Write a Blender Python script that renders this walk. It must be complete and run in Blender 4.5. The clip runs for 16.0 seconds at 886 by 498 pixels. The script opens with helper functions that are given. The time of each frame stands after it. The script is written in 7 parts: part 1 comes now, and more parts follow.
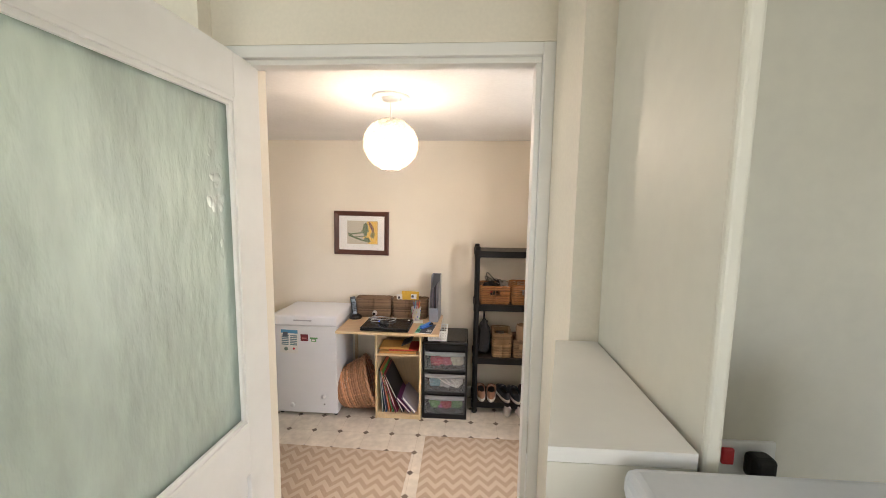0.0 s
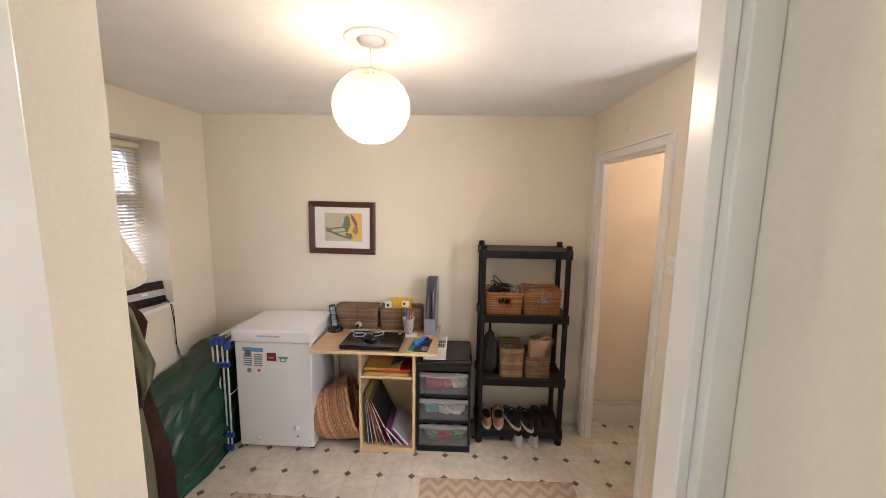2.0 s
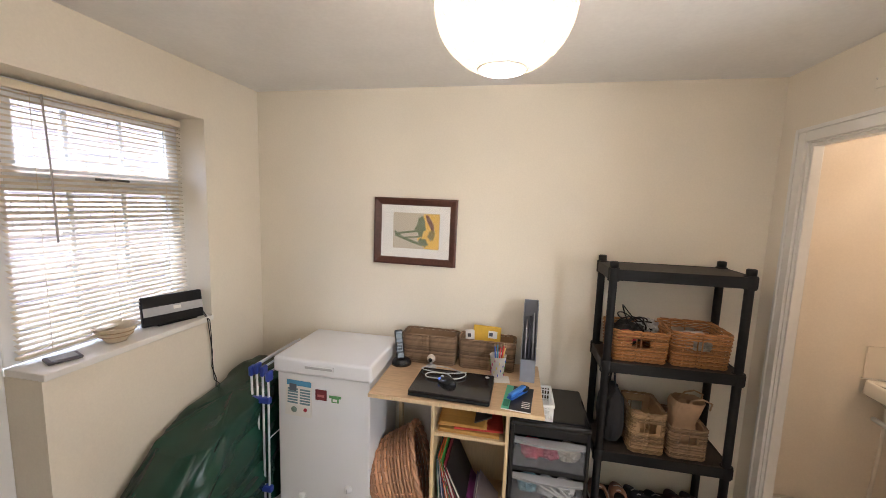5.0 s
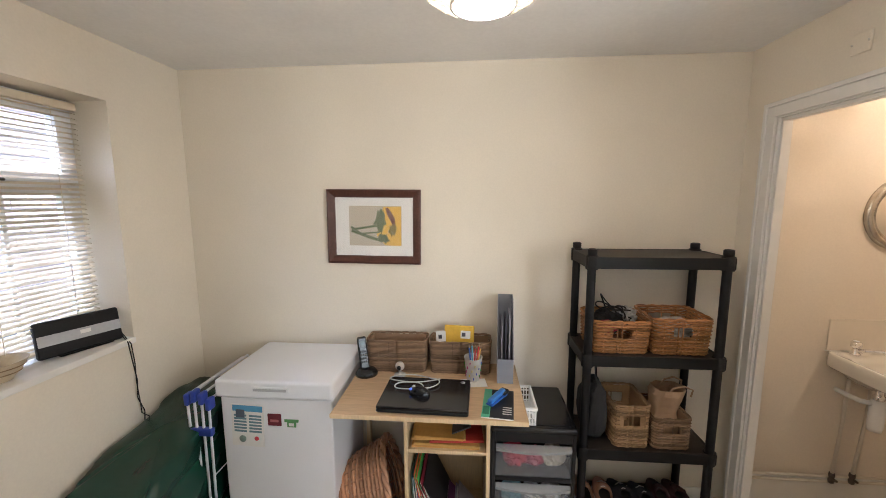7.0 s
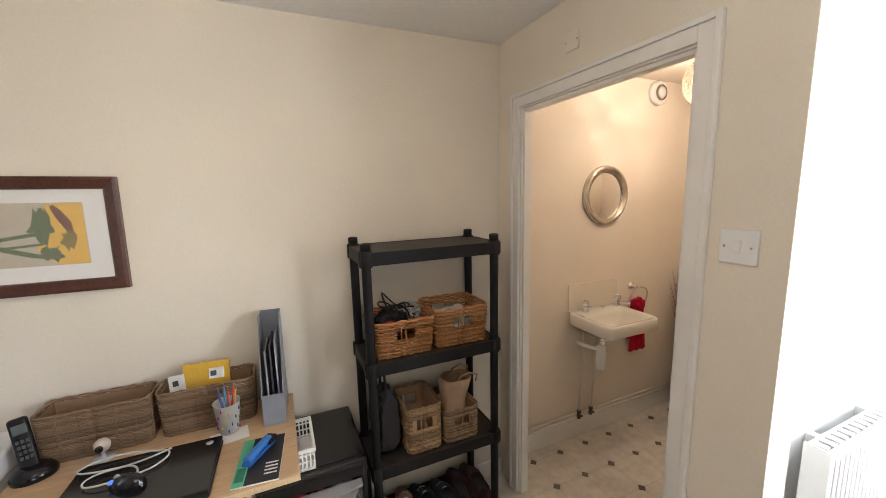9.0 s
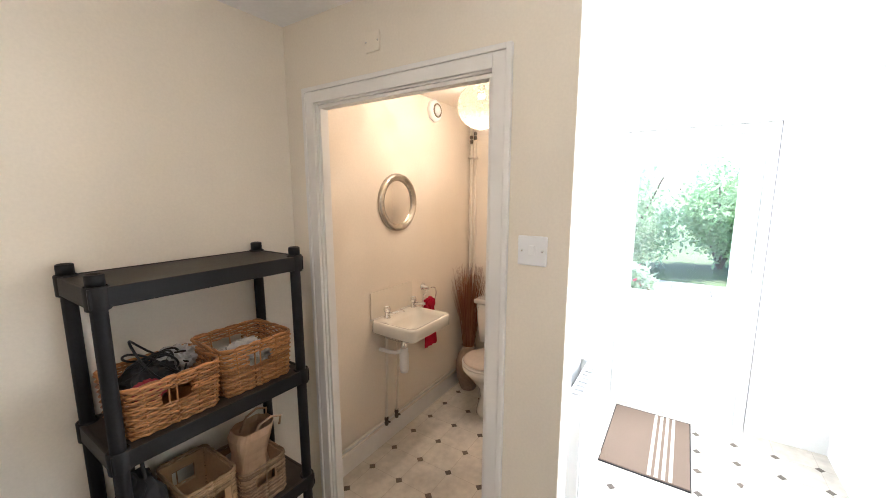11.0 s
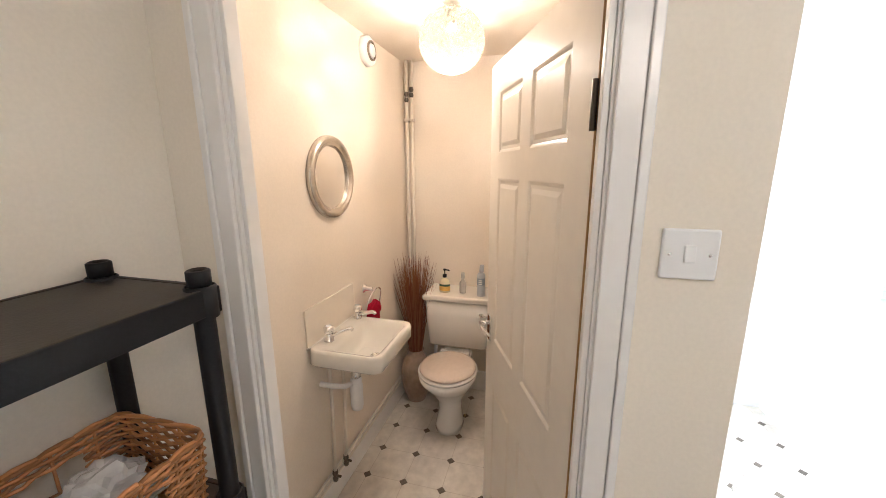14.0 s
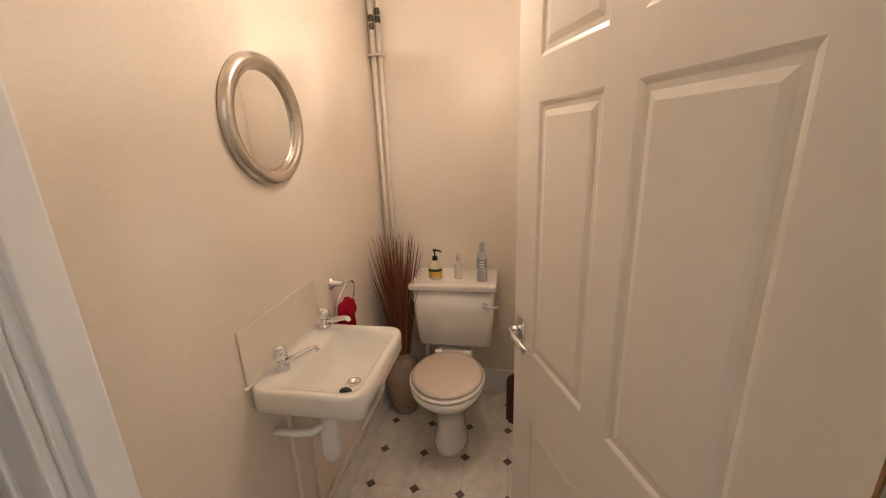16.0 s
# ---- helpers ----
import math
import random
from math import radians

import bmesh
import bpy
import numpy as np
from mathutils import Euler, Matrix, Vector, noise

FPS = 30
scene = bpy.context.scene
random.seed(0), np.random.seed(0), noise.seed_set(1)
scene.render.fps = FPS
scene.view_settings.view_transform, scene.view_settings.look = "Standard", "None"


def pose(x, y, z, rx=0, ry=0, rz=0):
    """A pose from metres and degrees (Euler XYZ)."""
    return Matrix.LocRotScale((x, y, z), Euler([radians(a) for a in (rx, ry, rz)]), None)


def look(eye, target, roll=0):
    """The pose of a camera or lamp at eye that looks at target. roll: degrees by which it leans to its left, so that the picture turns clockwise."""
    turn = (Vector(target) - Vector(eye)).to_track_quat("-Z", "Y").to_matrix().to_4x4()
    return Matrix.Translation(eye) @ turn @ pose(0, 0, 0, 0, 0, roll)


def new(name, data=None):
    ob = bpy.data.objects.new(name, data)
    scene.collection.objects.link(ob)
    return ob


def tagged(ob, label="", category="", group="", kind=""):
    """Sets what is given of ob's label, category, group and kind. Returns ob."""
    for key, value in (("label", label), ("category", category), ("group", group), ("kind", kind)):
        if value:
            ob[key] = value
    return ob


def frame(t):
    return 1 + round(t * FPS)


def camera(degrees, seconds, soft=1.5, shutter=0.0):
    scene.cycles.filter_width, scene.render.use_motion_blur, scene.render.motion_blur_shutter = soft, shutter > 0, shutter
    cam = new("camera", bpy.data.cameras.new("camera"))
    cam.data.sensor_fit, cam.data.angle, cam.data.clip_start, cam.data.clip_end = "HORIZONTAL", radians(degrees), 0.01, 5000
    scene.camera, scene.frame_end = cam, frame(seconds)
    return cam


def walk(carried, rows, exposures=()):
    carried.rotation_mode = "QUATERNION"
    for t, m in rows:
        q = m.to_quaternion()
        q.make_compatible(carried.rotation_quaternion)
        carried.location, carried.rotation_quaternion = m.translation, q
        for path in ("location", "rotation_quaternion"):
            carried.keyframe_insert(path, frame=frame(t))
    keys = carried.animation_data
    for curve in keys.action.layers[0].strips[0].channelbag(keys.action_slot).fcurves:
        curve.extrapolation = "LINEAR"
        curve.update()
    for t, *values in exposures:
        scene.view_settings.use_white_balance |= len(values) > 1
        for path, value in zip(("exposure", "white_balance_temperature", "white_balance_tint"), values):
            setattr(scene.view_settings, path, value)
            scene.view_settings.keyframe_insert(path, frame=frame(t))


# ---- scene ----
cam = camera(99.6, 16.0, soft=0.9)
PATH = [
    (0, (0.709, 2.564, 1.74), (0.585, 4.548, 1.516), 0.8),
    (0.5, (0.69, 2.708, 1.734), (0.586, 4.692, 1.501), 0.7),
    (1, (0.679, 2.86, 1.728), (0.58, 4.842, 1.475), 0.4),
    (1.5, (0.672, 2.985, 1.732), (0.588, 4.965, 1.469), 0.6),
    (2, (0.635, 3.122, 1.736), (0.553, 5.101, 1.459), 0.8),
    (2.5, (0.571, 3.246, 1.725), (0.491, 5.227, 1.457), 1.3),
    (3, (0.49, 3.358, 1.731), (0.35, 5.334, 1.456), 1.7),
    (3.5, (0.443, 3.474, 1.709), (0.18, 5.438, 1.441), 1.8),
    (4, (0.434, 3.608, 1.691), (0.069, 5.557, 1.434), 2.2),
    (6.5, (0.205, 3.872, 1.63), (-0.14, 5.828, 1.411), 0.9),
    (7, (0.284, 3.945, 1.64), (0.126, 5.921, 1.374), -0.2),
    (7.5, (0.337, 4.026, 1.64), (0.382, 6.003, 1.341), -0.9),
    (8, (0.392, 4.105, 1.62), (0.7, 6.058, 1.322), -1.1),
    (8.5, (0.470, 4.162, 1.613), (1.003, 6.068, 1.32), -1.6),
    (9, (0.512, 4.215, 1.609), (1.309, 6.024, 1.305), -1.4),
    (9.5, (0.556, 4.253, 1.608), (1.623, 5.919, 1.312), -1.2),
    (10, (0.51, 4.279, 1.619), (1.888, 5.7, 1.333), -0.3),
    (12.3, (0.548, 4.652, 1.621), (2.315, 5.526, 1.285), -0.5),
    (12.5, (0.573, 4.693, 1.618), (2.358, 5.528, 1.277), -0.5),
    (13, (0.656, 4.787, 1.612), (2.474, 5.533, 1.238), -0.3),
    (13.5, (0.746, 4.893, 1.602), (2.608, 5.508, 1.21), -0.2),
    (14, (0.855, 5.011, 1.599), (2.742, 5.521, 1.177), -0.2),
    (14.5, (0.965, 5.085, 1.583), (2.855, 5.541, 1.112), -0.3),
    (15, (1.11, 5.131, 1.542), (2.994, 5.557, 1.025), -1.2),
    (15.5, (1.231, 5.182, 1.515), (3.113, 5.588, 0.976), -2.0),
    (16, (1.335, 5.243, 1.485), (3.226, 5.589, 0.934), -2.2),
]
EXPOSURES = [(0.0, 2.1, 6300, 14), (1.5, 1.9, 6300, 16), (3.0, 2.0, 6300, 16), (6.5, 1.95, 5850, 10), (8.0, 1.83, 5850, 10), (10.2, 2.0, 5800, 10), (12.4, 2.52, 5250, 9), (14.0, 2.38, 5400, 10), (15.0, 2.24, 5600, 12), (16.0, 1.92, 5850, 13)]
walk(cam, [(t, look(eye, target, roll)) for t, eye, target, roll in PATH], EXPOSURES)

# ---- world, sun and large lights ----
world = bpy.data.worlds.new("world")
scene.world = world
world.use_nodes = True
sky = world.node_tree.nodes.new("ShaderNodeTexSky")
sky.sky_type, sky.sun_disc = "NISHITA", False
sky.sun_elevation, sky.sun_rotation = radians(48), radians(140)
world.node_tree.nodes["Background"].inputs[1].default_value = 0.15
world.node_tree.links.new(sky.outputs[0], world.node_tree.nodes["Background"].inputs[0])


def lamp(name, kind, m, power, colour, size=0.1, size_y=0.0):
    data = bpy.data.lights.new(name, kind)
    data.energy, data.color = power, colour
    if kind == "AREA":
        data.shape, data.size, data.size_y = "RECTANGLE", size, size_y or size
    elif kind == "POINT":
        data.shadow_soft_size = size
    else:
        data.angle = radians(0.5)
    ob = new(name, data)
    ob.matrix_world = m
    return ob


lamp("sun", "SUN", look((8, -1, 9), (3, 5, 0)), 5.0, (1.0, 0.95, 0.87))
# daylight standing in the window openings; two of these openings are unseen additions
lamp("window_light", "AREA", look((-2.0, 5.0, 2.75), (-1.1, 5.12, 1.25)), 25.0, (0.68, 0.75, 1.0), 1.0, 0.8)
# fill that whitens the porch, from an invented opening in its south wall
lamp("porch_fill_light", "AREA", look((2.62, 3.45, 1.5), (2.62, 5.0, 1.3)), 12.0, (1.0, 0.96, 0.91), 0.85, 1.1)
lamp("kitchen_window_light", "AREA", look((-1.46, 2.55, 1.57), (0.6, 2.6, 1.4)), 2.8, (0.95, 0.99, 0.96), 1.05, 1.1)
# fill added behind the camera to brighten the kitchen's right-hand wall
lamp("kitchen_rear_fill_light", "AREA", look((1.35, 0.45, 1.6), (1.4, 3.4, 1.4)), 3.8, (0.97, 0.98, 0.94), 0.85, 1.1)
lamp("bulb_utility", "POINT", pose(0.298, 4.58, 2.07), 17.0, (1.0, 0.80, 0.62), 0.04)
lamp("bulb_wc", "POINT", pose(2.48, 5.41, 2.04), 8.6, (1.0, 0.78, 0.58), 0.009)


# ---- materials ----
def mat(name, colour, rough=0.5, metal=0.0, grain=0.0, scale=40.0, bump=0.0, blot=0.0, blot_scale=3.0, spec=0.5, stretch=(1, 1, 1), trans=0.0, alpha=1.0, emit=0.0, emit_colour=None, coat=0.0, object_random=0.0):
    m = bpy.data.materials.new(name)
    m.use_nodes = True
    nt = m.node_tree
    b = nt.nodes["Principled BSDF"]
    b.inputs["Roughness"].default_value = rough
    b.inputs["Metallic"].default_value = metal
    b.inputs["Specular IOR Level"].default_value = spec
    b.inputs["Transmission Weight"].default_value = trans
    b.inputs["Alpha"].default_value = alpha
    b.inputs["Coat Weight"].default_value = coat
    b.inputs["Base Color"].default_value = (*colour, 1)
    if emit:
        b.inputs["Emission Strength"].default_value = emit
        b.inputs["Emission Color"].default_value = (*(emit_colour or colour), 1)
    if grain or bump or blot or object_random:
        tc = nt.nodes.new("ShaderNodeTexCoord")
        mp = nt.nodes.new("ShaderNodeMapping")
        mp.inputs["Scale"].default_value = stretch
        nt.links.new(tc.outputs["Object"], mp.inputs[0])
        fine = nt.nodes.new("ShaderNodeTexNoise")
        fine.inputs["Scale"].default_value, fine.inputs["Detail"].default_value = scale, 4
        big = nt.nodes.new("ShaderNodeTexNoise")
        big.inputs["Scale"].default_value, big.inputs["Detail"].default_value = blot_scale, 3
        nt.links.new(mp.outputs[0], fine.inputs[0])
        nt.links.new(mp.outputs[0], big.inputs[0])
        last = None
        for node, amount in ((fine, grain), (big, blot)):
            if not amount:
                continue
            rng = nt.nodes.new("ShaderNodeMapRange")
            rng.inputs[1].default_value, rng.inputs[2].default_value = 0.3, 0.7
            rng.inputs[3].default_value, rng.inputs[4].default_value = 1 - amount, 1 + amount * 0.5
            nt.links.new(node.outputs[0], rng.inputs[0])
            mix = nt.nodes.new("ShaderNodeMixRGB")
            mix.blend_type = "MULTIPLY"
            mix.inputs[0].default_value = 1.0
            mix.inputs[1].default_value = (*colour, 1)
            if last:
                nt.links.new(last.outputs[0], mix.inputs[1])
            nt.links.new(rng.outputs[0], mix.inputs[2])
            last = mix
        if object_random:
            info = nt.nodes.new("ShaderNodeObjectInfo")
            rng = nt.nodes.new("ShaderNodeMapRange")
            rng.inputs[3].default_value, rng.inputs[4].default_value = 1 - object_random, 1 + object_random
            nt.links.new(info.outputs["Random"], rng.inputs[0])
            mix = nt.nodes.new("ShaderNodeMixRGB")
            mix.blend_type = "MULTIPLY"
            mix.inputs[0].default_value = 1.0
            mix.inputs[1].default_value = (*colour, 1)
            if last:
                nt.links.new(last.outputs[0], mix.inputs[1])
            nt.links.new(rng.outputs[0], mix.inputs[2])
            last = mix
        if last:
            nt.links.new(last.outputs[0], b.inputs["Base Color"])
        if bump:
            bp = nt.nodes.new("ShaderNodeBump")
            bp.inputs["Strength"].default_value, bp.inputs["Distance"].default_value = bump, 0.004
            nt.links.new(fine.outputs[0], bp.inputs["Height"])
            nt.links.new(bp.outputs[0], b.inputs["Normal"])
    return m


def maths(nt, op, a, b=None):
    n = nt.nodes.new("ShaderNodeMath")
    n.operation = op
    for i, v in enumerate((a, b)):
        if v is None:
            continue
        if isinstance(v, (int, float)):
            n.inputs[i].default_value = v
        else:
            nt.links.new(v, n.inputs[i])
    return n.outputs[0]


PITCH_X, PITCH_Y, OFF_X, OFF_Y = 0.2025, 0.2045, 0.37, 5.85


def vinyl_material():
    m = mat("vinyl", (0.66, 0.61, 0.53), 0.32, grain=0.13, scale=22, bump=0.03, blot=0.14, blot_scale=6)
    nt = m.node_tree
    b = nt.nodes["Principled BSDF"]
    tc = nt.nodes["Texture Coordinate"]
    sep = nt.nodes.new("ShaderNodeSeparateXYZ")
    nt.links.new(tc.outputs["Object"], sep.inputs[0])
    lines = []
    for out, pitch, off in ((sep.outputs[0], PITCH_X, OFF_X), (sep.outputs[1], PITCH_Y, OFF_Y)):
        f = maths(nt, "FRACT", maths(nt, "ADD", maths(nt, "DIVIDE", maths(nt, "SUBTRACT", out, off), pitch), 20.5))
        lines.append(maths(nt, "LESS_THAN", maths(nt, "ABSOLUTE", maths(nt, "SUBTRACT", f, 0.5)), 0.009))
    joint = maths(nt, "MAXIMUM", lines[0], lines[1])
    mix = nt.nodes.new("ShaderNodeMixRGB")
    nt.links.new(maths(nt, "MULTIPLY", joint, 0.5), mix.inputs[0])
    nt.links.new(b.inputs["Base Color"].links[0].from_socket, mix.inputs[1])
    mix.inputs[2].default_value = (0.40, 0.34, 0.27, 1)
    nt.links.new(mix.outputs[0], b.inputs["Base Color"])
    return m


def chevron_material():
    m = mat("chevron_rug", (0.42, 0.33, 0.25), 0.95, grain=0.2, scale=260, bump=0.5, spec=0.1)
    nt = m.node_tree
    b = nt.nodes["Principled BSDF"]
    sep = nt.nodes.new("ShaderNodeSeparateXYZ")
    nt.links.new(nt.nodes["Texture Coordinate"].outputs["Object"], sep.inputs[0])
    u = maths(nt, "DIVIDE", sep.outputs[0], 0.11)
    tri = maths(nt, "ABSOLUTE", maths(nt, "SUBTRACT", maths(nt, "FRACT", maths(nt, "ADD", u, 40)), 0.5))
    v = maths(nt, "ADD", maths(nt, "DIVIDE", sep.outputs[1], 0.085), maths(nt, "MULTIPLY", tri, 1.5))
    band = maths(nt, "GREATER_THAN", maths(nt, "FRACT", maths(nt, "ADD", v, 40)), 0.5)
    half = maths(nt, "GREATER_THAN", maths(nt, "FRACT", maths(nt, "ADD", u, 40)), 0.5)
    swap = maths(nt, "ABSOLUTE", maths(nt, "SUBTRACT", band, maths(nt, "MULTIPLY", half, 0.0)))
    mix = nt.nodes.new("ShaderNodeMixRGB")
    mix.blend_type = "MIX"
    nt.links.new(maths(nt, "MULTIPLY", swap, 0.55), mix.inputs[0])
    nt.links.new(b.inputs["Base Color"].links[0].from_socket, mix.inputs[1])
    mix.inputs[2].default_value = (0.60, 0.51, 0.41, 1)
    nt.links.new(mix.outputs[0], b.inputs["Base Color"])
    return m


def shade_material(name, glow, colour, holes, dense, gaps=30):
    """Lit paper globe: a glowing translucent skin with thin fibres; light leaks between the fibres."""
    m = bpy.data.materials.new(name)
    m.use_nodes = True
    nt = m.node_tree
    nt.nodes.remove(nt.nodes["Principled BSDF"])
    out = nt.nodes["Material Output"]
    tc = nt.nodes.new("ShaderNodeTexCoord")
    n = nt.nodes.new("ShaderNodeTexNoise")
    n.inputs["Scale"].default_value, n.inputs["Detail"].default_value, n.inputs["Distortion"].default_value = 26, 3, 2.5
    nt.links.new(tc.outputs["Object"], n.inputs[0])
    ramp = nt.nodes.new("ShaderNodeMapRange")
    ramp.inputs[1].default_value, ramp.inputs[2].default_value = 0.35, 0.65
    ramp.inputs[3].default_value, ramp.inputs[4].default_value = 0.7 * glow, 1.15 * glow
    nt.links.new(n.outputs[0], ramp.inputs[0])
    em = nt.nodes.new("ShaderNodeEmission")
    em.inputs[0].default_value = (*colour, 1)
    nt.links.new(ramp.outputs[0], em.inputs[1])
    tr = nt.nodes.new("ShaderNodeBsdfTranslucent")
    fib = nt.nodes.new("ShaderNodeTexNoise")
    fib.inputs["Scale"].default_value, fib.inputs["Detail"].default_value, fib.inputs["Distortion"].default_value = 42, 5, 3.0
    nt.links.new(tc.outputs["Object"], fib.inputs[0])
    skin = nt.nodes.new("ShaderNodeValToRGB")
    skin.color_ramp.elements[0].position, skin.color_ramp.elements[0].color = 0.40, (0.85 * dense, 0.74 * dense, 0.54 * dense, 1)
    skin.color_ramp.elements[1].position, skin.color_ramp.elements[1].color = 0.66, (0.50 * dense, 0.38 * dense, 0.22 * dense, 1)
    nt.links.new(fib.outputs[0], skin.inputs[0])
    nt.links.new(skin.outputs[0], tr.inputs[0])
    add = nt.nodes.new("ShaderNodeAddShader")
    nt.links.new(em.outputs[0], add.inputs[0])
    nt.links.new(tr.outputs[0], add.inputs[1])
    skin_face = nt.nodes.new("ShaderNodeBsdfDiffuse")
    skin_face.inputs[0].default_value = (0.08, 0.07, 0.05, 1)
    both = nt.nodes.new("ShaderNodeAddShader")
    nt.links.new(add.outputs[0], both.inputs[0])
    nt.links.new(skin_face.outputs[0], both.inputs[1])
    clear = nt.nodes.new("ShaderNodeBsdfTransparent")
    mix = nt.nodes.new("ShaderNodeMixShader")
    fine = nt.nodes.new("ShaderNodeTexNoise")
    fine.inputs["Scale"].default_value, fine.inputs["Detail"].default_value, fine.inputs["Distortion"].default_value = gaps, 3, 2.0
    nt.links.new(tc.outputs["Object"], fine.inputs[0])
    edge = nt.nodes.new("ShaderNodeMapRange")
    edge.inputs[1].default_value, edge.inputs[2].default_value = 0.46, 0.58
    edge.inputs[3].default_value, edge.inputs[4].default_value = holes
    nt.links.new(fine.outputs[0], edge.inputs[0])
    nt.links.new(edge.outputs[0], mix.inputs[0])
    nt.links.new(both.outputs[0], mix.inputs[1])
    nt.links.new(clear.outputs[0], mix.inputs[2])
    nt.links.new(mix.outputs[0], out.inputs[0])
    return m


def glass_material(name, rough, bump, scale, tint):
    m = mat(name, tint, rough, bump=bump, scale=scale, trans=1.0, stretch=(1, 1, 0.35))
    m.node_tree.nodes["Principled BSDF"].inputs["IOR"].default_value = 1.45
    return m


WALL = mat("cream_emulsion", (0.82, 0.755, 0.64), 0.75, grain=0.03, scale=120, bump=0.06, blot=0.05, blot_scale=1.6, spec=0.25)
WC_WALL = mat("peach_emulsion", (0.80, 0.72, 0.61), 0.6, grain=0.03, scale=120, bump=0.06, blot=0.06, blot_scale=1.6, spec=0.3)
PORCH = mat("white_emulsion", (0.86, 0.86, 0.85), 0.7, grain=0.02, scale=90, bump=0.05, blot=0.03)
CEIL = mat("ceiling_paint", (0.86, 0.85, 0.83), 0.85, grain=0.03, scale=60, bump=0.1, blot=0.04, spec=0.2)
GLOSS = mat("white_gloss_paint", (0.82, 0.80, 0.76), 0.28, grain=0.02, scale=25, bump=0.05, blot=0.04, blot_scale=5)
KIT = mat("magnolia_gloss", (0.72, 0.69, 0.60), 0.48, grain=0.03, scale=30, bump=0.04, blot=0.05)
UPVC = mat("white_upvc", (0.84, 0.84, 0.83), 0.3, grain=0.01, scale=30, bump=0.02)
VINYL = vinyl_material()
DIAMOND = mat("brown_inset", (0.13, 0.10, 0.075), 0.4, grain=0.3, scale=90, bump=0.05, object_random=0.25)
RUG = chevron_material()
CHROME = mat("chrome", (0.85, 0.85, 0.86), 0.09, metal=1.0, grain=0.03, scale=80)
BRASS = mat("dull_brass", (0.42, 0.32, 0.18), 0.35, metal=1.0, grain=0.2, scale=60)
DARK_METAL = mat("dark_hinge_metal", (0.14, 0.12, 0.10), 0.4, metal=1.0, grain=0.2, scale=60)
BLACK_PLASTIC = mat("black_plastic", (0.010, 0.010, 0.011), 0.45, grain=0.2, scale=160, bump=0.12, blot=0.15, spec=0.3)
BLACK_SHINY = mat("shiny_black_plastic", (0.012, 0.012, 0.014), 0.16, grain=0.1, scale=60)
WHITE_PLASTIC = mat("white_plastic", (0.82, 0.82, 0.81), 0.35, grain=0.01, scale=40)
CERAMIC = mat("cream_ceramic", (0.80, 0.74, 0.62), 0.1, grain=0.01, scale=20, coat=0.4)
GLASS = glass_material("clear_glass", 0.0, 0.0, 10, (0.98, 0.99, 0.99))
OBSCURE = mat("rippled_obscure_glass", (0.68, 0.75, 0.67), 0.22, grain=0.10, scale=22, bump=1.0, blot=0.25, blot_scale=3, stretch=(1.6, 1.6, 0.5), trans=0.45)
# whitish layer mixed into the clear pane imitates glare from the bright garden
GLARE_GLASS = glass_material("glare_garden_glass", 0.0, 0.0, 10, (0.98, 0.99, 0.99))
glare_layer = GLARE_GLASS.node_tree.nodes.new("ShaderNodeBsdfTranslucent")
glare_layer.inputs[0].default_value = (0.85, 0.88, 0.92, 1)
veil = GLARE_GLASS.node_tree.nodes.new("ShaderNodeMixShader")
veil.inputs[0].default_value = 0.010
GLARE_GLASS.node_tree.links.new(GLARE_GLASS.node_tree.nodes["Principled BSDF"].outputs[0], veil.inputs[1])
GLARE_GLASS.node_tree.links.new(glare_layer.outputs[0], veil.inputs[2])
GLARE_GLASS.node_tree.links.new(veil.outputs[0], GLARE_GLASS.node_tree.nodes["Material Output"].inputs[0])
MIRROR = mat("mirror_silver", (0.92, 0.92, 0.91), 0.01, metal=1.0)
BRICK = mat("red_brick", (0.46, 0.385, 0.42), 0.85, grain=0.25, scale=60, bump=0.4, object_random=0.25)
MORTAR = mat("mortar", (0.46, 0.43, 0.43), 0.9, grain=0.2, scale=90, bump=0.3)


# ---- building helpers ----
def box(bm, x0, x1, y0, y1, z0, z1, bevel=0.0, seg=2):
    r = bmesh.ops.create_cube(bm, size=1.0, matrix=Matrix.Translation(((x0 + x1) / 2, (y0 + y1) / 2, (z0 + z1) / 2)) @ Matrix.Diagonal((abs(x1 - x0), abs(y1 - y0), abs(z1 - z0), 1)))
    if bevel:
        es = {e for v in r["verts"] for e in v.link_edges}
        bmesh.ops.bevel(bm, geom=list(es), offset=bevel, segments=seg, affect="EDGES", profile=0.5)
    return bm


def tube(bm, points, radius, sides=8, caps=True):
    """A round bar along a line of points; radius may be a list."""
    pts = [Vector(p) for p in points]
    rad = radius if isinstance(radius, (list, tuple)) else [radius] * len(pts)
    rings = []
    up = Vector((0.13, 0.21, 0.97)).normalized()
    for i, p in enumerate(pts):
        d = (pts[min(i + 1, len(pts) - 1)] - pts[max(i - 1, 0)]).normalized()
        a = d.cross(up)
        if a.length < 0.05:
            a = d.cross(Vector((1, 0, 0.1)))
        a.normalize()
        b = d.cross(a)
        rings.append([bm.verts.new(p + rad[i] * (math.cos(k * math.tau / sides) * a + math.sin(k * math.tau / sides) * b)) for k in range(sides)])
    for r0, r1 in zip(rings, rings[1:]):
        for k in range(sides):
            f = bm.faces.new((r0[k], r0[(k + 1) % sides], r1[(k + 1) % sides], r1[k]))
            f.smooth = True
    if caps:
        bm.faces.new(rings[0][::-1])
        bm.faces.new(rings[-1])
    return bm


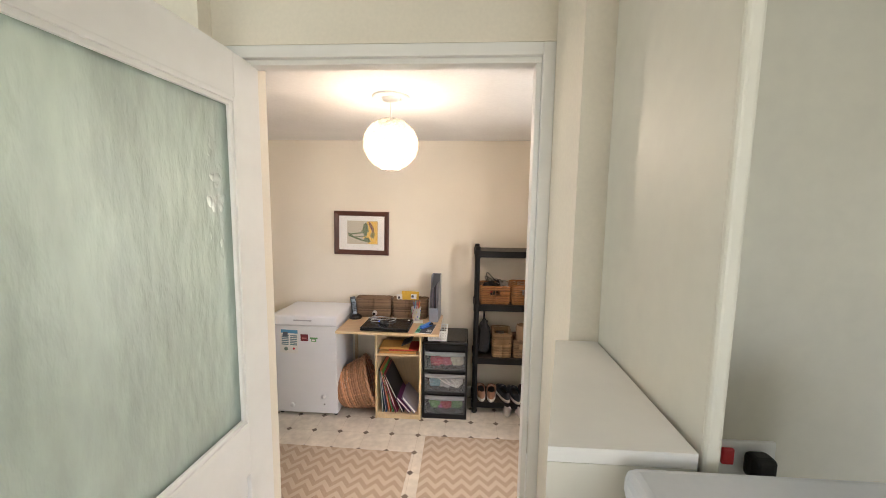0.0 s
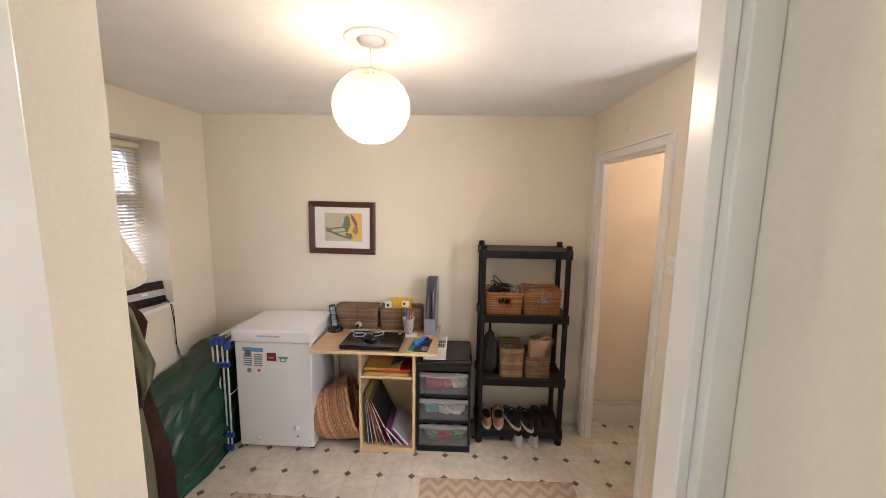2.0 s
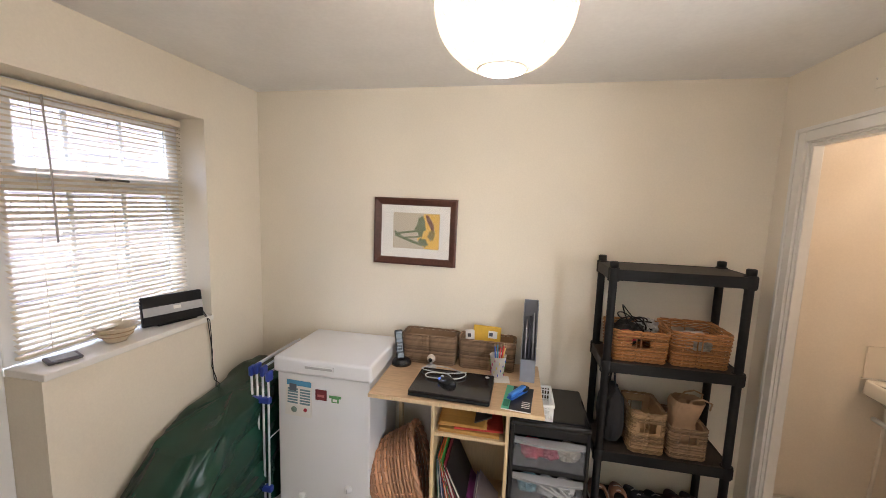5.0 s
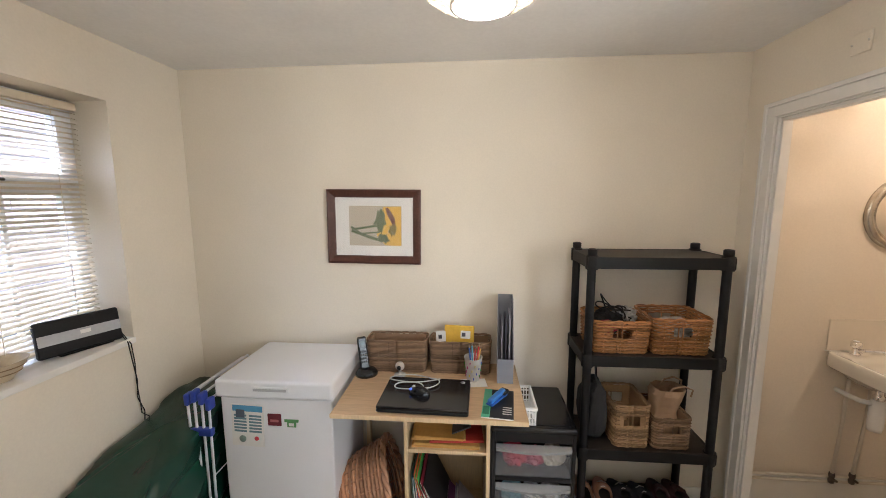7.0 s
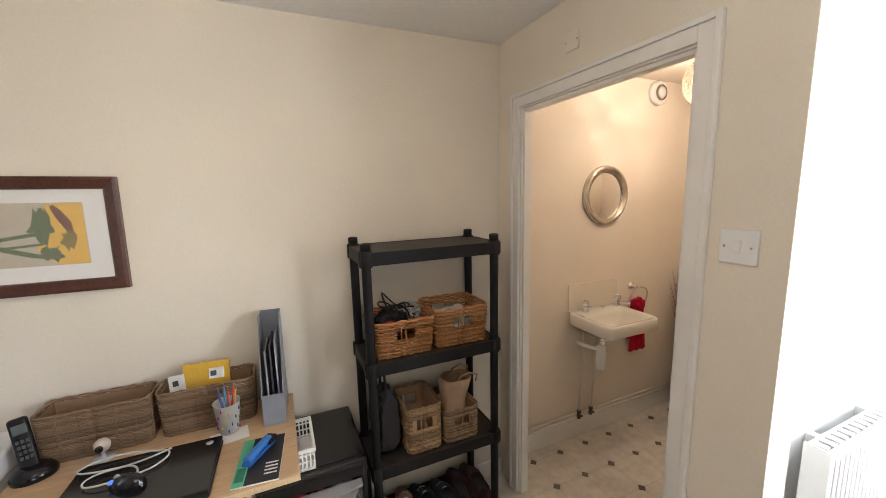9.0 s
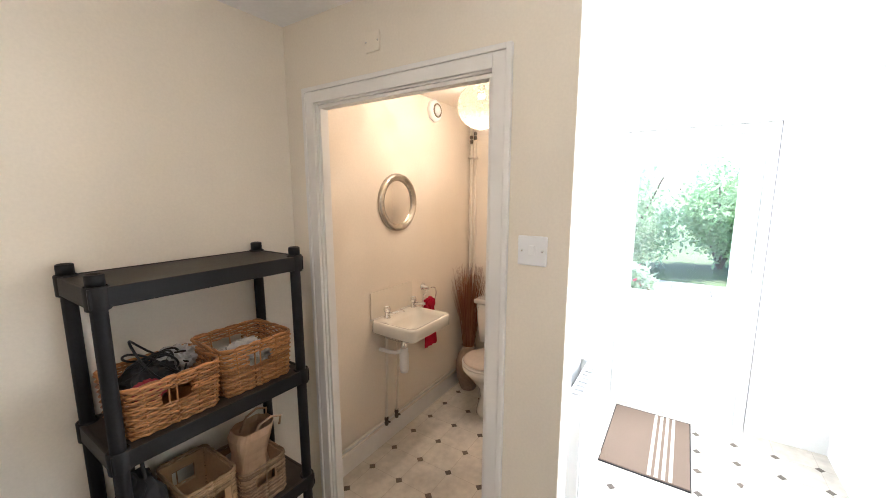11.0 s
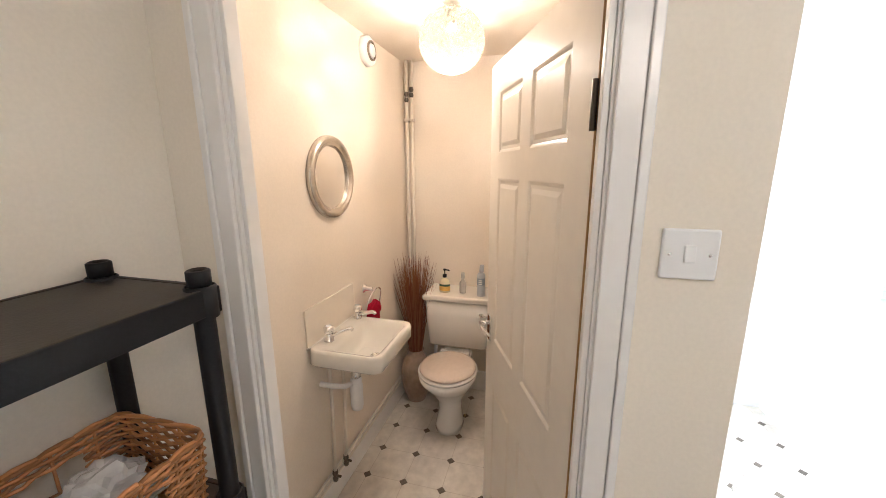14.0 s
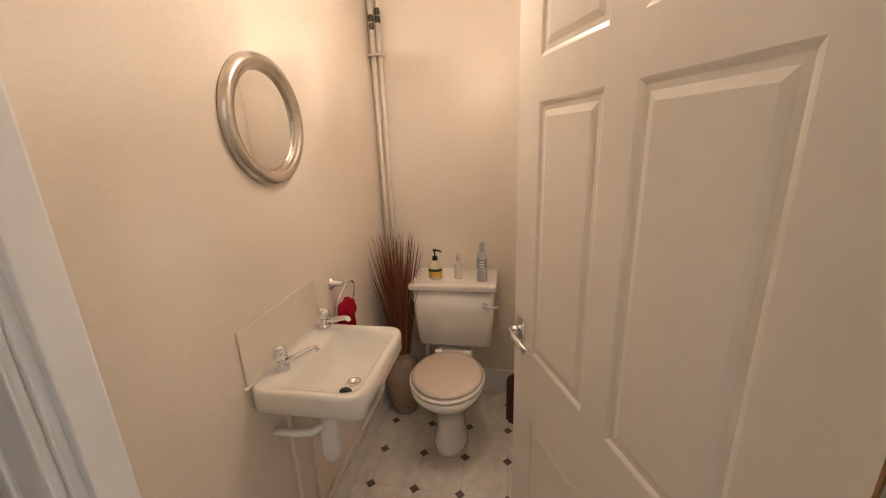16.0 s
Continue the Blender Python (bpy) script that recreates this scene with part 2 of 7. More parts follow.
def lathe(bm, profile, sides=32, cx=0.0, cy=0.0, sx=1.0, sy=1.0, closed=False):
    """Turn a profile of (radius, height) round the z axis."""
    rings = []
    for r, z in profile:
        if r < 1e-5:
            rings.append([bm.verts.new((cx, cy, z))])
        else:
            rings.append([bm.verts.new((cx + sx * r * math.cos(k * math.tau / sides), cy + sy * r * math.sin(k * math.tau / sides), z)) for k in range(sides)])
    for r0, r1 in zip(rings, rings[1:]):
        for k in range(sides):
            a, b = r0[k % len(r0)], r0[(k + 1) % len(r0)]
            c, d = r1[(k + 1) % len(r1)], r1[k % len(r1)]
            vs = []
            for v in (a, b, c, d):
                if v not in vs:
                    vs.append(v)
            if len(vs) > 2:
                f = bm.faces.new(vs)
                f.smooth = True
    return bm


def finish(bm):
    bmesh.ops.recalc_face_normals(bm, faces=bm.faces)
    return bm


def part(name, bm, material, parent=None, label="", m=None):
    finish(bm)
    me = bpy.data.meshes.new(name)
    bm.to_mesh(me)
    bm.free()
    me.materials.append(material)
    ob = new(name, me)
    if parent:
        ob.parent = parent
    if m is not None:
        ob.matrix_basis = m
    if label:
        ob["label"] = label
    return ob


def thing(name, label, category, m=None, group="", kind=""):
    ob = new(name)
    ob.empty_display_size = 0.05
    if m is not None:
        ob.matrix_basis = m
    return tagged(ob, label, category, group, kind)


def structure(name, bm, material, label="", category=""):
    return tagged(part(name, bm, material), label, category, kind="structure")


def boxes(*rows):
    bm = bmesh.new()
    for r in rows:
        box(bm, *r)
    return bm


def B():
    return bmesh.new()


# ---- the large structure ----
XL, XR, YB, YN, H = -1.262, 1.575, 5.89, 5.945, 2.31     # utility room walls, toilet wall, ceiling
YS = 3.53                                                 # utility face of the doorway wall
ground = structure("ground", boxes((-60, 60, -60, 60, -0.6, -0.16)), mat("garden_lawn", (0.09, 0.13, 0.04), 0.9, grain=0.4, scale=8, bump=0.5, blot=0.4, blot_scale=0.4), "short green lawn outside the house", "ground")
floor = structure("floor", boxes((-1.55, 3.62, 0.3, 6.1, -0.14, 0.0)), VINYL, "cream stone-effect vinyl floor with brown diamond insets", "floor")
structure("ceiling", boxes((-1.55, 3.70, 0.3, 6.1, H, H + 0.1)), CEIL, "white painted plaster ceiling", "ceiling")
structure("ceiling_wc", boxes((1.634, 3.33, 4.908, YN, 2.27, H - 0.003)), WC_WALL, "peach painted ceiling of the toilet", "ceiling")
structure("wall_north", boxes((-1.55, 1.634, YB, 6.1, 0, H)), WALL, "cream painted plaster wall", "wall")
structure("wall_north_wc", boxes((1.634, 3.45, YN, 6.1, 0, H)), WC_WALL, "peach painted wall of the toilet", "wall")
structure("wall_east_wc", boxes((3.33, 3.45, 4.90, YN, 0, H)), WC_WALL, "peach painted end wall of the toilet", "wall")
structure("wall_south_wc", boxes((1.68, 3.45, 4.855, 4.905, 0, H)), WC_WALL, "peach painted side wall of the toilet", "wall")
# wall between utility room and toilet, with its doorway
DY0, DY1, DZ = 4.884, 5.728, 2.003
structure("wall_east", boxes((XR, 1.68, 4.662, DY0, 0, H), (XR, 1.634, DY1, YB, 0, H), (XR, 1.634, DY0, DY1, DZ, H)), WALL, "cream painted wall with the toilet doorway", "wall")
structure("wall_porch_north", boxes((1.68, 3.60, 4.80, 4.855, 0, H)), PORCH, "bright white painted porch wall", "wall")
structure("wall_porch_east", boxes((3.60, 3.70, 3.30, 3.94, 0, H), (3.60, 3.70, 4.79, 4.90, 0, H), (3.60, 3.70, 3.94, 4.79, 2.06, H)), PORCH, "white porch wall around the garden door", "wall")
# the opening is out of view, cut only to let the porch fill in
structure("wall_porch_south", boxes((0.96, 2.18, 3.42, YS, 0, H), (3.06, 3.60, 3.42, YS, 0, H), (2.18, 3.06, 3.42, YS, 0, 0.95), (2.18, 3.06, 3.42, YS, 2.05, H)), PORCH, "white porch wall with an unseen opening added for light", "wall")
# west wall with the window opening and the back-door opening
WY0, WY1, WZ0, WZ1 = 4.72, 5.475, 1.02, 2.055
structure("wall_west", boxes((-1.55, XL, WY1, YB, 0, H), (-1.55, XL, WY0, WY1, 0, WZ0 - 0.028), (-1.55, XL, 3.86, WY1, WZ1, H), (-1.55, XL, YS, 3.86, 0, H)), WALL, "cream painted wall with window and back door", "wall")
# doorway wall between kitchen and utility room
JX0, JX1, JZ = 0.125, 0.874, 2.085
structure("wall_south", boxes((-1.55, JX0 - 0.0282, 3.42, 3.53, 0, H), (-1.55, JX0 - 0.016, 3.532, 3.68, 0, H), (JX0 - 0.0282, JX1 + 0.0282, 3.465, YS, JZ + 0.0282, H), (JX1 + 0.0282, 0.96, 3.25, YS, 0, H)), WALL, "cream painted wall with the kitchen doorway", "wall")
# the south opening is unseen, added as the place of the rear fill
structure("wall_kitchen", boxes((-1.55, -1.45, 0.4, 2.0, 0, H), (-1.55, -1.45, 3.1, 3.42, 0, H), (-1.55, -1.45, 2.0, 3.1, 0, 1.0), (-1.55, -1.45, 2.0, 3.1, 2.15, H), (1.9, 2.0, 0.4, 3.42, 0, H), (0.96, 1.9, 3.385, 3.418, 0, H), (-1.55, 0.9, 0.3, 0.4, 0, H), (1.8, 2.0, 0.3, 0.4, 0, H), (0.9, 1.8, 0.3, 0.4, 0, 1.0), (0.9, 1.8, 0.3, 0.4, 2.15, H)), KIT, "magnolia painted kitchen walls", "wall")


def door_casing(name, axis, a0, a1, top, face, depth0, depth1, both=True):
    """Lining, stops and moulded architraves round an opening. axis: the way the opening runs."""
    ob = thing(name, "white gloss door lining with moulded architrave", "door frame", kind="structure")

    def bx(bm, u0, u1, v0, v1, z0, z1, bev=0.0):
        if axis == "x":
            box(bm, u0, u1, v0, v1, z0, z1, bev)
        else:
            box(bm, v0, v1, u0, u1, z0, z1, bev)
        return bm
    lo, hi = min(depth0, depth1), max(depth0, depth1)
    for nm, (u0, u1, z0, z1) in (("jamb", (a0 - 0.028, a0, 0, top + 0.028)), ("jamb", (a1, a1 + 0.028, 0, top + 0.028)), ("head", (a0, a1, top, top + 0.028))):
        part(nm, bx(B(), u0, u1, lo, hi, z0, z1, 0.002), GLOSS, ob)
    mid = (lo + hi) / 2
    for u0, u1, z0, z1 in ((a0, a0 + 0.013, 0, top - 0.013), (a1 - 0.013, a1, 0, top - 0.013), (a0, a1, top - 0.013, top)):
        part("stop", bx(B(), u0, u1, mid - 0.02, mid + 0.02, z0, z1, 0.002), GLOSS, ob)
    for d, sgn in ((lo, -1), (hi, 1)) if both else (() if face is None else ((face, -1 if face == lo else 1),)):
        for w0, w1, th in ((0.006, 0.050, 0.013), (0.0505, 0.068, 0.018)):
            v0, v1 = (d, d + sgn * th)
            bm = B()
            bx(bm, a0 - w1, a0 - w0, min(v0, v1), max(v0, v1), 0, top + w1, 0.003)
            part("architrave", bm, GLOSS, ob)
            bm = B()
            bx(bm, a1 + w0, a1 + w1, min(v0, v1), max(v0, v1), 0, top + w1, 0.003)
            part("architrave", bm, GLOSS, ob)
            bm = B()
            bx(bm, a0 - w0 - 0.001, a1 + w0 + 0.001, min(v0, v1), max(v0, v1), top + w0, top + w1, 0.003)
            part("architrave", bm, GLOSS, ob)
    return ob


frame_wc = door_casing("door_frame_1", "y", DY0 + 0.028, DY1 - 0.028, DZ - 0.028, XR, XR, 1.634, both=False)
frame_kitchen = door_casing("door_frame_2", "x", JX0, JX1, JZ, None, 3.465, YS, both=False)


def skirting(name, x0, x1, y0, y1, h=0.085):
    bm = B()
    box(bm, x0, x1, y0, y1, 0, h, 0.003)
    structure(name, bm, GLOSS, "white gloss skirting board", "skirting")


skirting("baseboard_1", XL, XR, YB - 0.015, YB)
skirting("baseboard_2", XL, XL + 0.015, WY0, YB - 0.016)
skirting("baseboard_3", 1.68, 3.33, YN - 0.018, YN, 0.15)
skirting("baseboard_4", 3.315, 3.33, 4.905, YN - 0.019, 0.15)
skirting("baseboard_5", XR - 0.015, XR, 4.662, DY0 - 0.05)
skirting("baseboard_6", 1.68, 3.60, 4.785, 4.80)

# ---- lamps ----
SHADE_A = shade_material("lit_paper_shade", 0.11, (1.0, 0.90, 0.72), (0.15, 0.22), 0.022)
SHADE_B = shade_material("lit_fibre_shade", 0.03, (1.0, 0.82, 0.52), (0.20, 0.56), 0.030, 40)


def pendant(name, x, y, z, r, ceiling, material, label, mouth=0.36, base=0.036):
    ob = thing(name, label, "ceiling lamp", pose(x, y, ceiling))
    dz = z - ceiling
    prof = [(r * math.sin(a), dz + 0.93 * r * math.cos(a)) for a in [0.08 + (math.pi - 0.08 - mouth) * k / 28 for k in range(29)]]
    bm = lathe(B(), prof, 40)
    for v in bm.verts:
        n = noise.noise(v.co * 60) * 0.0015
        v.co += Vector((v.co.x, v.co.y, 0)) * n / r
    part("shade", bm, material, ob, "round paper shade, lit")
    r0, zb = prof[-1]
    bm = B()
    tube(bm, [(r0 * math.cos(k * math.tau / 24), r0 * math.sin(k * math.tau / 24), zb) for k in range(25)], 0.0022, 5)
    part("rim", bm, WHITE_PLASTIC, ob)
    part("cable", tube(B(), [(0, 0, -0.02), (0.001, 0, dz / 2), (0, 0, dz + 0.10)], 0.003, 6), WHITE_PLASTIC, ob)
    part("ceiling_rose", lathe(B(), [(0.0, 0.0), (0.048, 0.0), (0.05, -0.008), (0.04, -0.022), (0.012, -0.034), (0.0, -0.034)], 28), WHITE_PLASTIC, ob)
    part("lamp_holder", lathe(B(), [(0.0, dz + 0.11), (0.016, dz + 0.11), (base, dz + 0.075), (base, dz + 0.044), (0.0, dz + 0.044)], 16), WHITE_PLASTIC, ob)
    return ob


pendant("pendant_lamp", 0.298, 4.58, 2.066, 0.145, H, SHADE_A, "lit round white paper pendant lamp on a white cord")
disc = thing("ceiling_disc", "thin round white plaster disc round the lamp's rose", "ceiling rose", pose(0.298, 4.58, H))
part("disc", lathe(B(), [(0.052, 0.0), (0.098, 0.0), (0.098, -0.006), (0.09, -0.010), (0.055, -0.010), (0.052, -0.006)], 48), CEIL, disc)
pendant("pendant_lamp", 2.48, 5.41, 2.105, 0.135, 2.27, SHADE_B, "lit round fibre pendant lamp with a mottled shade", 0.1, 0.02)

# ---- doors ----


def lever_handle(parent, x, y, z, side, material, long_plate=0.16):
    """Plate and lever on a door face in the plane y; side is the way out of the face."""
    s = side
    plate = part("handle_plate", box(B(), x - 0.021, x + 0.021, min(y, y + s * 0.007), max(y, y + s * 0.007), z - long_plate / 2, z + long_plate / 2, 0.003), material, parent, "metal backplate")
    bm = B()
    tube(bm, [(x, y, z + 0.02), (x, y + s * 0.038, z + 0.02)], 0.009, 10)
    tube(bm, [(x, y + s * 0.04, z + 0.02), (x - 0.05, y + s * 0.045, z + 0.021), (x - 0.10, y + s * 0.042, z + 0.018), (x - 0.115, y + s * 0.035, z + 0.016)], [0.0095, 0.0085, 0.008, 0.006], 10)
    part("lever", bm, material, plate, "metal lever")


DOOR_PAINT = mat("cream_white_gloss", (0.83, 0.775, 0.68), 0.3, grain=0.02, scale=25, bump=0.05, blot=0.04, blot_scale=5)
plain_edge = mat("bare_softwood", (0.42, 0.24, 0.10), 0.6, grain=0.2, scale=40, stretch=(1, 1, 0.1))


def panel_door(name, m, w, h, label):
    """Six-panel moulded door: hinge at the origin, leaf along +x, thickness along y."""
    ob = thing(name, label, "door", m, kind="structure")
    t = 0.038
    stile, mid = 0.112, 0.078
    pw = (w - 2 * stile - mid) / 2
    rows = [(0.17, 0.715), (0.915, 1.555), (1.645, h - 0.105)]
    cols = [(stile, stile + pw), (stile + pw + mid, w - stile)]
    bm = B()
    box(bm, 0, stile, -t, 0, 0, h)
    box(bm, w - stile, w, -t, 0, 0, h)
    box(bm, stile + pw, stile + pw + mid, -t, 0, 0, h)
    zs = [0, *[z for r in rows for z in r], h]
    for i in range(0, len(zs), 2):
        for c0, c1 in cols:
            box(bm, c0, c1, -t, 0, zs[i], zs[i + 1])
    part("leaf", bm, DOOR_PAINT, ob)
    part("bare_edge", box(B(), -0.003, -0.0005, -0.005, 0, 0, h), plain_edge, ob, "unpainted tan wood edge")
    for c0, c1 in cols:
        for z0, z1 in rows:
            bm = B()
            for y, s in ((0.0, 1), (-t, -1)):
                # sunk moulding ring, then a raised field
                loops = []
                for inset, dep in ((0.0, 0.0), (0.005, 0.002), (0.010, 0.005), (0.020, 0.005), (0.034, 0.001)):
                    yy = y - s * dep
                    loops.append([bm.verts.new(p) for p in ((c0 + inset, yy, z0 + inset), (c1 - inset, yy, z0 + inset), (c1 - inset, yy, z1 - inset), (c0 + inset, yy, z1 - inset))])
                for a, b in zip(loops, loops[1:]):
                    for k in range(4):
                        bm.faces.new((a[k], a[(k + 1) % 4], b[(k + 1) % 4], b[k]))
                bm.faces.new(loops[-1])
            part("panel", bm, DOOR_PAINT, ob, "raised door panel")
    for z in (0.2, 1.705):
        bm = B()
        box(bm, -0.028, 0.004, -0.036, -0.002, z - 0.045, z + 0.045)
        tube(bm, [(-0.004, 0.006, z - 0.046), (-0.004, 0.006, z + 0.046)], 0.006, 8)
        part("hinge", bm, DARK_METAL, ob, "dark metal butt hinge")
    return ob


wc_door = panel_door("door_1", pose(1.649, 4.927, 0.008, 0, 0, 22.6), 0.768, 1.955, "white six-panel toilet door standing open")
lever_handle(wc_door, 0.718, 0.0, 0.945, 1, CHROME, 0.11)
lever_handle(wc_door, 0.718, -0.038, 0.945, -1, CHROME, 0.11)
# strike plate on the toilet door lining
ob = thing("strike_plate", "small brass strike plate on the door lining", "strike plate", pose(1.612, DY1 - 0.028, 0.992))
part("plate", box(B(), -0.012, 0.012, -0.0025, 0, -0.03, 0.03, 0.001), BRASS, ob)
part("lip", box(B(), -0.022, -0.010, -0.004, -0.0005, -0.012, 0.012, 0.001), BRASS, ob)

# glazed kitchen door, open into the kitchen
kd = thing("door_2", "white glazed door with rippled obscure glass, open", "door", pose(0.143, 3.508, 0.008, 0, 0, -91.5), kind="structure")
W2, H2, T2 = 0.745, 2.07, 0.04
bm = B()
box(bm, 0, 0.10, 0, T2, 0, H2, 0.003)
box(bm, W2 - 0.10, W2, 0, T2, 0, H2, 0.003)
box(bm, 0.10, W2 - 0.10, 0, T2, H2 - 0.10, H2)
box(bm, 0.10, W2 - 0.10, 0, T2, 1.06, 1.19)
box(bm, 0.10, W2 - 0.10, 0, T2, 0, 0.22)
part("door_frame", bm, GLOSS, kd)
bm = B()
for y0, y1 in ((-0.006, 0.010), (0.030, 0.046)):
    for k, o in ((0.0, 0.012), (0.010, 0.022)):
        e = 0.004 if k else 0
        box(bm, 0.10 + k, 0.10 + o, y0 + e, y1 - e, 1.19 + k, H2 - 0.10 - k, 0.002)
        box(bm, W2 - 0.10 - o, W2 - 0.10 - k, y0 + e, y1 - e, 1.19 + k, H2 - 0.10 - k, 0.002)
        box(bm, 0.10 + o, W2 - 0.10 - o, y0 + e, y1 - e, H2 - 0.10 - o, H2 - 0.10 - k, 0.002)
        box(bm, 0.10 + o, W2 - 0.10 - o, y0 + e, y1 - e, 1.19 + k, 1.19 + o, 0.002)
part("glazing_bead", bm, GLOSS, kd, "white moulded glazing bead")
bm = B()
gx, gz = 90, 140
for side in (0, 1):
    grid = []
    for j in range(gz + 1):
        row = []
        for i in range(gx + 1):
            x, z = 0.105 + (W2 - 0.21) * i / gx, 1.195 + (H2 - 0.105 - 1.195) * j / gz
            d = 0.007 * noise.noise(Vector((x * 13, 0.3, z * 1.4))) + 0.004 * abs(noise.noise(Vector((x * 26, 1.7, z * 17)))) + 0.005 * abs(noise.noise(Vector((x * 60, 4.2, z * 45)))) if side == 0 else 0.0
            row.append(bm.verts.new((x, 0.016 + d if side == 0 else 0.024, z)))
        grid.append(row)
    for j in range(gz):
        for i in range(gx):
            bm.faces.new((grid[j][i], grid[j][i + 1], grid[j + 1][i + 1], grid[j + 1][i])).smooth = True
pane = part("pane", bm, OBSCURE, kd, "rippled obscure glass")
pane.visible_shadow = False
part("panel", box(B(), 0.10, W2 - 0.10, 0.012, 0.028, 0.22, 1.06), GLOSS, kd)
for z in (0.25, 1.05, 1.85):
    part("hinge", tube(B(), [(-0.006, 0.02, z - 0.045), (-0.006, 0.02, z + 0.045)], 0.007, 8), DARK_METAL, kd)
lever_handle(kd, W2 - 0.05, 0.0, 1.1, -1, CHROME)
ob = thing("strike_plate", "small metal strike plate on the kitchen door lining", "strike plate", pose(JX1, 3.475, 1.16))
part("plate", box(B(), -0.002, 0, -0.012, 0.012, -0.04, 0.04, 0.0008), CHROME, ob)

# ---- west window, blind and back door ----
FX0, FX1 = -1.51, -1.435      # depth of the plastic frame
win = thing("window_1", "white plastic casement window with a top opener", "window", kind="structure")
for nm, r in (("window_frame", (FX0, FX1, WY0, WY0 + 0.055, WZ0, WZ1)), ("window_frame", (FX0, FX1, WY1 - 0.045, WY1, WZ0, WZ1)), ("window_frame", (FX0, FX1, WY0 + 0.055, WY1 - 0.045, WZ0, WZ0 + 0.055)), ("window_frame", (FX0, FX1, WY0 + 0.055, WY1 - 0.045, WZ1 - 0.06, WZ1)), ("transom", (FX0, FX1, WY0 + 0.055, WY1 - 0.045, 1.66, 1.735))):
    part(nm, box(B(), *r, 0.005), UPVC, win)
for z0, z1 in ((WZ0 + 0.055, 1.66), (1.735, WZ1 - 0.06)):
    p = part("pane", box(B(), -1.476, -1.466, WY0 + 0.055, WY1 - 0.045, z0, z1), GLASS, win)
    p.visible_shadow = False
    for k in (1, 2):
        y = WY0 + 0.055 + (WY1 - WY0 - 0.10) * k / 3
        part("glazing_bar", box(B(), -1.478, -1.464, y - 0.008, y + 0.008, z0, z1), UPVC, win, "thin white glazing bar")
sash = part("opening_sash", boxes((-1.435, -1.422, WY0 + 0.045, WY0 + 0.085, 1.715, WZ1 - 0.04), (-1.435, -1.422, WY1 - 0.075, WY1 - 0.035, 1.715, WZ1 - 0.04), (-1.435, -1.422, WY0 + 0.085, WY1 - 0.075, 1.715, 1.752), (-1.435, -1.422, WY0 + 0.085, WY1 - 0.075, WZ1 - 0.077, WZ1 - 0.04)), UPVC, win)
bm = B()
box(bm, -1.425, -1.412, 5.06, 5.10, 1.705, 1.725, 0.003)
tube(bm, [(-1.408, 5.07, 1.716), (-1.405, 5.12, 1.72), (-1.408, 5.19, 1.716)], 0.006, 8)
part("handle", bm, DARK_METAL, win, "dark window handle")
part("window_sill", box(B(), FX1, XL + 0.012, WY0, WY1, WZ0 - 0.028, WZ0, 0.004), GLOSS, win, "white painted sill")

BLIND = mat("cream_aluminium_slat", (0.74, 0.65, 0.50), 0.4, grain=0.02, scale=50)
bl = thing("venetian_blind", "cream venetian blind, lowered with slats half open", "blind", pose(-1.402, WY0 + 0.02, 1.045))
LB = WY1 - WY0 - 0.035
part("headrail", box(B(), -0.014, 0.014, 0, LB, 0.965, 0.995, 0.002), BLIND, bl)
part("bottom_rail", box(B(), -0.012, 0.012, 0, LB, 0.0, 0.012, 0.003), BLIND, bl)
bm = B()
tl = radians(24)
sec = [(-0.0125, 0.0), (-0.006, 0.0016), (0.0, 0.0021), (0.006, 0.0016), (0.0125, 0.0)]
rows_ = []
for y in (0.0, LB):
    rows_.append([bm.verts.new((a * math.cos(tl) - b * math.sin(tl), y, -a * math.sin(tl) + b * math.cos(tl))) for a, b in sec])
for k in range(4):
    bm.faces.new((rows_[0][k], rows_[0][k + 1], rows_[1][k + 1], rows_[1][k])).smooth = True
first = part("slat", bm, BLIND, bl, m=pose(0, 0, 0.03))
N = 45
for k in range(1, N):
    o = new("slat", first.data)
    o.parent = bl
    o.matrix_basis = pose(0, 0, 0.03 + 0.925 * k / (N - 1), 0, random.uniform(-1.5, 1.5), 0)
for y in (0.10, LB / 2, LB - 0.10):
    part("ladder_cord", tube(B(), [(0.013, y, 0.01), (0.013, y, 0.97)], 0.0012, 5), BLIND, bl)
part("wand", tube(B(), [(0.022, 0.13, 0.965), (0.03, 0.135, 0.70), (0.026, 0.14, 0.42)], 0.004, 6), mat("clear_grey_wand", (0.45, 0.42, 0.38), 0.3), bl, "tilt wand")

bd = thing("door_3", "white plastic back door with a brass lever handle", "door", kind="structure")
part("leaf", box(B(), -1.50, -1.445, 3.90, 4.655, 0.02, 2.03, 0.006), UPVC, bd)
part("frame_post", box(B(), -1.51, -1.435, 4.665, WY0, 0, WZ1, 0.004), UPVC, bd)
part("frame_post", box(B(), -1.51, -1.435, 3.86, 3.893, 0, WZ1, 0.004), UPVC, bd)
hp = part("handle_plate", box(B(), -1.445, -1.434, 4.619, 4.654, 0.98, 1.20, 0.004), BRASS, bd, "brass backplate")
bm = B()
tube(bm, [(-1.44, 4.636, 1.12), (-1.395, 4.636, 1.12), (-1.39, 4.60, 1.12), (-1.39, 4.53, 1.118)], 0.009, 10)
part("lever", bm, BRASS, hp, "brass lever")
part("lower_panel", box(B(), -1.445, -1.438, 4.02, 4.53, 0.15, 0.85, 0.003), UPVC, bd)
part("upper_panel", box(B(), -1.445, -1.438, 4.02, 4.53, 1.05, 1.9, 0.003), UPVC, bd)

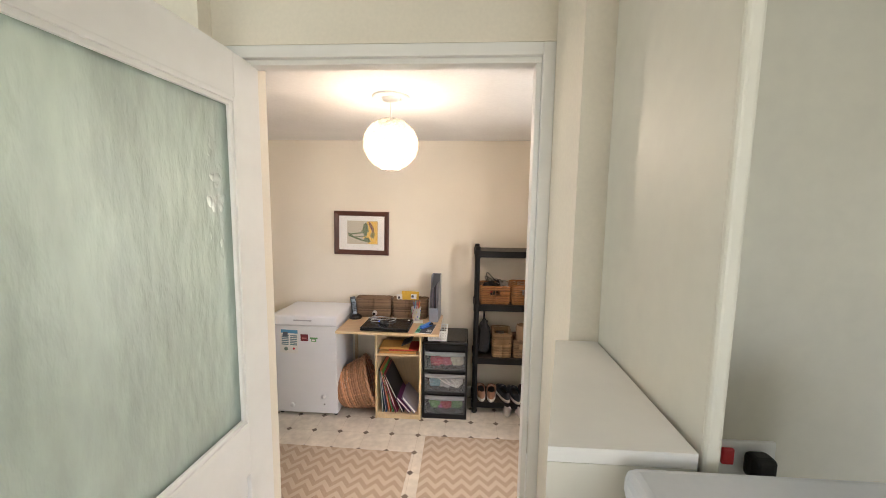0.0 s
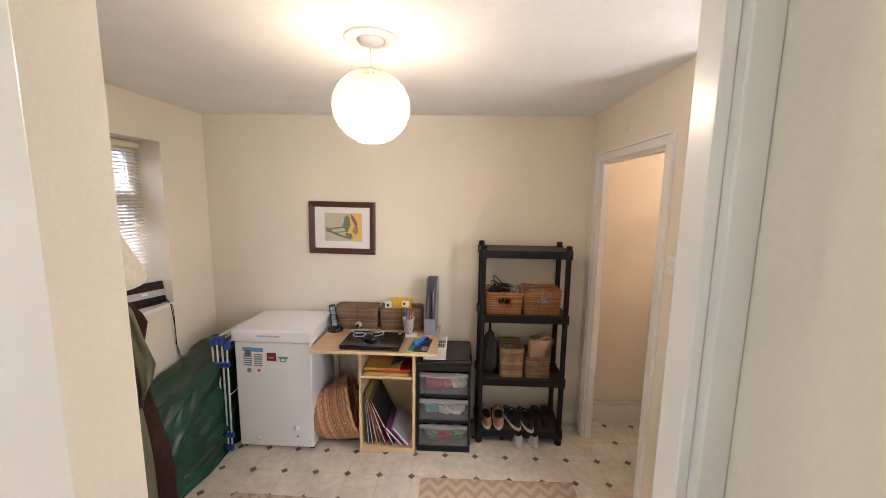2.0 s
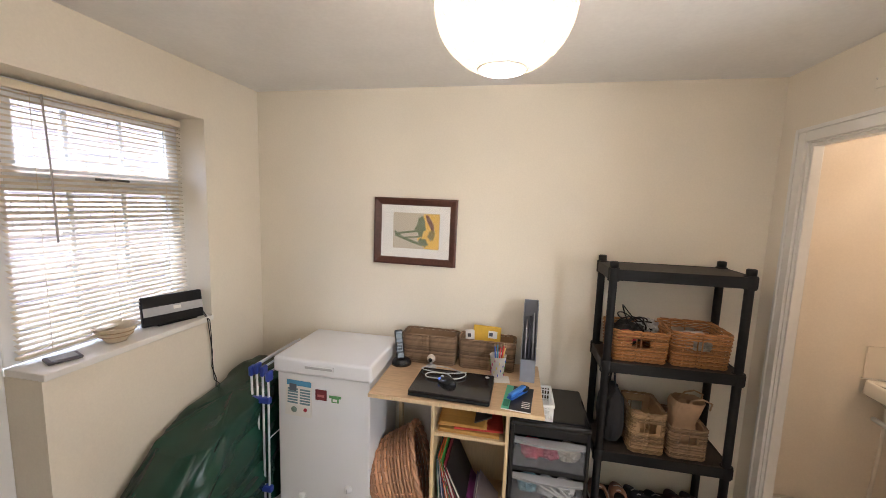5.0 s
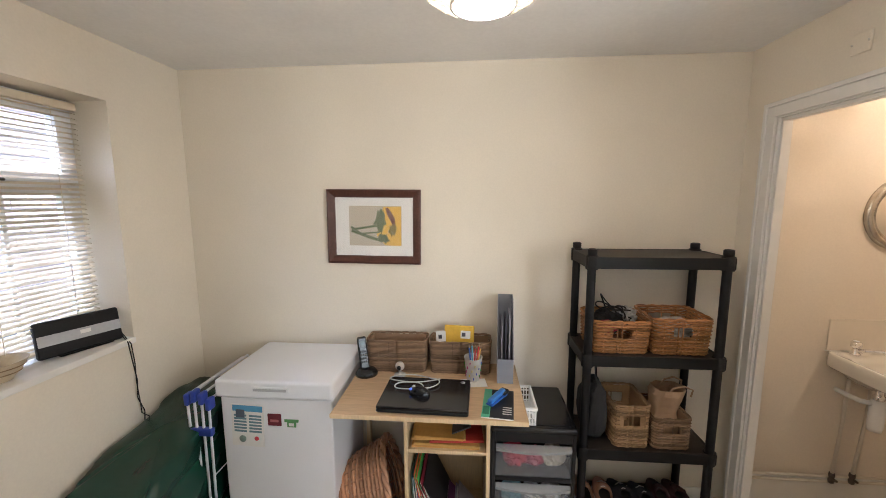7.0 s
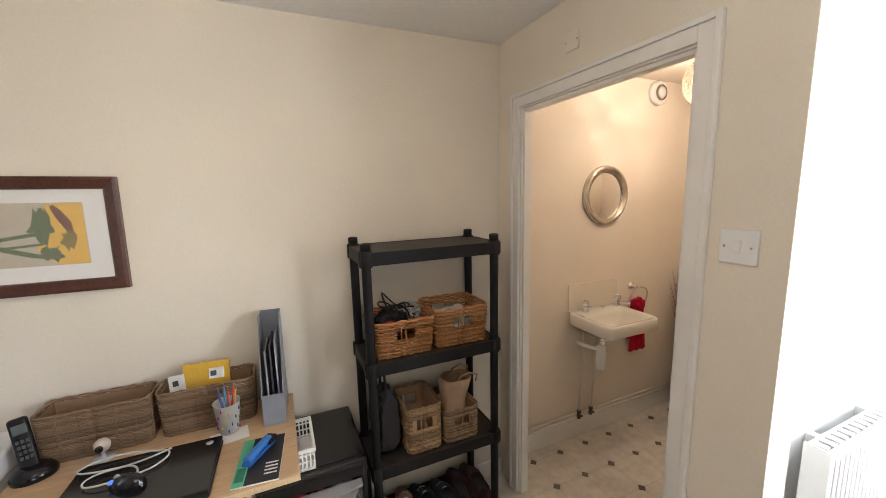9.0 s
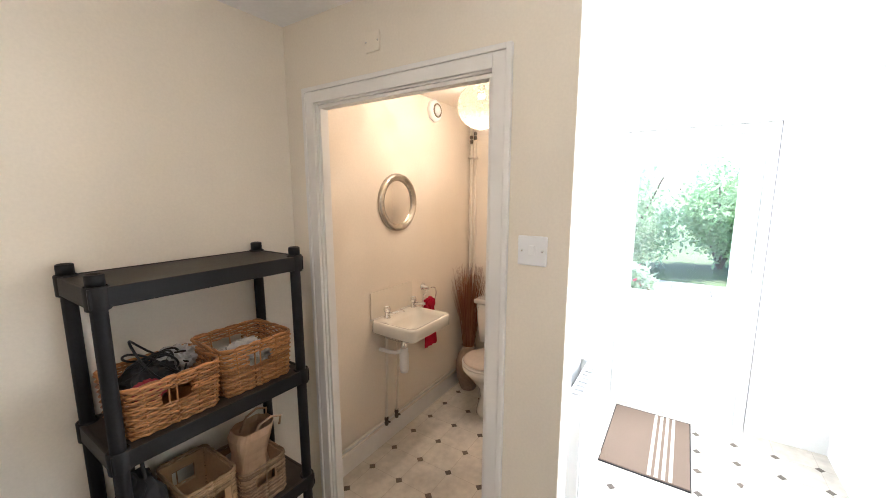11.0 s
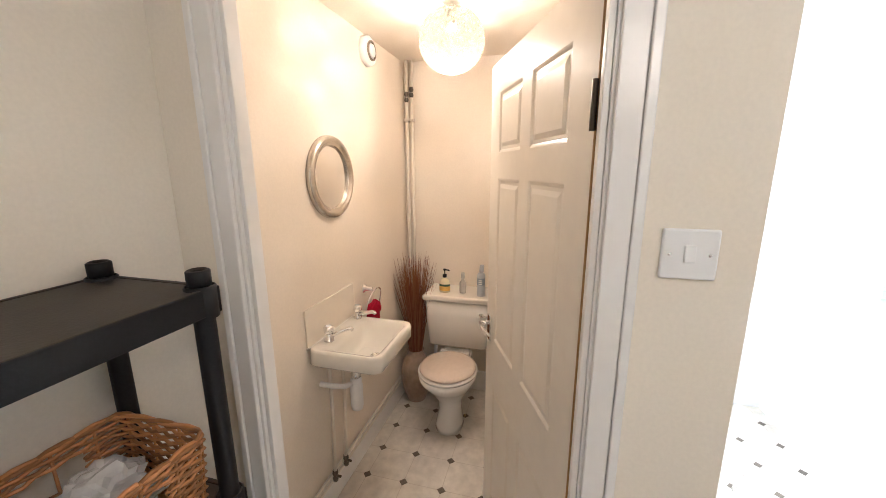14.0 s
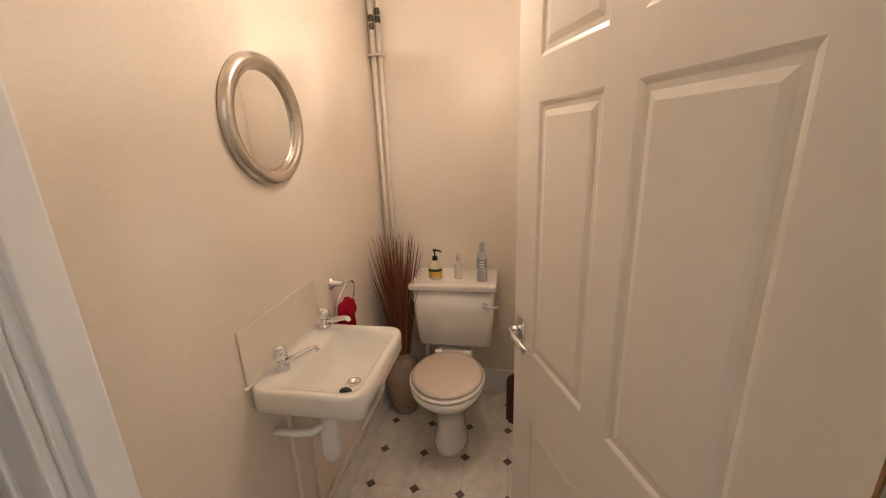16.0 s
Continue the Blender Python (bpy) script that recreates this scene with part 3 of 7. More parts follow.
# neighbour's brick wall and the sky side of the yard
bw = thing("garden_wall", "pale pinkish brick wall of the neighbouring house", "wall", pose(-3.6, 3.0, -0.16))
part("backing", box(B(), -0.12, -0.011, 0.0, 6.5, 0, 3.4), MORTAR, bw)
bm = B()
box(bm, -0.011, 0.0, 0.005, 0.220, 0.005, 0.07, 0.002, 1)
brick = part("brick", bm, BRICK, bw, m=pose(0, 2.5, 0.6))
for r in range(28):
    for c in range(11):
        o = new("brick", brick.data)
        o.parent = bw
        o.matrix_basis = pose(random.uniform(0, 0.002), 2.7 + c * 0.225 + (0.1125 if r % 2 else 0), 0.675 + r * 0.075)

# ---- porch: garden door, radiator, doormat ----
gd = thing("door_4", "white half-glazed garden door, closed", "door", kind="structure")
GX = 3.60
for r in ((GX, GX + 0.06, 3.945, 4.0, 0, 2.055), (GX, GX + 0.06, 4.735, 4.785, 0, 2.055), (GX, GX + 0.06, 4.0, 4.735, 2.0, 2.055)):
    part("door_frame", box(B(), *r, 0.004), UPVC, gd)
for r in ((GX + 0.012, GX + 0.055, 4.005, 4.12, 0.03, 1.995), (GX + 0.012, GX + 0.055, 4.705, 4.73, 0.03, 1.995), (GX + 0.012, GX + 0.055, 4.12, 4.705, 1.86, 1.995), (GX + 0.012, GX + 0.055, 4.12, 4.705, 0.03, 0.90)):
    part("leaf", box(B(), *r, 0.003), UPVC, gd)
p = part("pane", box(B(), GX + 0.028, GX + 0.036, 4.12, 4.705, 0.90, 1.86), GLARE_GLASS, gd)
p.visible_shadow = False
part("lower_panel", box(B(), GX + 0.006, GX + 0.012, 4.15, 4.68, 0.19, 0.80, 0.004), UPVC, gd)
part("threshold", box(B(), GX - 0.012, GX + 0.07, 4.0, 4.735, 0.0, 0.028, 0.004), UPVC, gd)

rad = thing("radiator", "white steel panel radiator on the porch wall", "radiator", pose(2.03, 4.80, 0.15))
RL = 0.60
for y in (-0.105, -0.055):
    bm = B()
    box(bm, 0, RL, y, y + 0.014, 0, 0.62, 0.005)
    part("panel", bm, UPVC, rad, "ribbed white panel")
    for k in range(16):
        x = 0.03 + k * 0.034
        part("rib", box(B(), x, x + 0.018, y - 0.006, y, 0.03, 0.59, 0.003, 1), UPVC, rad)
for k in range(15):
    part("grille_slat", box(B(), 0.01 + k * 0.04, 0.032 + k * 0.04, -0.091, -0.055, 0.616, 0.623), UPVC, rad)
part("side_cover", box(B(), -0.006, 0.0, -0.108, -0.038, 0.0, 0.624, 0.002), UPVC, rad)
part("side_cover", box(B(), RL, RL + 0.006, -0.108, -0.038, 0.0, 0.624, 0.002), UPVC, rad)
for x in (0.1, 0.47):
    part("bracket", box(B(), x, x + 0.03, -0.045, 0.0, 0.1, 0.6), UPVC, rad)

val = thing("radiator_valve", "white thermostatic radiator valve on a pipe", "valve", pose(2.76, 4.02, 0.0))
part("pipe", tube(B(), [(0, 0, 0), (0, 0, 0.10), (0, -0.03, 0.12)], 0.008, 8), CHROME, val)
part("valve_head", lathe(B(), [(0, 0.09), (0.014, 0.09), (0.02, 0.11), (0.02, 0.15), (0.013, 0.165), (0, 0.165)], 16), WHITE_PLASTIC, val)

MAT_BROWN = mat("brown_mat_pile", (0.24, 0.18, 0.14), 0.95, grain=0.25, scale=300, bump=0.5, spec=0.1)
MAT_CREAM = mat("cream_mat_pile", (0.62, 0.57, 0.48), 0.95, grain=0.2, scale=300, bump=0.5, spec=0.1)
dm = thing("doormat", "brown doormat with four cream stripes", "doormat", pose(2.79, 4.25, 0.0))
part("mat_surface", box(B(), 0, 0.71, 0, 0.47, 0.002, 0.010, 0.003), MAT_BROWN, dm)
for k in range(4):
    part("stripe", box(B(), 0.005, 0.705, 0.085 + k * 0.036, 0.105 + k * 0.036, 0.010, 0.0125, 0.001), MAT_CREAM, dm, "cream stripe")
part("edging", boxes((-0.004, 0.714, -0.006, 0.0, 0, 0.007), (-0.004, 0.714, 0.47, 0.476, 0, 0.007), (-0.010, -0.004, -0.006, 0.476, 0, 0.007), (0.714, 0.72, -0.006, 0.476, 0, 0.007)), mat("black_rubber_edge", (0.03, 0.03, 0.03), 0.8), dm, "dark rubber edge")

# ---- garden beyond the door ----
PATIO = mat("pale_paving", (0.48, 0.45, 0.40), 0.9, grain=0.2, scale=30, bump=0.3, blot=0.2, object_random=0.1)
pv = thing("patio", "pale stone paving outside the garden door", "paving", pose(3.75, 1.5, -0.16), kind="structure")
slab = part("slab", box(B(), 0.006, 0.594, 0.006, 0.594, 0.0, 0.04, 0.004, 1), PATIO, pv, m=pose(0, 0, 0))
for i in range(9):
    for j in range(12):
        if i or j:
            o = new("slab", slab.data)
            o.parent = pv
            o.matrix_basis = pose(i * 0.6, j * 0.6, random.uniform(-0.003, 0.003))


def leaf_cloud(bm, cx, cy, cz, rx, ry, rz, count, size):
    for _ in range(count):
        d = Vector((random.gauss(0, 1), random.gauss(0, 1), random.gauss(0, 1))).normalized()
        k = random.uniform(0.55, 1.0) * (1 + 0.35 * noise.noise(d * 2.3 + Vector((cx, cy, cz))))
        p = Vector((cx + d.x * rx * k, cy + d.y * ry * k, cz + d.z * rz * k))
        if p.z < 0.02:
            continue
        a = Vector((random.uniform(-1, 1), random.uniform(-1, 1), random.uniform(-1, 1))).normalized()
        b = a.cross(Vector((random.uniform(-1, 1), random.uniform(-1, 1), random.uniform(-1, 1)))).normalized()
        s = size * random.uniform(0.6, 1.3)
        vs = [bm.verts.new(p + q) for q in (-a * s, b * s * 0.45, a * s, -b * s * 0.45)]
        bm.faces.new(vs)


def leaf_material(name, colour):
    """Thin leaves: they scatter light on the lit face and let some through."""
    m = mat(name, colour, 0.6, grain=0.4, scale=6, blot=0.5, blot_scale=2)
    nt = m.node_tree
    b = nt.nodes["Principled BSDF"]
    tr = nt.nodes.new("ShaderNodeBsdfTranslucent")
    tr.inputs[0].default_value = (*[min(0.6, 1.0 * c + 0.16) for c in colour], 1)
    add = nt.nodes.new("ShaderNodeAddShader")
    nt.links.new(b.outputs[0], add.inputs[0])
    nt.links.new(tr.outputs[0], add.inputs[1])
    nt.links.new(add.outputs[0], nt.nodes["Material Output"].inputs[0])
    return m


def bush(name, x, y, r, h, colour, label, flower=None, count=15000):
    ob = thing(name, label, "shrub", pose(x, y, -0.16))
    bm = B()
    for k in range(5):
        a = k * math.tau / 5 + 0.4
        tube(bm, [(0, 0, 0), (0.2 * r * math.cos(a), 0.2 * r * math.sin(a), 0.35 * h), (0.6 * r * math.cos(a), 0.6 * r * math.sin(a), 0.8 * h)], [0.05, 0.035, 0.012], 6)
    part("stems", bm, mat(name + "_bark", (0.12, 0.09, 0.06), 0.9, grain=0.3, scale=30), ob)
    bm = B()
    for k in range(7):
        a, q = random.uniform(0, math.tau), random.uniform(0.1, 0.6)
        leaf_cloud(bm, q * r * math.cos(a), q * r * math.sin(a), h * random.uniform(0.3, 0.75), r * 0.55, r * 0.55, h * 0.35, count // 7, 0.055)
    part("foliage", bm, leaf_material(name + "_leaf", colour), ob)
    if flower:
        bm = B()
        leaf_cloud(bm, 0, 0, h * 0.6, r * 0.9, r * 0.9, h * 0.45, 260, 0.05)
        tagged(part("blossom", bm, mat(name + "_petal", flower, 0.6, grain=0.3, scale=9), ob), kind="stuff")
    return ob


bush("shrub", 10.5, 5.6, 1.5, 2.7, (0.10, 0.17, 0.07), "tall green garden shrub beyond the paving")
bush("shrub", 11.5, 3.6, 1.6, 2.4, (0.12, 0.20, 0.07), "leafy yellow-green garden shrub")
bush("shrub", 10.2, 7.3, 1.3, 2.1, (0.09, 0.13, 0.14), "rounded blue-green shrub in the garden")
bush("shrub", 12.0, 1.6, 1.6, 2.9, (0.08, 0.14, 0.05), "dense green garden shrub")
bush("shrub", 9.8, 9.2, 1.5, 2.8, (0.06, 0.13, 0.05), "dark green garden shrub")
bush("flower_bush", 6.6, 5.15, 0.45, 0.75, (0.08, 0.14, 0.05), "low shrub with pink-red flowers by the paving", (0.55, 0.05, 0.09), 2500)

# ---- kitchen side of the doorway ----
pier = thing("tall_cupboard", "magnolia gloss cupboard side with a vertical edge strip", "cupboard", pose(0.955, 2.94, 0))
part("side_panel", box(B(), 0, 0.02, 0.0, 0.31, 0, H - 0.004, 0.002), KIT, pier)
part("edge_strip", box(B(), -0.003, 0.014, -0.010, 0.0, 0, H - 0.004, 0.005, 3), KIT, pier, "rounded white edge strip")
lb = thing("boxed_ledge", "white painted boxed-in ledge beside the doorway", "ledge", pose(0, 0, 0))


def prism(pts, z0, z1):
    bm = B()
    lo = [bm.verts.new((x, y, z0)) for x, y in pts]
    hi = [bm.verts.new((x, y, z1)) for x, y in pts]
    bm.faces.new(lo[::-1])
    bm.faces.new(hi)
    for k in range(len(pts)):
        bm.faces.new((lo[k], lo[(k + 1) % len(pts)], hi[(k + 1) % len(pts)], hi[k]))
    return bm


FOOT = ((0.878, 3.248), (0.797, 2.93), (0.946, 2.93), (0.953, 3.248))
part("boxing", prism(FOOT, 0, 1.480), KIT, lb)
part("ledge_top", prism(FOOT, 1.4805, 1.497), GLOSS, lb, "white gloss ledge top")
ct = thing("kitchen_counter", "kitchen worktop along the wall behind the cupboard", "counter", pose(1.0, 2.93, 0))
part("carcass", box(B(), 0.02, 0.88, 0.04, 0.45, 0.0, 0.86), KIT, ct)
part("worktop", box(B(), 0, 0.895, 0.0, 0.452, 0.86, 0.90, 0.004), mat("grey_laminate", (0.25, 0.24, 0.22), 0.35, grain=0.3, scale=90), ct, "grey laminate worktop")
FRIDGE = mat("fridge_enamel", (0.62, 0.63, 0.66), 0.3, grain=0.02, scale=120, bump=0.05)
ap = thing("fridge_freezer", "pale grey fridge freezer standing before the ledge", "fridge", pose(0.87, 2.33, 0))
part("body", box(B(), 0, 0.56, 0.0, 0.585, 0.02, 1.455, 0.012, 3), FRIDGE, ap)
part("top", box(B(), -0.004, 0.564, -0.004, 0.588, 1.457, 1.492, 0.012, 3), FRIDGE, ap, "moulded pale top")
part("door", box(B(), -0.0, 0.56, -0.05, -0.004, 0.62, 1.455, 0.012, 3), FRIDGE, ap)
part("door", box(B(), -0.0, 0.56, -0.05, -0.004, 0.04, 0.61, 0.012, 3), FRIDGE, ap)
for x in (0.05, 0.51):
    for y in (0.05, 0.53):
        part("foot", lathe(B(), [(0, 0.0), (0.016, 0.0), (0.016, 0.022), (0, 0.022)], 10, x, y), BLACK_PLASTIC, ap)
ck = thing("cooker_switch", "white cooker switch plate with a red rocker and black plug", "socket", pose(1.25, 3.385, 1.15))
part("plate", box(B(), 0, 0.147, -0.009, 0, 0, 0.086, 0.003), WHITE_PLASTIC, ck)
part("rocker", box(B(), 0.03, 0.055, -0.018, -0.009, 0.035, 0.072, 0.003), mat("red_rocker", (0.6, 0.02, 0.03), 0.35), ck, "red rocker switch")
part("plug", box(B(), 0.075, 0.125, -0.05, -0.009, 0.015, 0.07, 0.012, 3), BLACK_PLASTIC, ck, "black plug")
for x in (0.012, 0.135):
    part("screw", lathe(B(), [(0, 0.0), (0.004, 0.0), (0.004, 0.002), (0, 0.002)], 8), CHROME, ck, m=pose(x, -0.009, 0.043, 90, 0, 0))

# ---- utility room: things ----
FREEZER = mat("freezer_enamel", (0.80, 0.81, 0.83), 0.28, grain=0.015, scale=150, bump=0.06, blot=0.03)
GREY = mat("grey_plastic", (0.45, 0.46, 0.48), 0.4, grain=0.05, scale=80)
BEECH = mat("beech_laminate", (0.62, 0.43, 0.25), 0.38, grain=0.14, scale=14, stretch=(1.2, 14, 14), blot=0.08, blot_scale=4, bump=0.03)
PALE_WOOD = mat("pale_birch_laminate", (0.72, 0.55, 0.33), 0.42, grain=0.10, scale=14, stretch=(14, 14, 1.2), blot=0.06, bump=0.03)
PAPER = mat("white_paper", (0.80, 0.79, 0.76), 0.8, grain=0.03, scale=60)


def plain(name, colour, rough=0.6, **k):
    return mat(name, colour, rough, grain=0.08, scale=70, bump=0.05, blot=0.06, **k)


CANE = plain("cane", (0.40, 0.18, 0.065), 0.42)
CANE.node_tree.nodes["Principled BSDF"].inputs["Specular IOR Level"].default_value = 0.4
SEAGRASS = plain("seagrass", (0.26, 0.165, 0.095), 0.75)
SEAGRASS_PALE = plain("pale_seagrass", (0.36, 0.23, 0.12), 0.75)
CANE_PALE = plain("pale_cane", (0.64, 0.34, 0.19), 0.5)
for m_ in (CANE, SEAGRASS, SEAGRASS_PALE, CANE_PALE):
    nt = m_.node_tree
    b_ = nt.nodes["Principled BSDF"]
    geo = nt.nodes.new("ShaderNodeNewGeometry")
    rng = nt.nodes.new("ShaderNodeMapRange")
    rng.inputs[3].default_value, rng.inputs[4].default_value = 0.55, 1.35
    nt.links.new(geo.outputs["Random Per Island"], rng.inputs[0])
    mx = nt.nodes.new("ShaderNodeMixRGB")
    mx.blend_type = "MULTIPLY"
    mx.inputs[0].default_value = 1
    nt.links.new(b_.inputs["Base Color"].links[0].from_socket, mx.inputs[1])
    nt.links.new(rng.outputs[0], mx.inputs[2])
    nt.links.new(mx.outputs[0], b_.inputs["Base Color"])

# chest freezer
fz = thing("chest_freezer", "small white chest freezer with a flat lid", "freezer", pose(-0.845, 5.43, 0))
FW, FD, FH = 0.525, 0.44, 0.765
part("body", box(B(), 0.006, FW - 0.006, 0.006, FD, 0.02, FH, 0.008, 3), FREEZER, fz)
part("lid", box(B(), -0.006, FW + 0.006, -0.014, FD, FH + 0.006, FH + 0.088, 0.014, 4), FREEZER, fz)
part("lid_seal", box(B(), 0.012, FW - 0.012, 0.012, FD - 0.01, FH - 0.001, FH + 0.007), GREY, fz, "grey rubber seal")
h_ = part("handle", boxes((0.17, 0.335, -0.020, -0.0135, FH + 0.042, FH + 0.064)), FREEZER, fz)
part("handle_recess", box(B(), 0.178, 0.327, -0.0215, -0.0195, FH + 0.046, FH + 0.058, 0.0008), GREY, h_, "grey grip recess")
d_ = part("thermostat_dial", lathe(B(), [(0, 0), (0.021, 0), (0.021, 0.006), (0.014, 0.009), (0.014, 0.018), (0, 0.018)], 24), FREEZER, fz, m=pose(0.404, 0.006, 0.165, 90, 0, 0))
part("pointer", box(B(), -0.0015, 0.0015, -0.012, 0.012, 0.0178, 0.0195), GREY, d_)
part("indicator", lathe(B(), [(0, 0), (0.006, 0), (0.006, 0.003), (0, 0.003)], 12), BLACK_PLASTIC, fz, "dark indicator light", m=pose(0.410, 0.006, 0.10, 90, 0, 0))
part("drain_plug", lathe(B(), [(0, 0), (0.02, 0), (0.018, 0.008), (0.008, 0.012), (0, 0.012)], 20), FREEZER, fz, m=pose(0.14, 0.006, 0.085, 90, 0, 0))
for x in (0.03, FW - 0.03):
    for y in (0.04, FD - 0.04):
        part("foot", lathe(B(), [(0, 0), (0.016, 0), (0.016, 0.022), (0, 0.022)], 12, x, y), BLACK_PLASTIC, fz)

# notices and magnets on the freezer
YF = 5.43 + 0.0055
nt_ = thing("paper_notice", "white printed notice with blue header on the freezer door", "notice", pose(-0.797, YF, 0.535, 0, 2.0, 0))
part("sheet", box(B(), 0, 0.15, -0.002, 0, 0, 0.20), PAPER, nt_)
INK = plain("grey_blue_ink", (0.16, 0.26, 0.30))
part("header", box(B(), 0.006, 0.145, -0.0032, -0.002, 0.168, 0.196), plain("blue_ink", (0.10, 0.33, 0.55)), nt_, "blue header band")
for c in (0.012, 0.082):
    for k in range(6):
        part("text_line", box(B(), c, c + 0.058, -0.003, -0.002, 0.068 + 0.015 * k, 0.077 + 0.015 * k), INK, nt_)
part("photo", box(B(), 0.022, 0.062, -0.0036, -0.002, 0.138, 0.176), plain("dark_photo", (0.10, 0.12, 0.16)), nt_)
part("badge", lathe(B(), [(0, 0), (0.016, 0), (0.016, 0.002), (0, 0.002)], 20), plain("grey_green_badge", (0.22, 0.30, 0.25)), nt_, m=pose(0.05, -0.002, 0.035, 90, 0, 0))
part("badge", lathe(B(), [(0, 0), (0.010, 0), (0.010, 0.002), (0, 0.002)], 20), plain("red_badge", (0.5, 0.04, 0.06)), nt_, "red badge", m=pose(0.115, -0.002, 0.04, 90, 0, 0))
mg = thing("fridge_magnet", "dark red square magnet on the freezer", "magnet", pose(-0.622, YF, 0.638))
part("tile", box(B(), 0, 0.062, -0.004, 0, 0, 0.056, 0.001), plain("dark_red_print", (0.16, 0.02, 0.03)), mg)
part("motif", box(B(), 0.012, 0.05, -0.005, -0.004, 0.018, 0.03), plain("pink_motif", (0.45, 0.16, 0.16)), mg)
mg = thing("fridge_magnet", "green and white telephone-shaped magnet on the freezer", "magnet", pose(-0.545, YF, 0.634))
bm = B()
box(bm, 0.012, 0.052, -0.004, 0, 0, 0.024, 0.001)
box(bm, 0.0, 0.064, -0.005, 0, 0.024, 0.036, 0.001)
part("shape", bm, plain("green_magnet", (0.12, 0.33, 0.12)), mg)
part("dial", box(B(), 0.020, 0.044, -0.005, -0.004, 0.006, 0.02), PAPER, mg)

# desk
dk = thing("desk", "beech-effect desk on an open pale wood cubby", "desk", pose(-0.30, 5.345, 0))
part("desktop", box(B(), 0, 0.812, 0, 0.525, 0.742, 0.762, 0.003), BEECH, dk, "beech laminate top")
CX0, CX1, CY0 = 0.29, 0.665, 0.092
for nm, r in (("side_panel", (CX0, CX0 + 0.016, CY0, 0.51, 0.0, 0.741)), ("side_panel", (CX1 - 0.016, CX1, CY0, 0.51, 0.0, 0.741)), ("back_panel", (CX0 + 0.016, CX1 - 0.016, 0.50, 0.51, 0.03, 0.741)), ("shelf", (CX0 + 0.016, CX1 - 0.016, CY0 + 0.004, 0.50, 0.535, 0.551)), ("base", (CX0 + 0.016, CX1 - 0.016, CY0 + 0.002, 0.50, 0.025, 0.041)), ("top_rail", (CX0 + 0.016, CX1 - 0.016, CY0, 0.50, 0.715, 0.741)), ("plinth", (CX0 + 0.016, CX1 - 0.016, CY0 + 0.01, CY0 + 0.025, 0.0, 0.025))):
    part(nm, box(B(), *r, 0.001), PALE_WOOD, dk)
part("rear_leg", box(B(), 0.01, 0.03, 0.47, 0.51, 0, 0.741, 0.002), PALE_WOOD, dk)
part("front_edge", box(B(), 0.0, 0.812, -0.003, 0.0, 0.743, 0.761), PALE_WOOD, dk, "pale edge strip")

# folders and envelopes in the cubby
fx = -0.30 + CX0 + 0.02
for k, (c, lean, th, hh, lab) in enumerate((((0.03, 0.10, 0.07), 20, 0.014, 0.37, "dark green"), ((0.03, 0.07, 0.18), 19, 0.012, 0.36, "navy blue"), ((0.62, 0.12, 0.03), 18, 0.012, 0.38, "orange"), ((0.05, 0.35, 0.06), 18, 0.008, 0.375, "bright green"), ((0.22, 0.012, 0.03), 17, 0.02, 0.36, "dark red"), ((0.16, 0.012, 0.09), 16, 0.01, 0.29, "magenta"), ((0.012, 0.012, 0.014), 12, 0.02, 0.36, "black"))):
    fo = thing("folder", f"{lab} document folder leaning in the desk cubby", "folder", pose(fx + 0.004 + 0.006 * k + hh * math.sin(radians(4 + 3.6 * k)), 5.46, 0.043, 0, -4 - 3.6 * k, 0), "folders in the cubby")
    mt = plain("folder_card", c, 0.45)
    part("cover", box(B(), 0, th * 0.22, 0, 0.30 - 0.01 * (k % 3), 0, hh, 0.0008), mt, fo)
    part("cover", box(B(), th * 0.78, th, 0, 0.30 - 0.01 * (k % 3), 0, hh - 0.01, 0.0008), mt, fo)
    part("inner_sheet", box(B(), th * 0.25, th * 0.75, 0.006, 0.28, 0.003, hh - 0.02), PAPER, fo, "white papers")
for k, (c, lab) in enumerate((((0.34, 0.33, 0.40), "white and lilac ring"), ((0.13, 0.025, 0.12), "purple ring"))):
    fo = thing("binder", f"{lab} binder leaning low in the cubby", "binder", pose(fx + 0.30 - 0.045 * k, 5.45, 0.047, 0, -40 - 2 * k, 0))
    mt = plain("binder_card", c, 0.4)
    part("cover", box(B(), 0, 0.003, 0, 0.27, 0, 0.165, 0.001), mt, fo)
    part("cover", box(B(), 0.020, 0.023, 0, 0.27, 0, 0.165, 0.001), mt, fo)
    part("inner_sheet", box(B(), 0.005, 0.018, 0.006, 0.25, 0.004, 0.155), PAPER, fo)
z = 0.5515
for k, (c, w, d, dx, rot, lab) in enumerate((((0.62, 0.33, 0.09), 0.30, 0.22, 0.0, 0, "manila brown"), ((0.62, 0.36, 0.10), 0.29, 0.21, 0.01, -2, "manila brown"), ((0.55, 0.05, 0.04), 0.24, 0.20, 0.08, 4, "bright red"), ((0.62, 0.35, 0.10), 0.24, 0.20, 0.0, 2, "manila brown"), ((0.60, 0.33, 0.08), 0.22, 0.17, 0.01, -3, "manila brown"))):
    en = thing("envelope", f"{lab} paper envelope lying on the cubby shelf", "envelope", pose(fx + 0.01 + dx, 5.455, z, 0, 0, rot), "envelopes in the cubby")
    part("body", box(B(), 0, w, 0, d, 0, 0.009, 0.002), plain("envelope_paper", c, 0.7), en)
    part("flap", box(B(), 0.004, w - 0.004, 0.002, d * 0.4, 0.009, 0.0105), plain("envelope_flap", tuple(v * 0.9 for v in c), 0.7), en)
    z += 0.0112
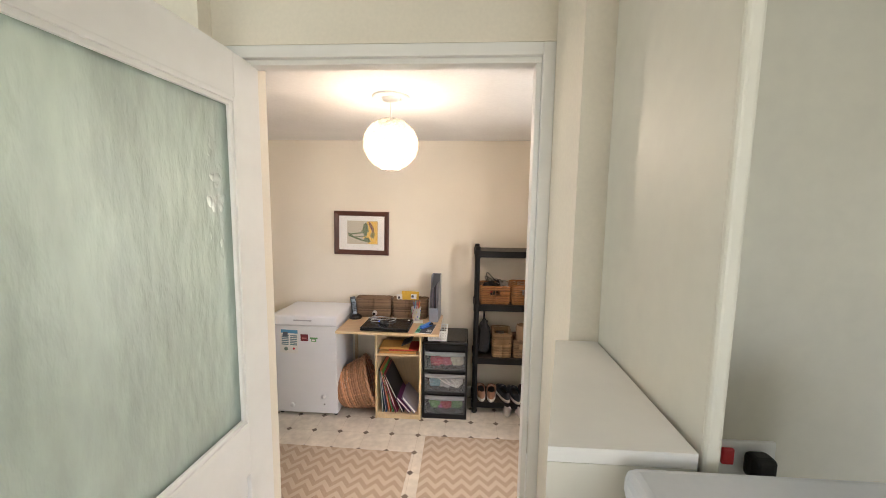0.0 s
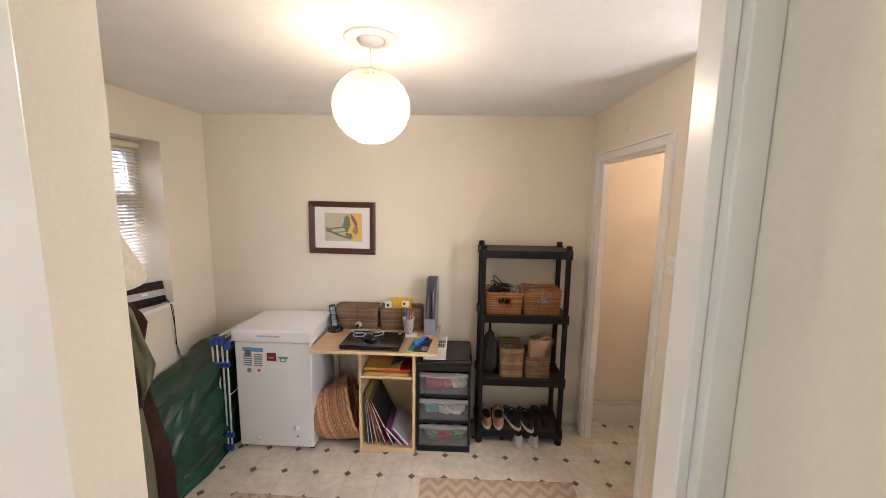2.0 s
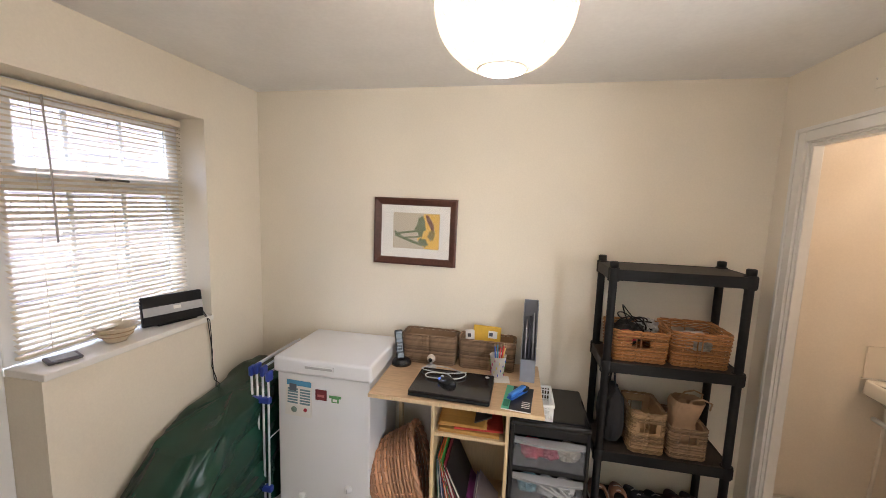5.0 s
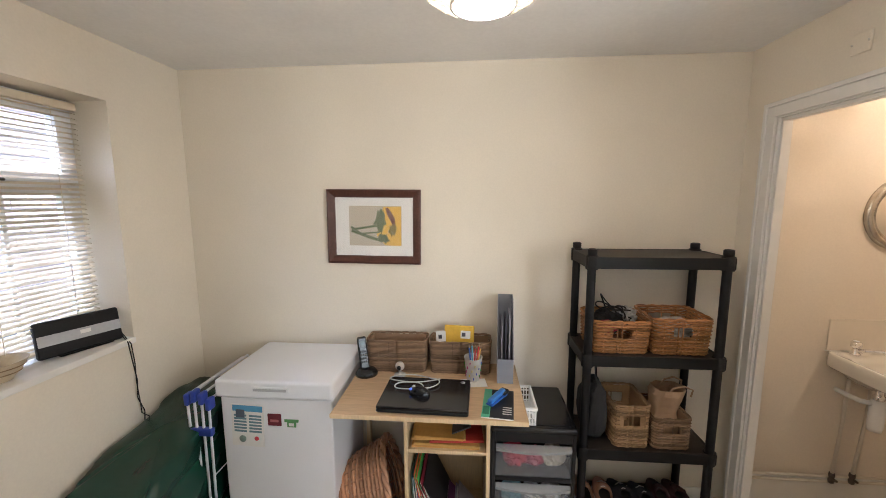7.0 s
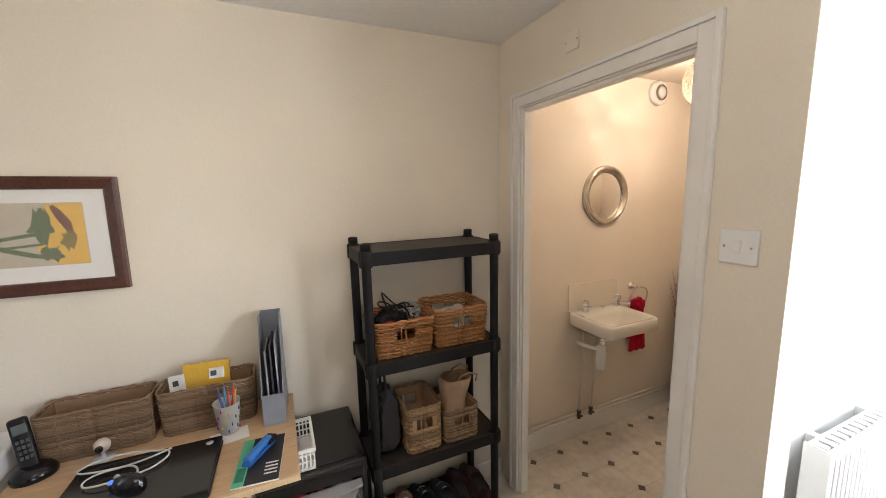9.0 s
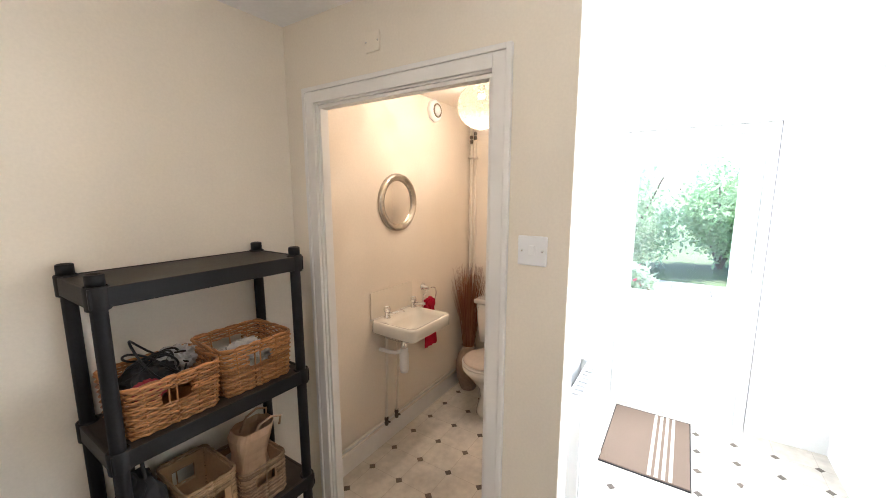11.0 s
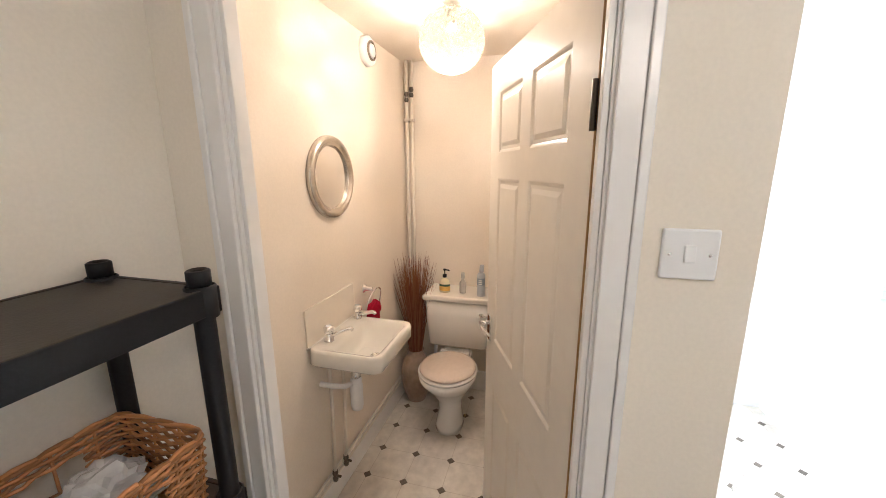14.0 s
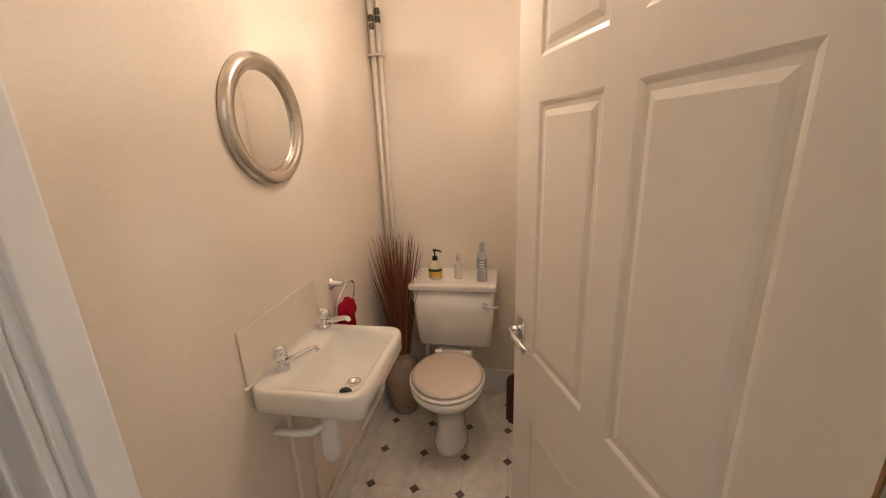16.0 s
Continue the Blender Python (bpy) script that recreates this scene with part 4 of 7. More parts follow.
bk = thing("booklet", "dark grey booklet propped on red envelopes", "booklet", pose(fx + 0.19, 5.47, z + 0.002, 0, -24, 0))
part("cover", box(B(), 0, 0.09, 0, 0.15, 0, 0.006, 0.001), plain("dark_booklet", (0.05, 0.05, 0.06), 0.4), bk)


def rect_path(w, d, r=0.02, step=0.02):
    """Points round a rounded rectangle, centred, anticlockwise from the front middle."""
    pts = []
    for (cx, cy, a0) in ((w / 2 - r, -d / 2 + r, -90), (w / 2 - r, d / 2 - r, 0), (-w / 2 + r, d / 2 - r, 90), (-w / 2 + r, -d / 2 + r, 180)):
        for a in (0, 45, 90):
            t = radians(a0 + a)
            pts.append(Vector((cx + r * math.cos(t), cy + r * math.sin(t))))
    pts = [Vector((0, -d / 2))] + pts + [Vector((0, -d / 2))]
    out = []
    for a, b in zip(pts, pts[1:]):
        n = max(1, round((b - a).length / step))
        out += [a.lerp(b, k / n) for k in range(n)]
    return out


def woven_basket(name, m, w, d, h, strand, material, label, flare=0.06, hole=True, fine=0.018, liner=None):
    """Rectangular basket: woven courses on stakes, a plaited rim, a base and a gap for the hand."""
    ob = thing(name, label, "basket", m)
    path = rect_path(w, d, 0.022, fine)
    n = len(path)
    rows = int(h / (strand * 1.22))
    bm = B()
    for r in range(rows):
        z = strand * 0.8 + r * (h - strand * 1.6) / (rows - 1)
        k_ = 1 + flare * z / h
        cut = hole and 0.52 * h < z < 0.78 * h
        runs, cur = [], []
        for i in range(n + 1):
            p = path[i % n]
            front = abs(p.x) < 0.038 and abs(abs(p.y) - d / 2) < 0.01
            if cut and front:
                if len(cur) > 1:
                    runs.append(cur)
                cur = []
                continue
            wob = (1 if (i + r) % 2 else -1) * strand * (0.6 if fine > 0.02 else 0.38)
            q = Vector((p.x, p.y))
            nrm = Vector((p.x / w, p.y / d)).normalized() if True else q
            cur.append((q.x * k_ + nrm.x * wob, q.y * k_ + nrm.y * wob, z + random.uniform(-1, 1) * strand * 0.12))
        if len(cur) > 1:
            runs.append(cur)
        for run in runs:
            tube(bm, run, strand * 0.56, 5)
    part("weave", bm, material, ob)
    bm = B()
    for i in range(0, n, 3):
        p = path[i]
        tube(bm, [(p.x, p.y, 0.004), (p.x * (1 + flare), p.y * (1 + flare), h)], strand * 0.45, 5)
    tagged(part("stake_ring", bm, material, ob), kind="stuff")
    bm = B()
    for s in (0, 1):
        tube(bm, [(path[i % n].x * (1 + flare) + 0.3 * strand * math.cos(i * 1.3 + s * 3.1), path[i % n].y * (1 + flare) + 0.3 * strand * math.sin(i * 1.3 + s * 3.1), h + strand * 0.5 * math.sin(i * 1.3 + s * 3.1)) for i in range(n + 1)], strand * 0.62, 6)
    part("rim", bm, material, ob)
    part("base", box(B(), -w / 2 + 0.006, w / 2 - 0.006, -d / 2 + 0.006, d / 2 - 0.006, 0.0, 0.008, 0.002), material, ob)
    sx, sy, g = w / 2 - strand * 0.9, d / 2 - strand * 0.9, 0.002
    walls = [(-sx, -sx + g, -sy, sy, 0.008, h * 0.97), (sx - g, sx, -sy, sy, 0.008, h * 0.97)]
    for y in (-sy, sy - g):
        if hole:
            walls += [(-sx + g, sx - g, y, y + g, 0.008, h * 0.5), (-sx + g, -0.036, y, y + g, h * 0.5, h * 0.97), (0.036, sx - g, y, y + g, h * 0.5, h * 0.97), (-0.036, 0.036, y, y + g, h * 0.8, h * 0.97)]
        else:
            walls.append((-sx + g, sx - g, y, y + g, 0.008, h * 0.97))
    for wall in walls if material is not CANE else ():
        part("inner_panel", box(B(), *wall), material, ob)
    if liner:
        k_ = 0.9
        part("lining", box(B(), -w / 2 * k_, w / 2 * k_, -d / 2 * k_, d / 2 * k_, 0.009, h * 0.5, 0.01), liner, ob, "dark inside")
    return ob


# open shelf rack, with brown dust settled on its upward faces
RACK = mat("dusty_black_plastic", (0.010, 0.010, 0.011), 0.5, grain=0.2, scale=160, bump=0.12, blot=0.15, spec=0.25)
nt = RACK.node_tree
up = nt.nodes.new("ShaderNodeSeparateXYZ")
nt.links.new(nt.nodes.new("ShaderNodeNewGeometry").outputs["Normal"], up.inputs[0])
patches = nt.nodes.new("ShaderNodeTexNoise")
patches.inputs["Scale"].default_value, patches.inputs["Detail"].default_value = 9, 6
nt.links.new(nt.nodes["Texture Coordinate"].outputs["Object"], patches.inputs[0])
dust = nt.nodes.new("ShaderNodeMixRGB")
nt.links.new(maths(nt, "MULTIPLY", maths(nt, "GREATER_THAN", up.outputs[2], 0.9), maths(nt, "MULTIPLY", patches.outputs[0], 0.42)), dust.inputs[0])
nt.links.new(nt.nodes["Principled BSDF"].inputs["Base Color"].links[0].from_socket, dust.inputs[1])
dust.inputs[2].default_value = (0.16, 0.12, 0.085, 1)
nt.links.new(dust.outputs[0], nt.nodes["Principled BSDF"].inputs["Base Color"])
RX0, RX1, RY0, RY1 = 0.784, 1.392, 5.588, 5.877
rk = thing("shelf_rack", "black plastic four-tier shelf rack", "shelf", pose(RX0, RY0, 0))
RW, RD = RX1 - RX0, RY1 - RY0
TIERS = (0.10, 0.485, 0.940, 1.386)
for zt in TIERS:
    bm = B()
    box(bm, 0.004, RW - 0.004, 0.004, RD - 0.004, zt - 0.014, zt, 0.002)
    box(bm, 0.0, RW, 0.0, 0.012, zt - 0.05, zt + 0.002, 0.003)
    box(bm, 0.0, RW, RD - 0.012, RD, zt - 0.05, zt + 0.002, 0.003)
    box(bm, 0.0, 0.012, 0.012, RD - 0.012, zt - 0.05, zt + 0.002, 0.003)
    box(bm, RW - 0.012, RW, 0.012, RD - 0.012, zt - 0.05, zt + 0.002, 0.003)
    for x in (0.022, RW - 0.022):
        for y in (0.022, RD - 0.022):
            lathe(bm, [(0.026, zt - 0.055), (0.027, zt - 0.05), (0.027, zt + 0.004), (0.024, zt + 0.006)], 14, x, y)
    part("shelf", bm, RACK, rk)
zs = [0.0, *TIERS]
for x in (0.022, RW - 0.022):
    for y in (0.022, RD - 0.022):
        for z0, z1 in zip(zs, zs[1:]):
            part("post", lathe(B(), [(0.0185, z0), (0.0185, z1 - 0.05)], 14, x, y), RACK, rk)
        part("post_cap", lathe(B(), [(0.0, TIERS[-1] + 0.006), (0.0205, TIERS[-1] + 0.006), (0.0205, TIERS[-1] + 0.033), (0.016, TIERS[-1] + 0.036), (0.013, TIERS[-1] + 0.03), (0, TIERS[-1] + 0.03)], 14, x, y), RACK, rk)
        part("foot", lathe(B(), [(0, 0), (0.024, 0), (0.024, 0.02), (0.0185, 0.03)], 14, x, y), RACK, rk)

woven_basket("wicker_basket", pose(0.955, 5.725, 0.942), 0.235, 0.21, 0.15, 0.0068, CANE, "honey-brown wicker basket filled with dark cables", 0.08, fine=0.021)
woven_basket("wicker_basket", pose(1.215, 5.725, 0.942), 0.235, 0.21, 0.165, 0.0068, CANE, "honey-brown wicker basket holding crumpled wrapping", 0.08, fine=0.021)
woven_basket("storage_basket", pose(1.025, 5.725, 0.487), 0.155, 0.22, 0.205, 0.0055, SEAGRASS_PALE, "empty pale seagrass storage basket on the rack", 0.02)
woven_basket("storage_basket", pose(1.205, 5.725, 0.487), 0.165, 0.22, 0.15, 0.0055, SEAGRASS, "brown seagrass storage basket holding a paper bag", 0.02)


def crumple(name, m, r, material, label, category, amp=0.35, squash=0.7):
    bm = B()
    bmesh.ops.create_icosphere(bm, subdivisions=4, radius=r)
    for v in bm.verts:
        d = v.co.normalized()
        v.co = d * r * (1 + amp * noise.noise(d * 2.1 + m.translation * 9) + 0.5 * amp * noise.noise(d * 6 + m.translation * 5))
        v.co.z *= squash
    return tagged(part(name, bm, material, m=m), label, category)


DARKCLOTH = plain("black_cloth", (0.02, 0.02, 0.022), 0.85)
REDCLOTH = plain("dark_red_cloth", (0.30, 0.02, 0.04), 0.8)
FILM = mat("crumpled_clear_film", (0.75, 0.74, 0.72), 0.2, grain=0.1, scale=40, bump=0.6, alpha=0.55)
crumple("netted_cloth", pose(0.925, 5.735, 1.055), 0.075, DARKCLOTH, "black netted cloth bundle in the wicker basket", "cloth")
crumple("red_cloth", pose(0.905, 5.668, 1.055), 0.04, REDCLOTH, "crumpled dark red cloth in the wicker basket", "cloth")
crumple("plastic_bag", pose(1.025, 5.79, 1.07), 0.05, FILM, "crumpled clear plastic bag in the wicker basket", "bag", 0.5, 0.9)
crumple("wrapping", pose(1.215, 5.73, 1.035), 0.085, FILM, "crumpled clear wrapping in the wicker basket", "wrapping", 0.5, 0.5)
cb = thing("cable_coil", "black cable loops on the wicker basket", "cable", pose(0.94, 5.73, 1.10))
for k in range(4):
    rr = 0.055 + 0.012 * k
    part("loop", tube(B(), [(rr * math.cos(a), 0.8 * rr * math.sin(a), 0.03 * math.sin(a * 1.5 + k) + 0.008 * k) for a in [j * math.tau / 28 for j in range(29)]], 0.0035, 6), BLACK_PLASTIC, cb, m=pose(0, 0, 0, 14 * k - 20, 10 * k, 0))

# paper bag in the brown basket
pb = thing("paper_bag", "brown paper carrier bag with twisted handles", "paper bag", pose(1.205, 5.735, 0.50))
BAG = mat("kraft_paper", (0.50, 0.33, 0.20), 0.8, grain=0.1, scale=25, bump=0.5, blot=0.1)
bm = B()
rings = []
for i in range(9):
    z = 0.235 * i / 8
    k = 1.0 + 0.08 * math.sin(i * 1.1)
    rings.append([bm.verts.new((k * 0.066 * math.copysign(abs(math.cos(a)) ** 0.5, math.cos(a)) + 0.012 * noise.noise(Vector((a, z * 12, 1))) + 0.03 * (z / 0.235) ** 2, k * 0.05 * math.copysign(abs(math.sin(a)) ** 0.5, math.sin(a)) + 0.012 * noise.noise(Vector((a, z * 12, 7))), z + 0.012 * noise.noise(Vector((a * 2, z, 3))))) for a in [j * math.tau / 28 for j in range(28)]])
for r0, r1 in zip(rings, rings[1:]):
    for k in range(28):
        bm.faces.new((r0[k], r0[(k + 1) % 28], r1[(k + 1) % 28], r1[k]))
part("bag", bm, BAG, pb)
for y in (-0.045, 0.045):
    part("handle", tube(B(), [(0.0, y, 0.20), (0.03, y, 0.25), (0.075, y * 1.1, 0.262), (0.115, y * 1.1, 0.245), (0.11, y, 0.21)], 0.0045, 6), BAG, pb)
# black soft bag
bg = thing("soft_bag", "black fabric bag standing on the rack shelf", "bag", pose(0.875, 5.73, 0.487))
bm = B()
bmesh.ops.create_icosphere(bm, subdivisions=4, radius=1)
for v in bm.verts:
    d = v.co.copy()
    v.co = Vector((0.055 * math.copysign(abs(d.x) ** 0.7, d.x), 0.11 * math.copysign(abs(d.y) ** 0.7, d.y), 0.15 + 0.15 * math.copysign(abs(d.z) ** 0.6, d.z) - 0.08 * max(0, d.y) * max(0, d.z)))
    v.co.x *= 1.0 - 0.5 * max(0, d.z)
    v.co += Vector((1, 0.4, 0)) * 0.015 * noise.noise(d * 3)
part("body", bm, DARKCLOTH, bg)
part("strap", tube(B(), [(0.0, -0.06, 0.24), (0.0, -0.03, 0.36), (0.0, 0.03, 0.37), (0.0, 0.06, 0.25)], 0.006, 6), DARKCLOTH, bg)


def shoe(name, m, upper, sole, label, length=0.27, high=0.085):
    ob = thing(name, label, "shoe", m, "shoes by the rack")
    n = 32

    def outline(k, s):
        t = k * math.tau / n
        y = math.sin(t)
        wid = 0.046 + 0.006 * y - 0.007 * math.exp(-((y + 0.1) / 0.35) ** 2)
        return Vector((s * wid * math.cos(t), s * length / 2 * y, 0))

    def ring(bm, s, z, fn=None):
        vs = []
        for k in range(n):
            p = outline(k, s)
            p.z = z
            if fn:
                p = fn(p, k)
            vs.append(bm.verts.new(p))
        return vs

    def skin(bm, a, b):
        for k in range(n):
            bm.faces.new((a[k], a[(k + 1) % n], b[(k + 1) % n], b[k])).smooth = True
    bm = B()
    r0, r1, r2 = ring(bm, 1.0, 0), ring(bm, 1.03, 0.006), ring(bm, 1.02, 0.024)
    bm.faces.new(r0[::-1])
    skin(bm, r0, r1)
    skin(bm, r1, r2)
    bm.faces.new(r2)
    part("sole", bm, sole, ob, "rubber sole")
    bm = B()
    a = ring(bm, 0.98, 0.0245)
    b = ring(bm, 0.99, 0.045)

    def collar(p, k):
        y = -length * 0.20 + p.y * 0.52
        return Vector((p.x * 0.72, y, high - 0.02 * (1 if abs(p.y) < length * 0.3 else 0) + (0.008 if p.y > 0 else 0)))

    def mid(p, k):
        q = collar(p, k)
        return Vector((p.x * 0.93, 0.5 * p.y * 0.97 + 0.5 * q.y, 0.6 * q.z + 0.024 if p.y < 0.05 else 0.072))
    c, d = ring(bm, 0.96, 0, mid), ring(bm, 1.0, 0, collar)
    e = ring(bm, 1.0, 0, lambda p, k: collar(p, k) * 0.97 + Vector((0, 0, -0.02)))
    for q, w in ((a, b), (b, c), (c, d), (d, e)):
        skin(bm, q, w)
    part("upper", bm, upper, ob)
    bm = B()
    f = ring(bm, 0.90, 0.03)
    bm.faces.new(f)
    part("insole", bm, plain("dark_insole", (0.05, 0.045, 0.04), 0.9), ob)
    bm = B()
    for k in range(3):
        tube(bm, [(-0.022, 0.012 + k * 0.018, 0.078), (0, 0.016 + k * 0.018, 0.084), (0.022, 0.012 + k * 0.018, 0.078)], 0.0025, 5)
    part("laces", bm, sole, ob)
    return ob


TAN, SOLE_W = plain("tan_leather", (0.36, 0.19, 0.12), 0.55), plain("white_rubber", (0.62, 0.60, 0.57), 0.6)
NAVY, DKRED, WHT = plain("slate_canvas", (0.022, 0.026, 0.036), 0.8), plain("dark_red_suede", (0.035, 0.009, 0.010), 0.8), plain("grey_white_canvas", (0.55, 0.52, 0.52), 0.8)
SOLE_B = plain("black_rubber", (0.03, 0.03, 0.03), 0.7)
for x, mt, so, lab, yy, zz, rot in ((0.86, TAN, SOLE_W, "tan leather lace-up shoe on the bottom shelf", 5.725, 0.102, 4), (0.955, TAN, SOLE_W, "tan leather lace-up shoe on the bottom shelf", 5.72, 0.102, -5), (1.055, NAVY, SOLE_W, "dark slate canvas shoe with a white sole", 5.715, 0.102, 14), (1.15, NAVY, SOLE_W, "dark slate canvas shoe with a white sole", 5.70, 0.102, 10), (1.235, DKRED, SOLE_B, "dark red suede shoe on the bottom shelf", 5.73, 0.102, -4), (1.325, DKRED, SOLE_B, "dark red suede shoe on the bottom shelf", 5.73, 0.102, 3)):
    shoe("shoe", pose(x, yy, zz, 0, 0, rot), mt, so, lab)
for x, rot in ((1.095, 172), (1.195, 180)):
    shoe("shoe", pose(x, 5.675, 0.0, 0, 0, rot - 180), WHT, SOLE_W, "pale grey canvas shoe on the floor under the rack")

# drawer tower
TINT = mat("translucent_drawer", (0.32, 0.33, 0.35), 0.22, grain=0.04, scale=50, alpha=0.20)
TINT_EDGE = mat("frosted_drawer_lip", (0.40, 0.41, 0.42), 0.3, grain=0.04, scale=50, alpha=0.6)
dt = thing("drawer_tower", "black plastic tower of three translucent drawers", "drawer unit", pose(0.373, 5.475, 0))
TW, TD, TH = 0.365, 0.375, 0.655
bm = B()
box(bm, -0.004, TW + 0.004, -0.006, TD, TH - 0.028, TH, 0.012, 3)
box(bm, 0.02, TW - 0.02, 0.02, TD - 0.02, TH, TH + 0.004, 0.002)
part("top", bm, BLACK_SHINY, dt, "shiny black top")
part("side", box(B(), 0, 0.016, 0.0, TD - 0.005, 0.02, TH - 0.028, 0.003), BLACK_PLASTIC, dt)
part("side", box(B(), TW - 0.016, TW, 0.0, TD - 0.005, 0.02, TH - 0.028, 0.003), BLACK_PLASTIC, dt)
part("back", box(B(), 0.016, TW - 0.016, TD - 0.012, TD - 0.004, 0.02, TH - 0.028), BLACK_PLASTIC, dt)
BAYS = ((0.045, 0.205), (0.232, 0.392), (0.419, 0.579))
for z in (0.0, 0.209, 0.396, 0.583):
    part("crossbar", box(B(), 0.0 if z == 0 else 0.016, TW if z == 0 else TW - 0.016, 0.0, TD - 0.012, z, z + (0.042 if z == 0 else (0.02 if z < 0.5 else 0.044)), 0.003), BLACK_PLASTIC, dt)
for k, (z0, z1) in enumerate(BAYS):
    dr = part("drawer", boxes((0.02, TW - 0.02, 0.004, 0.008, z0, z1 - 0.02), (0.02, 0.023, 0.008, TD - 0.03, z0, z1 - 0.03), (TW - 0.023, TW - 0.02, 0.008, TD - 0.03, z0, z1 - 0.03), (0.023, TW - 0.023, 0.008, TD - 0.03, z0, z0 + 0.003)), TINT, dt, "translucent plastic drawer")
    bm = B()
    pts = [(0.02 + (TW - 0.04) * j / 12, -0.012 - 0.018 * math.sin(math.pi * j / 12), z1 - 0.016 - 0.006 * math.sin(math.pi * j / 12)) for j in range(13)]
    for a, b in zip(pts, pts[1:]):
        vs = [bm.verts.new(q) for q in (a, b, (b[0], 0.008, z1 - 0.010), (a[0], 0.008, z1 - 0.010))]
        bm.faces.new(vs)
        vs = [bm.verts.new(q) for q in (a, b, (b[0], b[1] + 0.004, z1 - 0.034), (a[0], a[1] + 0.004, z1 - 0.034))]
        bm.faces.new(vs)
    part("pull", bm, TINT_EDGE, dr, "curved frosted pull")
for k, (x, z, r, c, lab) in enumerate(((0.11, 0.47, 0.055, (0.60, 0.03, 0.07), "red"), (0.20, 0.465, 0.045, (0.55, 0.10, 0.16), "pink-red"), (0.28, 0.475, 0.055, (0.60, 0.54, 0.46), "cream"), (0.10, 0.285, 0.05, (0.20, 0.40, 0.48), "pale blue"), (0.19, 0.28, 0.05, (0.50, 0.52, 0.55), "grey"), (0.28, 0.285, 0.05, (0.70, 0.68, 0.66), "white"), (0.10, 0.10, 0.05, (0.15, 0.33, 0.10), "green"), (0.20, 0.095, 0.05, (0.45, 0.05, 0.06), "red"), (0.28, 0.10, 0.05, (0.16, 0.30, 0.12), "green"), (0.15, 0.085, 0.035, (0.5, 0.10, 0.25), "pink"))):
    crumple("stored_cloth", pose(0.373 + x, 5.475 + 0.085, z), r, plain("content", c, 0.7), f"{lab} cloth items inside a translucent drawer", "cloth", 0.3, 0.8)
part_c = thing("white_cable", "white cable bundled in the middle drawer", "cable", pose(0.373, 5.495, 0.0))
for k in range(3):
    part("strand", tube(B(), [(0.12 + 0.05 * k, 0.0, 0.35), (0.17 + 0.05 * k, 0.008, 0.31 - 0.01 * k), (0.26 + 0.02 * k, 0.0, 0.27)], 0.005, 6), WHITE_PLASTIC, part_c)

# wicker log basket tipped on its side under the desk
wb = thing("round_basket", "pale round wicker basket lying on its side", "basket", pose(-0.225, 5.60, 0.198, 74, 0, 100))
BASKET_RING = [0.125 + 0.088 * (r / 14) ** 0.55 for r in range(15)]
bm = B()
for r, rad_ in enumerate(BASKET_RING):
    tube(bm, [((rad_ + (0.004 if (k + r) % 2 else -0.004)) * math.cos(k * math.tau / 40), (rad_ + (0.004 if (k + r) % 2 else -0.004)) * math.sin(k * math.tau / 40), -0.125 + r * 0.0185) for k in range(41)], 0.0088, 5)
part("weave", bm, CANE_PALE, wb)
bm = B()
for k in range(20):
    a = k * math.tau / 20
    tube(bm, [(rad_ * math.cos(a), rad_ * math.sin(a), -0.125 + r * 0.0185) for r, rad_ in enumerate(BASKET_RING)], 0.0055, 5)
part("stakes", bm, CANE_PALE, wb)
bm = B()
for s in (0, 1):
    tube(bm, [((0.217 + 0.008 * math.cos(k * 1.2 + 3.1 * s)) * math.cos(k * math.tau / 60), (0.217 + 0.008 * math.cos(k * 1.2 + 3.1 * s)) * math.sin(k * math.tau / 60), 0.142 + 0.008 * math.sin(k * 1.2 + 3.1 * s)) for k in range(61)], 0.011, 6)
part("rim", bm, CANE_PALE, wb, "plaited pale rim")
part("base", lathe(B(), [(0, -0.135), (0.13, -0.135), (0.13, -0.12), (0, -0.12)], 28), CANE_PALE, wb)

# ---- on the desk ----
DZT = 0.762
woven_basket("letter_basket", pose(-0.10, 5.80, DZT), 0.295, 0.125, 0.165, 0.0052, SEAGRASS, "empty brown seagrass box basket on the desk", 0.05, hole=False)
woven_basket("letter_basket", pose(0.225, 5.80, DZT), 0.295, 0.125, 0.165, 0.0052, SEAGRASS, "brown seagrass box basket holding envelopes", 0.05, hole=False)
en = thing("envelope", "yellow padded envelope standing in the seagrass basket", "envelope", pose(0.135, 5.80, 0.80, -8, 2, 0))
part("body", box(B(), 0, 0.155, -0.006, 0.006, 0, 0.19, 0.004), plain("yellow_envelope", (0.68, 0.42, 0.04), 0.6), en)
part("label", box(B(), 0.085, 0.135, -0.0075, -0.006, 0.125, 0.165), PAPER, en, "white printed label")
part("text_line", box(B(), 0.09, 0.11, -0.008, -0.0075, 0.135, 0.155), plain("dark_ink", (0.08, 0.08, 0.1)), en)
en = thing("white_card", "white card standing in the seagrass basket", "card", pose(0.105, 5.79, 0.80, -6, -3, 0))
part("sheet", box(B(), 0, 0.05, 0, 0.003, 0, 0.16), PAPER, en)
part("motif", box(B(), 0.012, 0.03, -0.001, 0, 0.12, 0.14), plain("dark_motif", (0.05, 0.05, 0.06)), en)

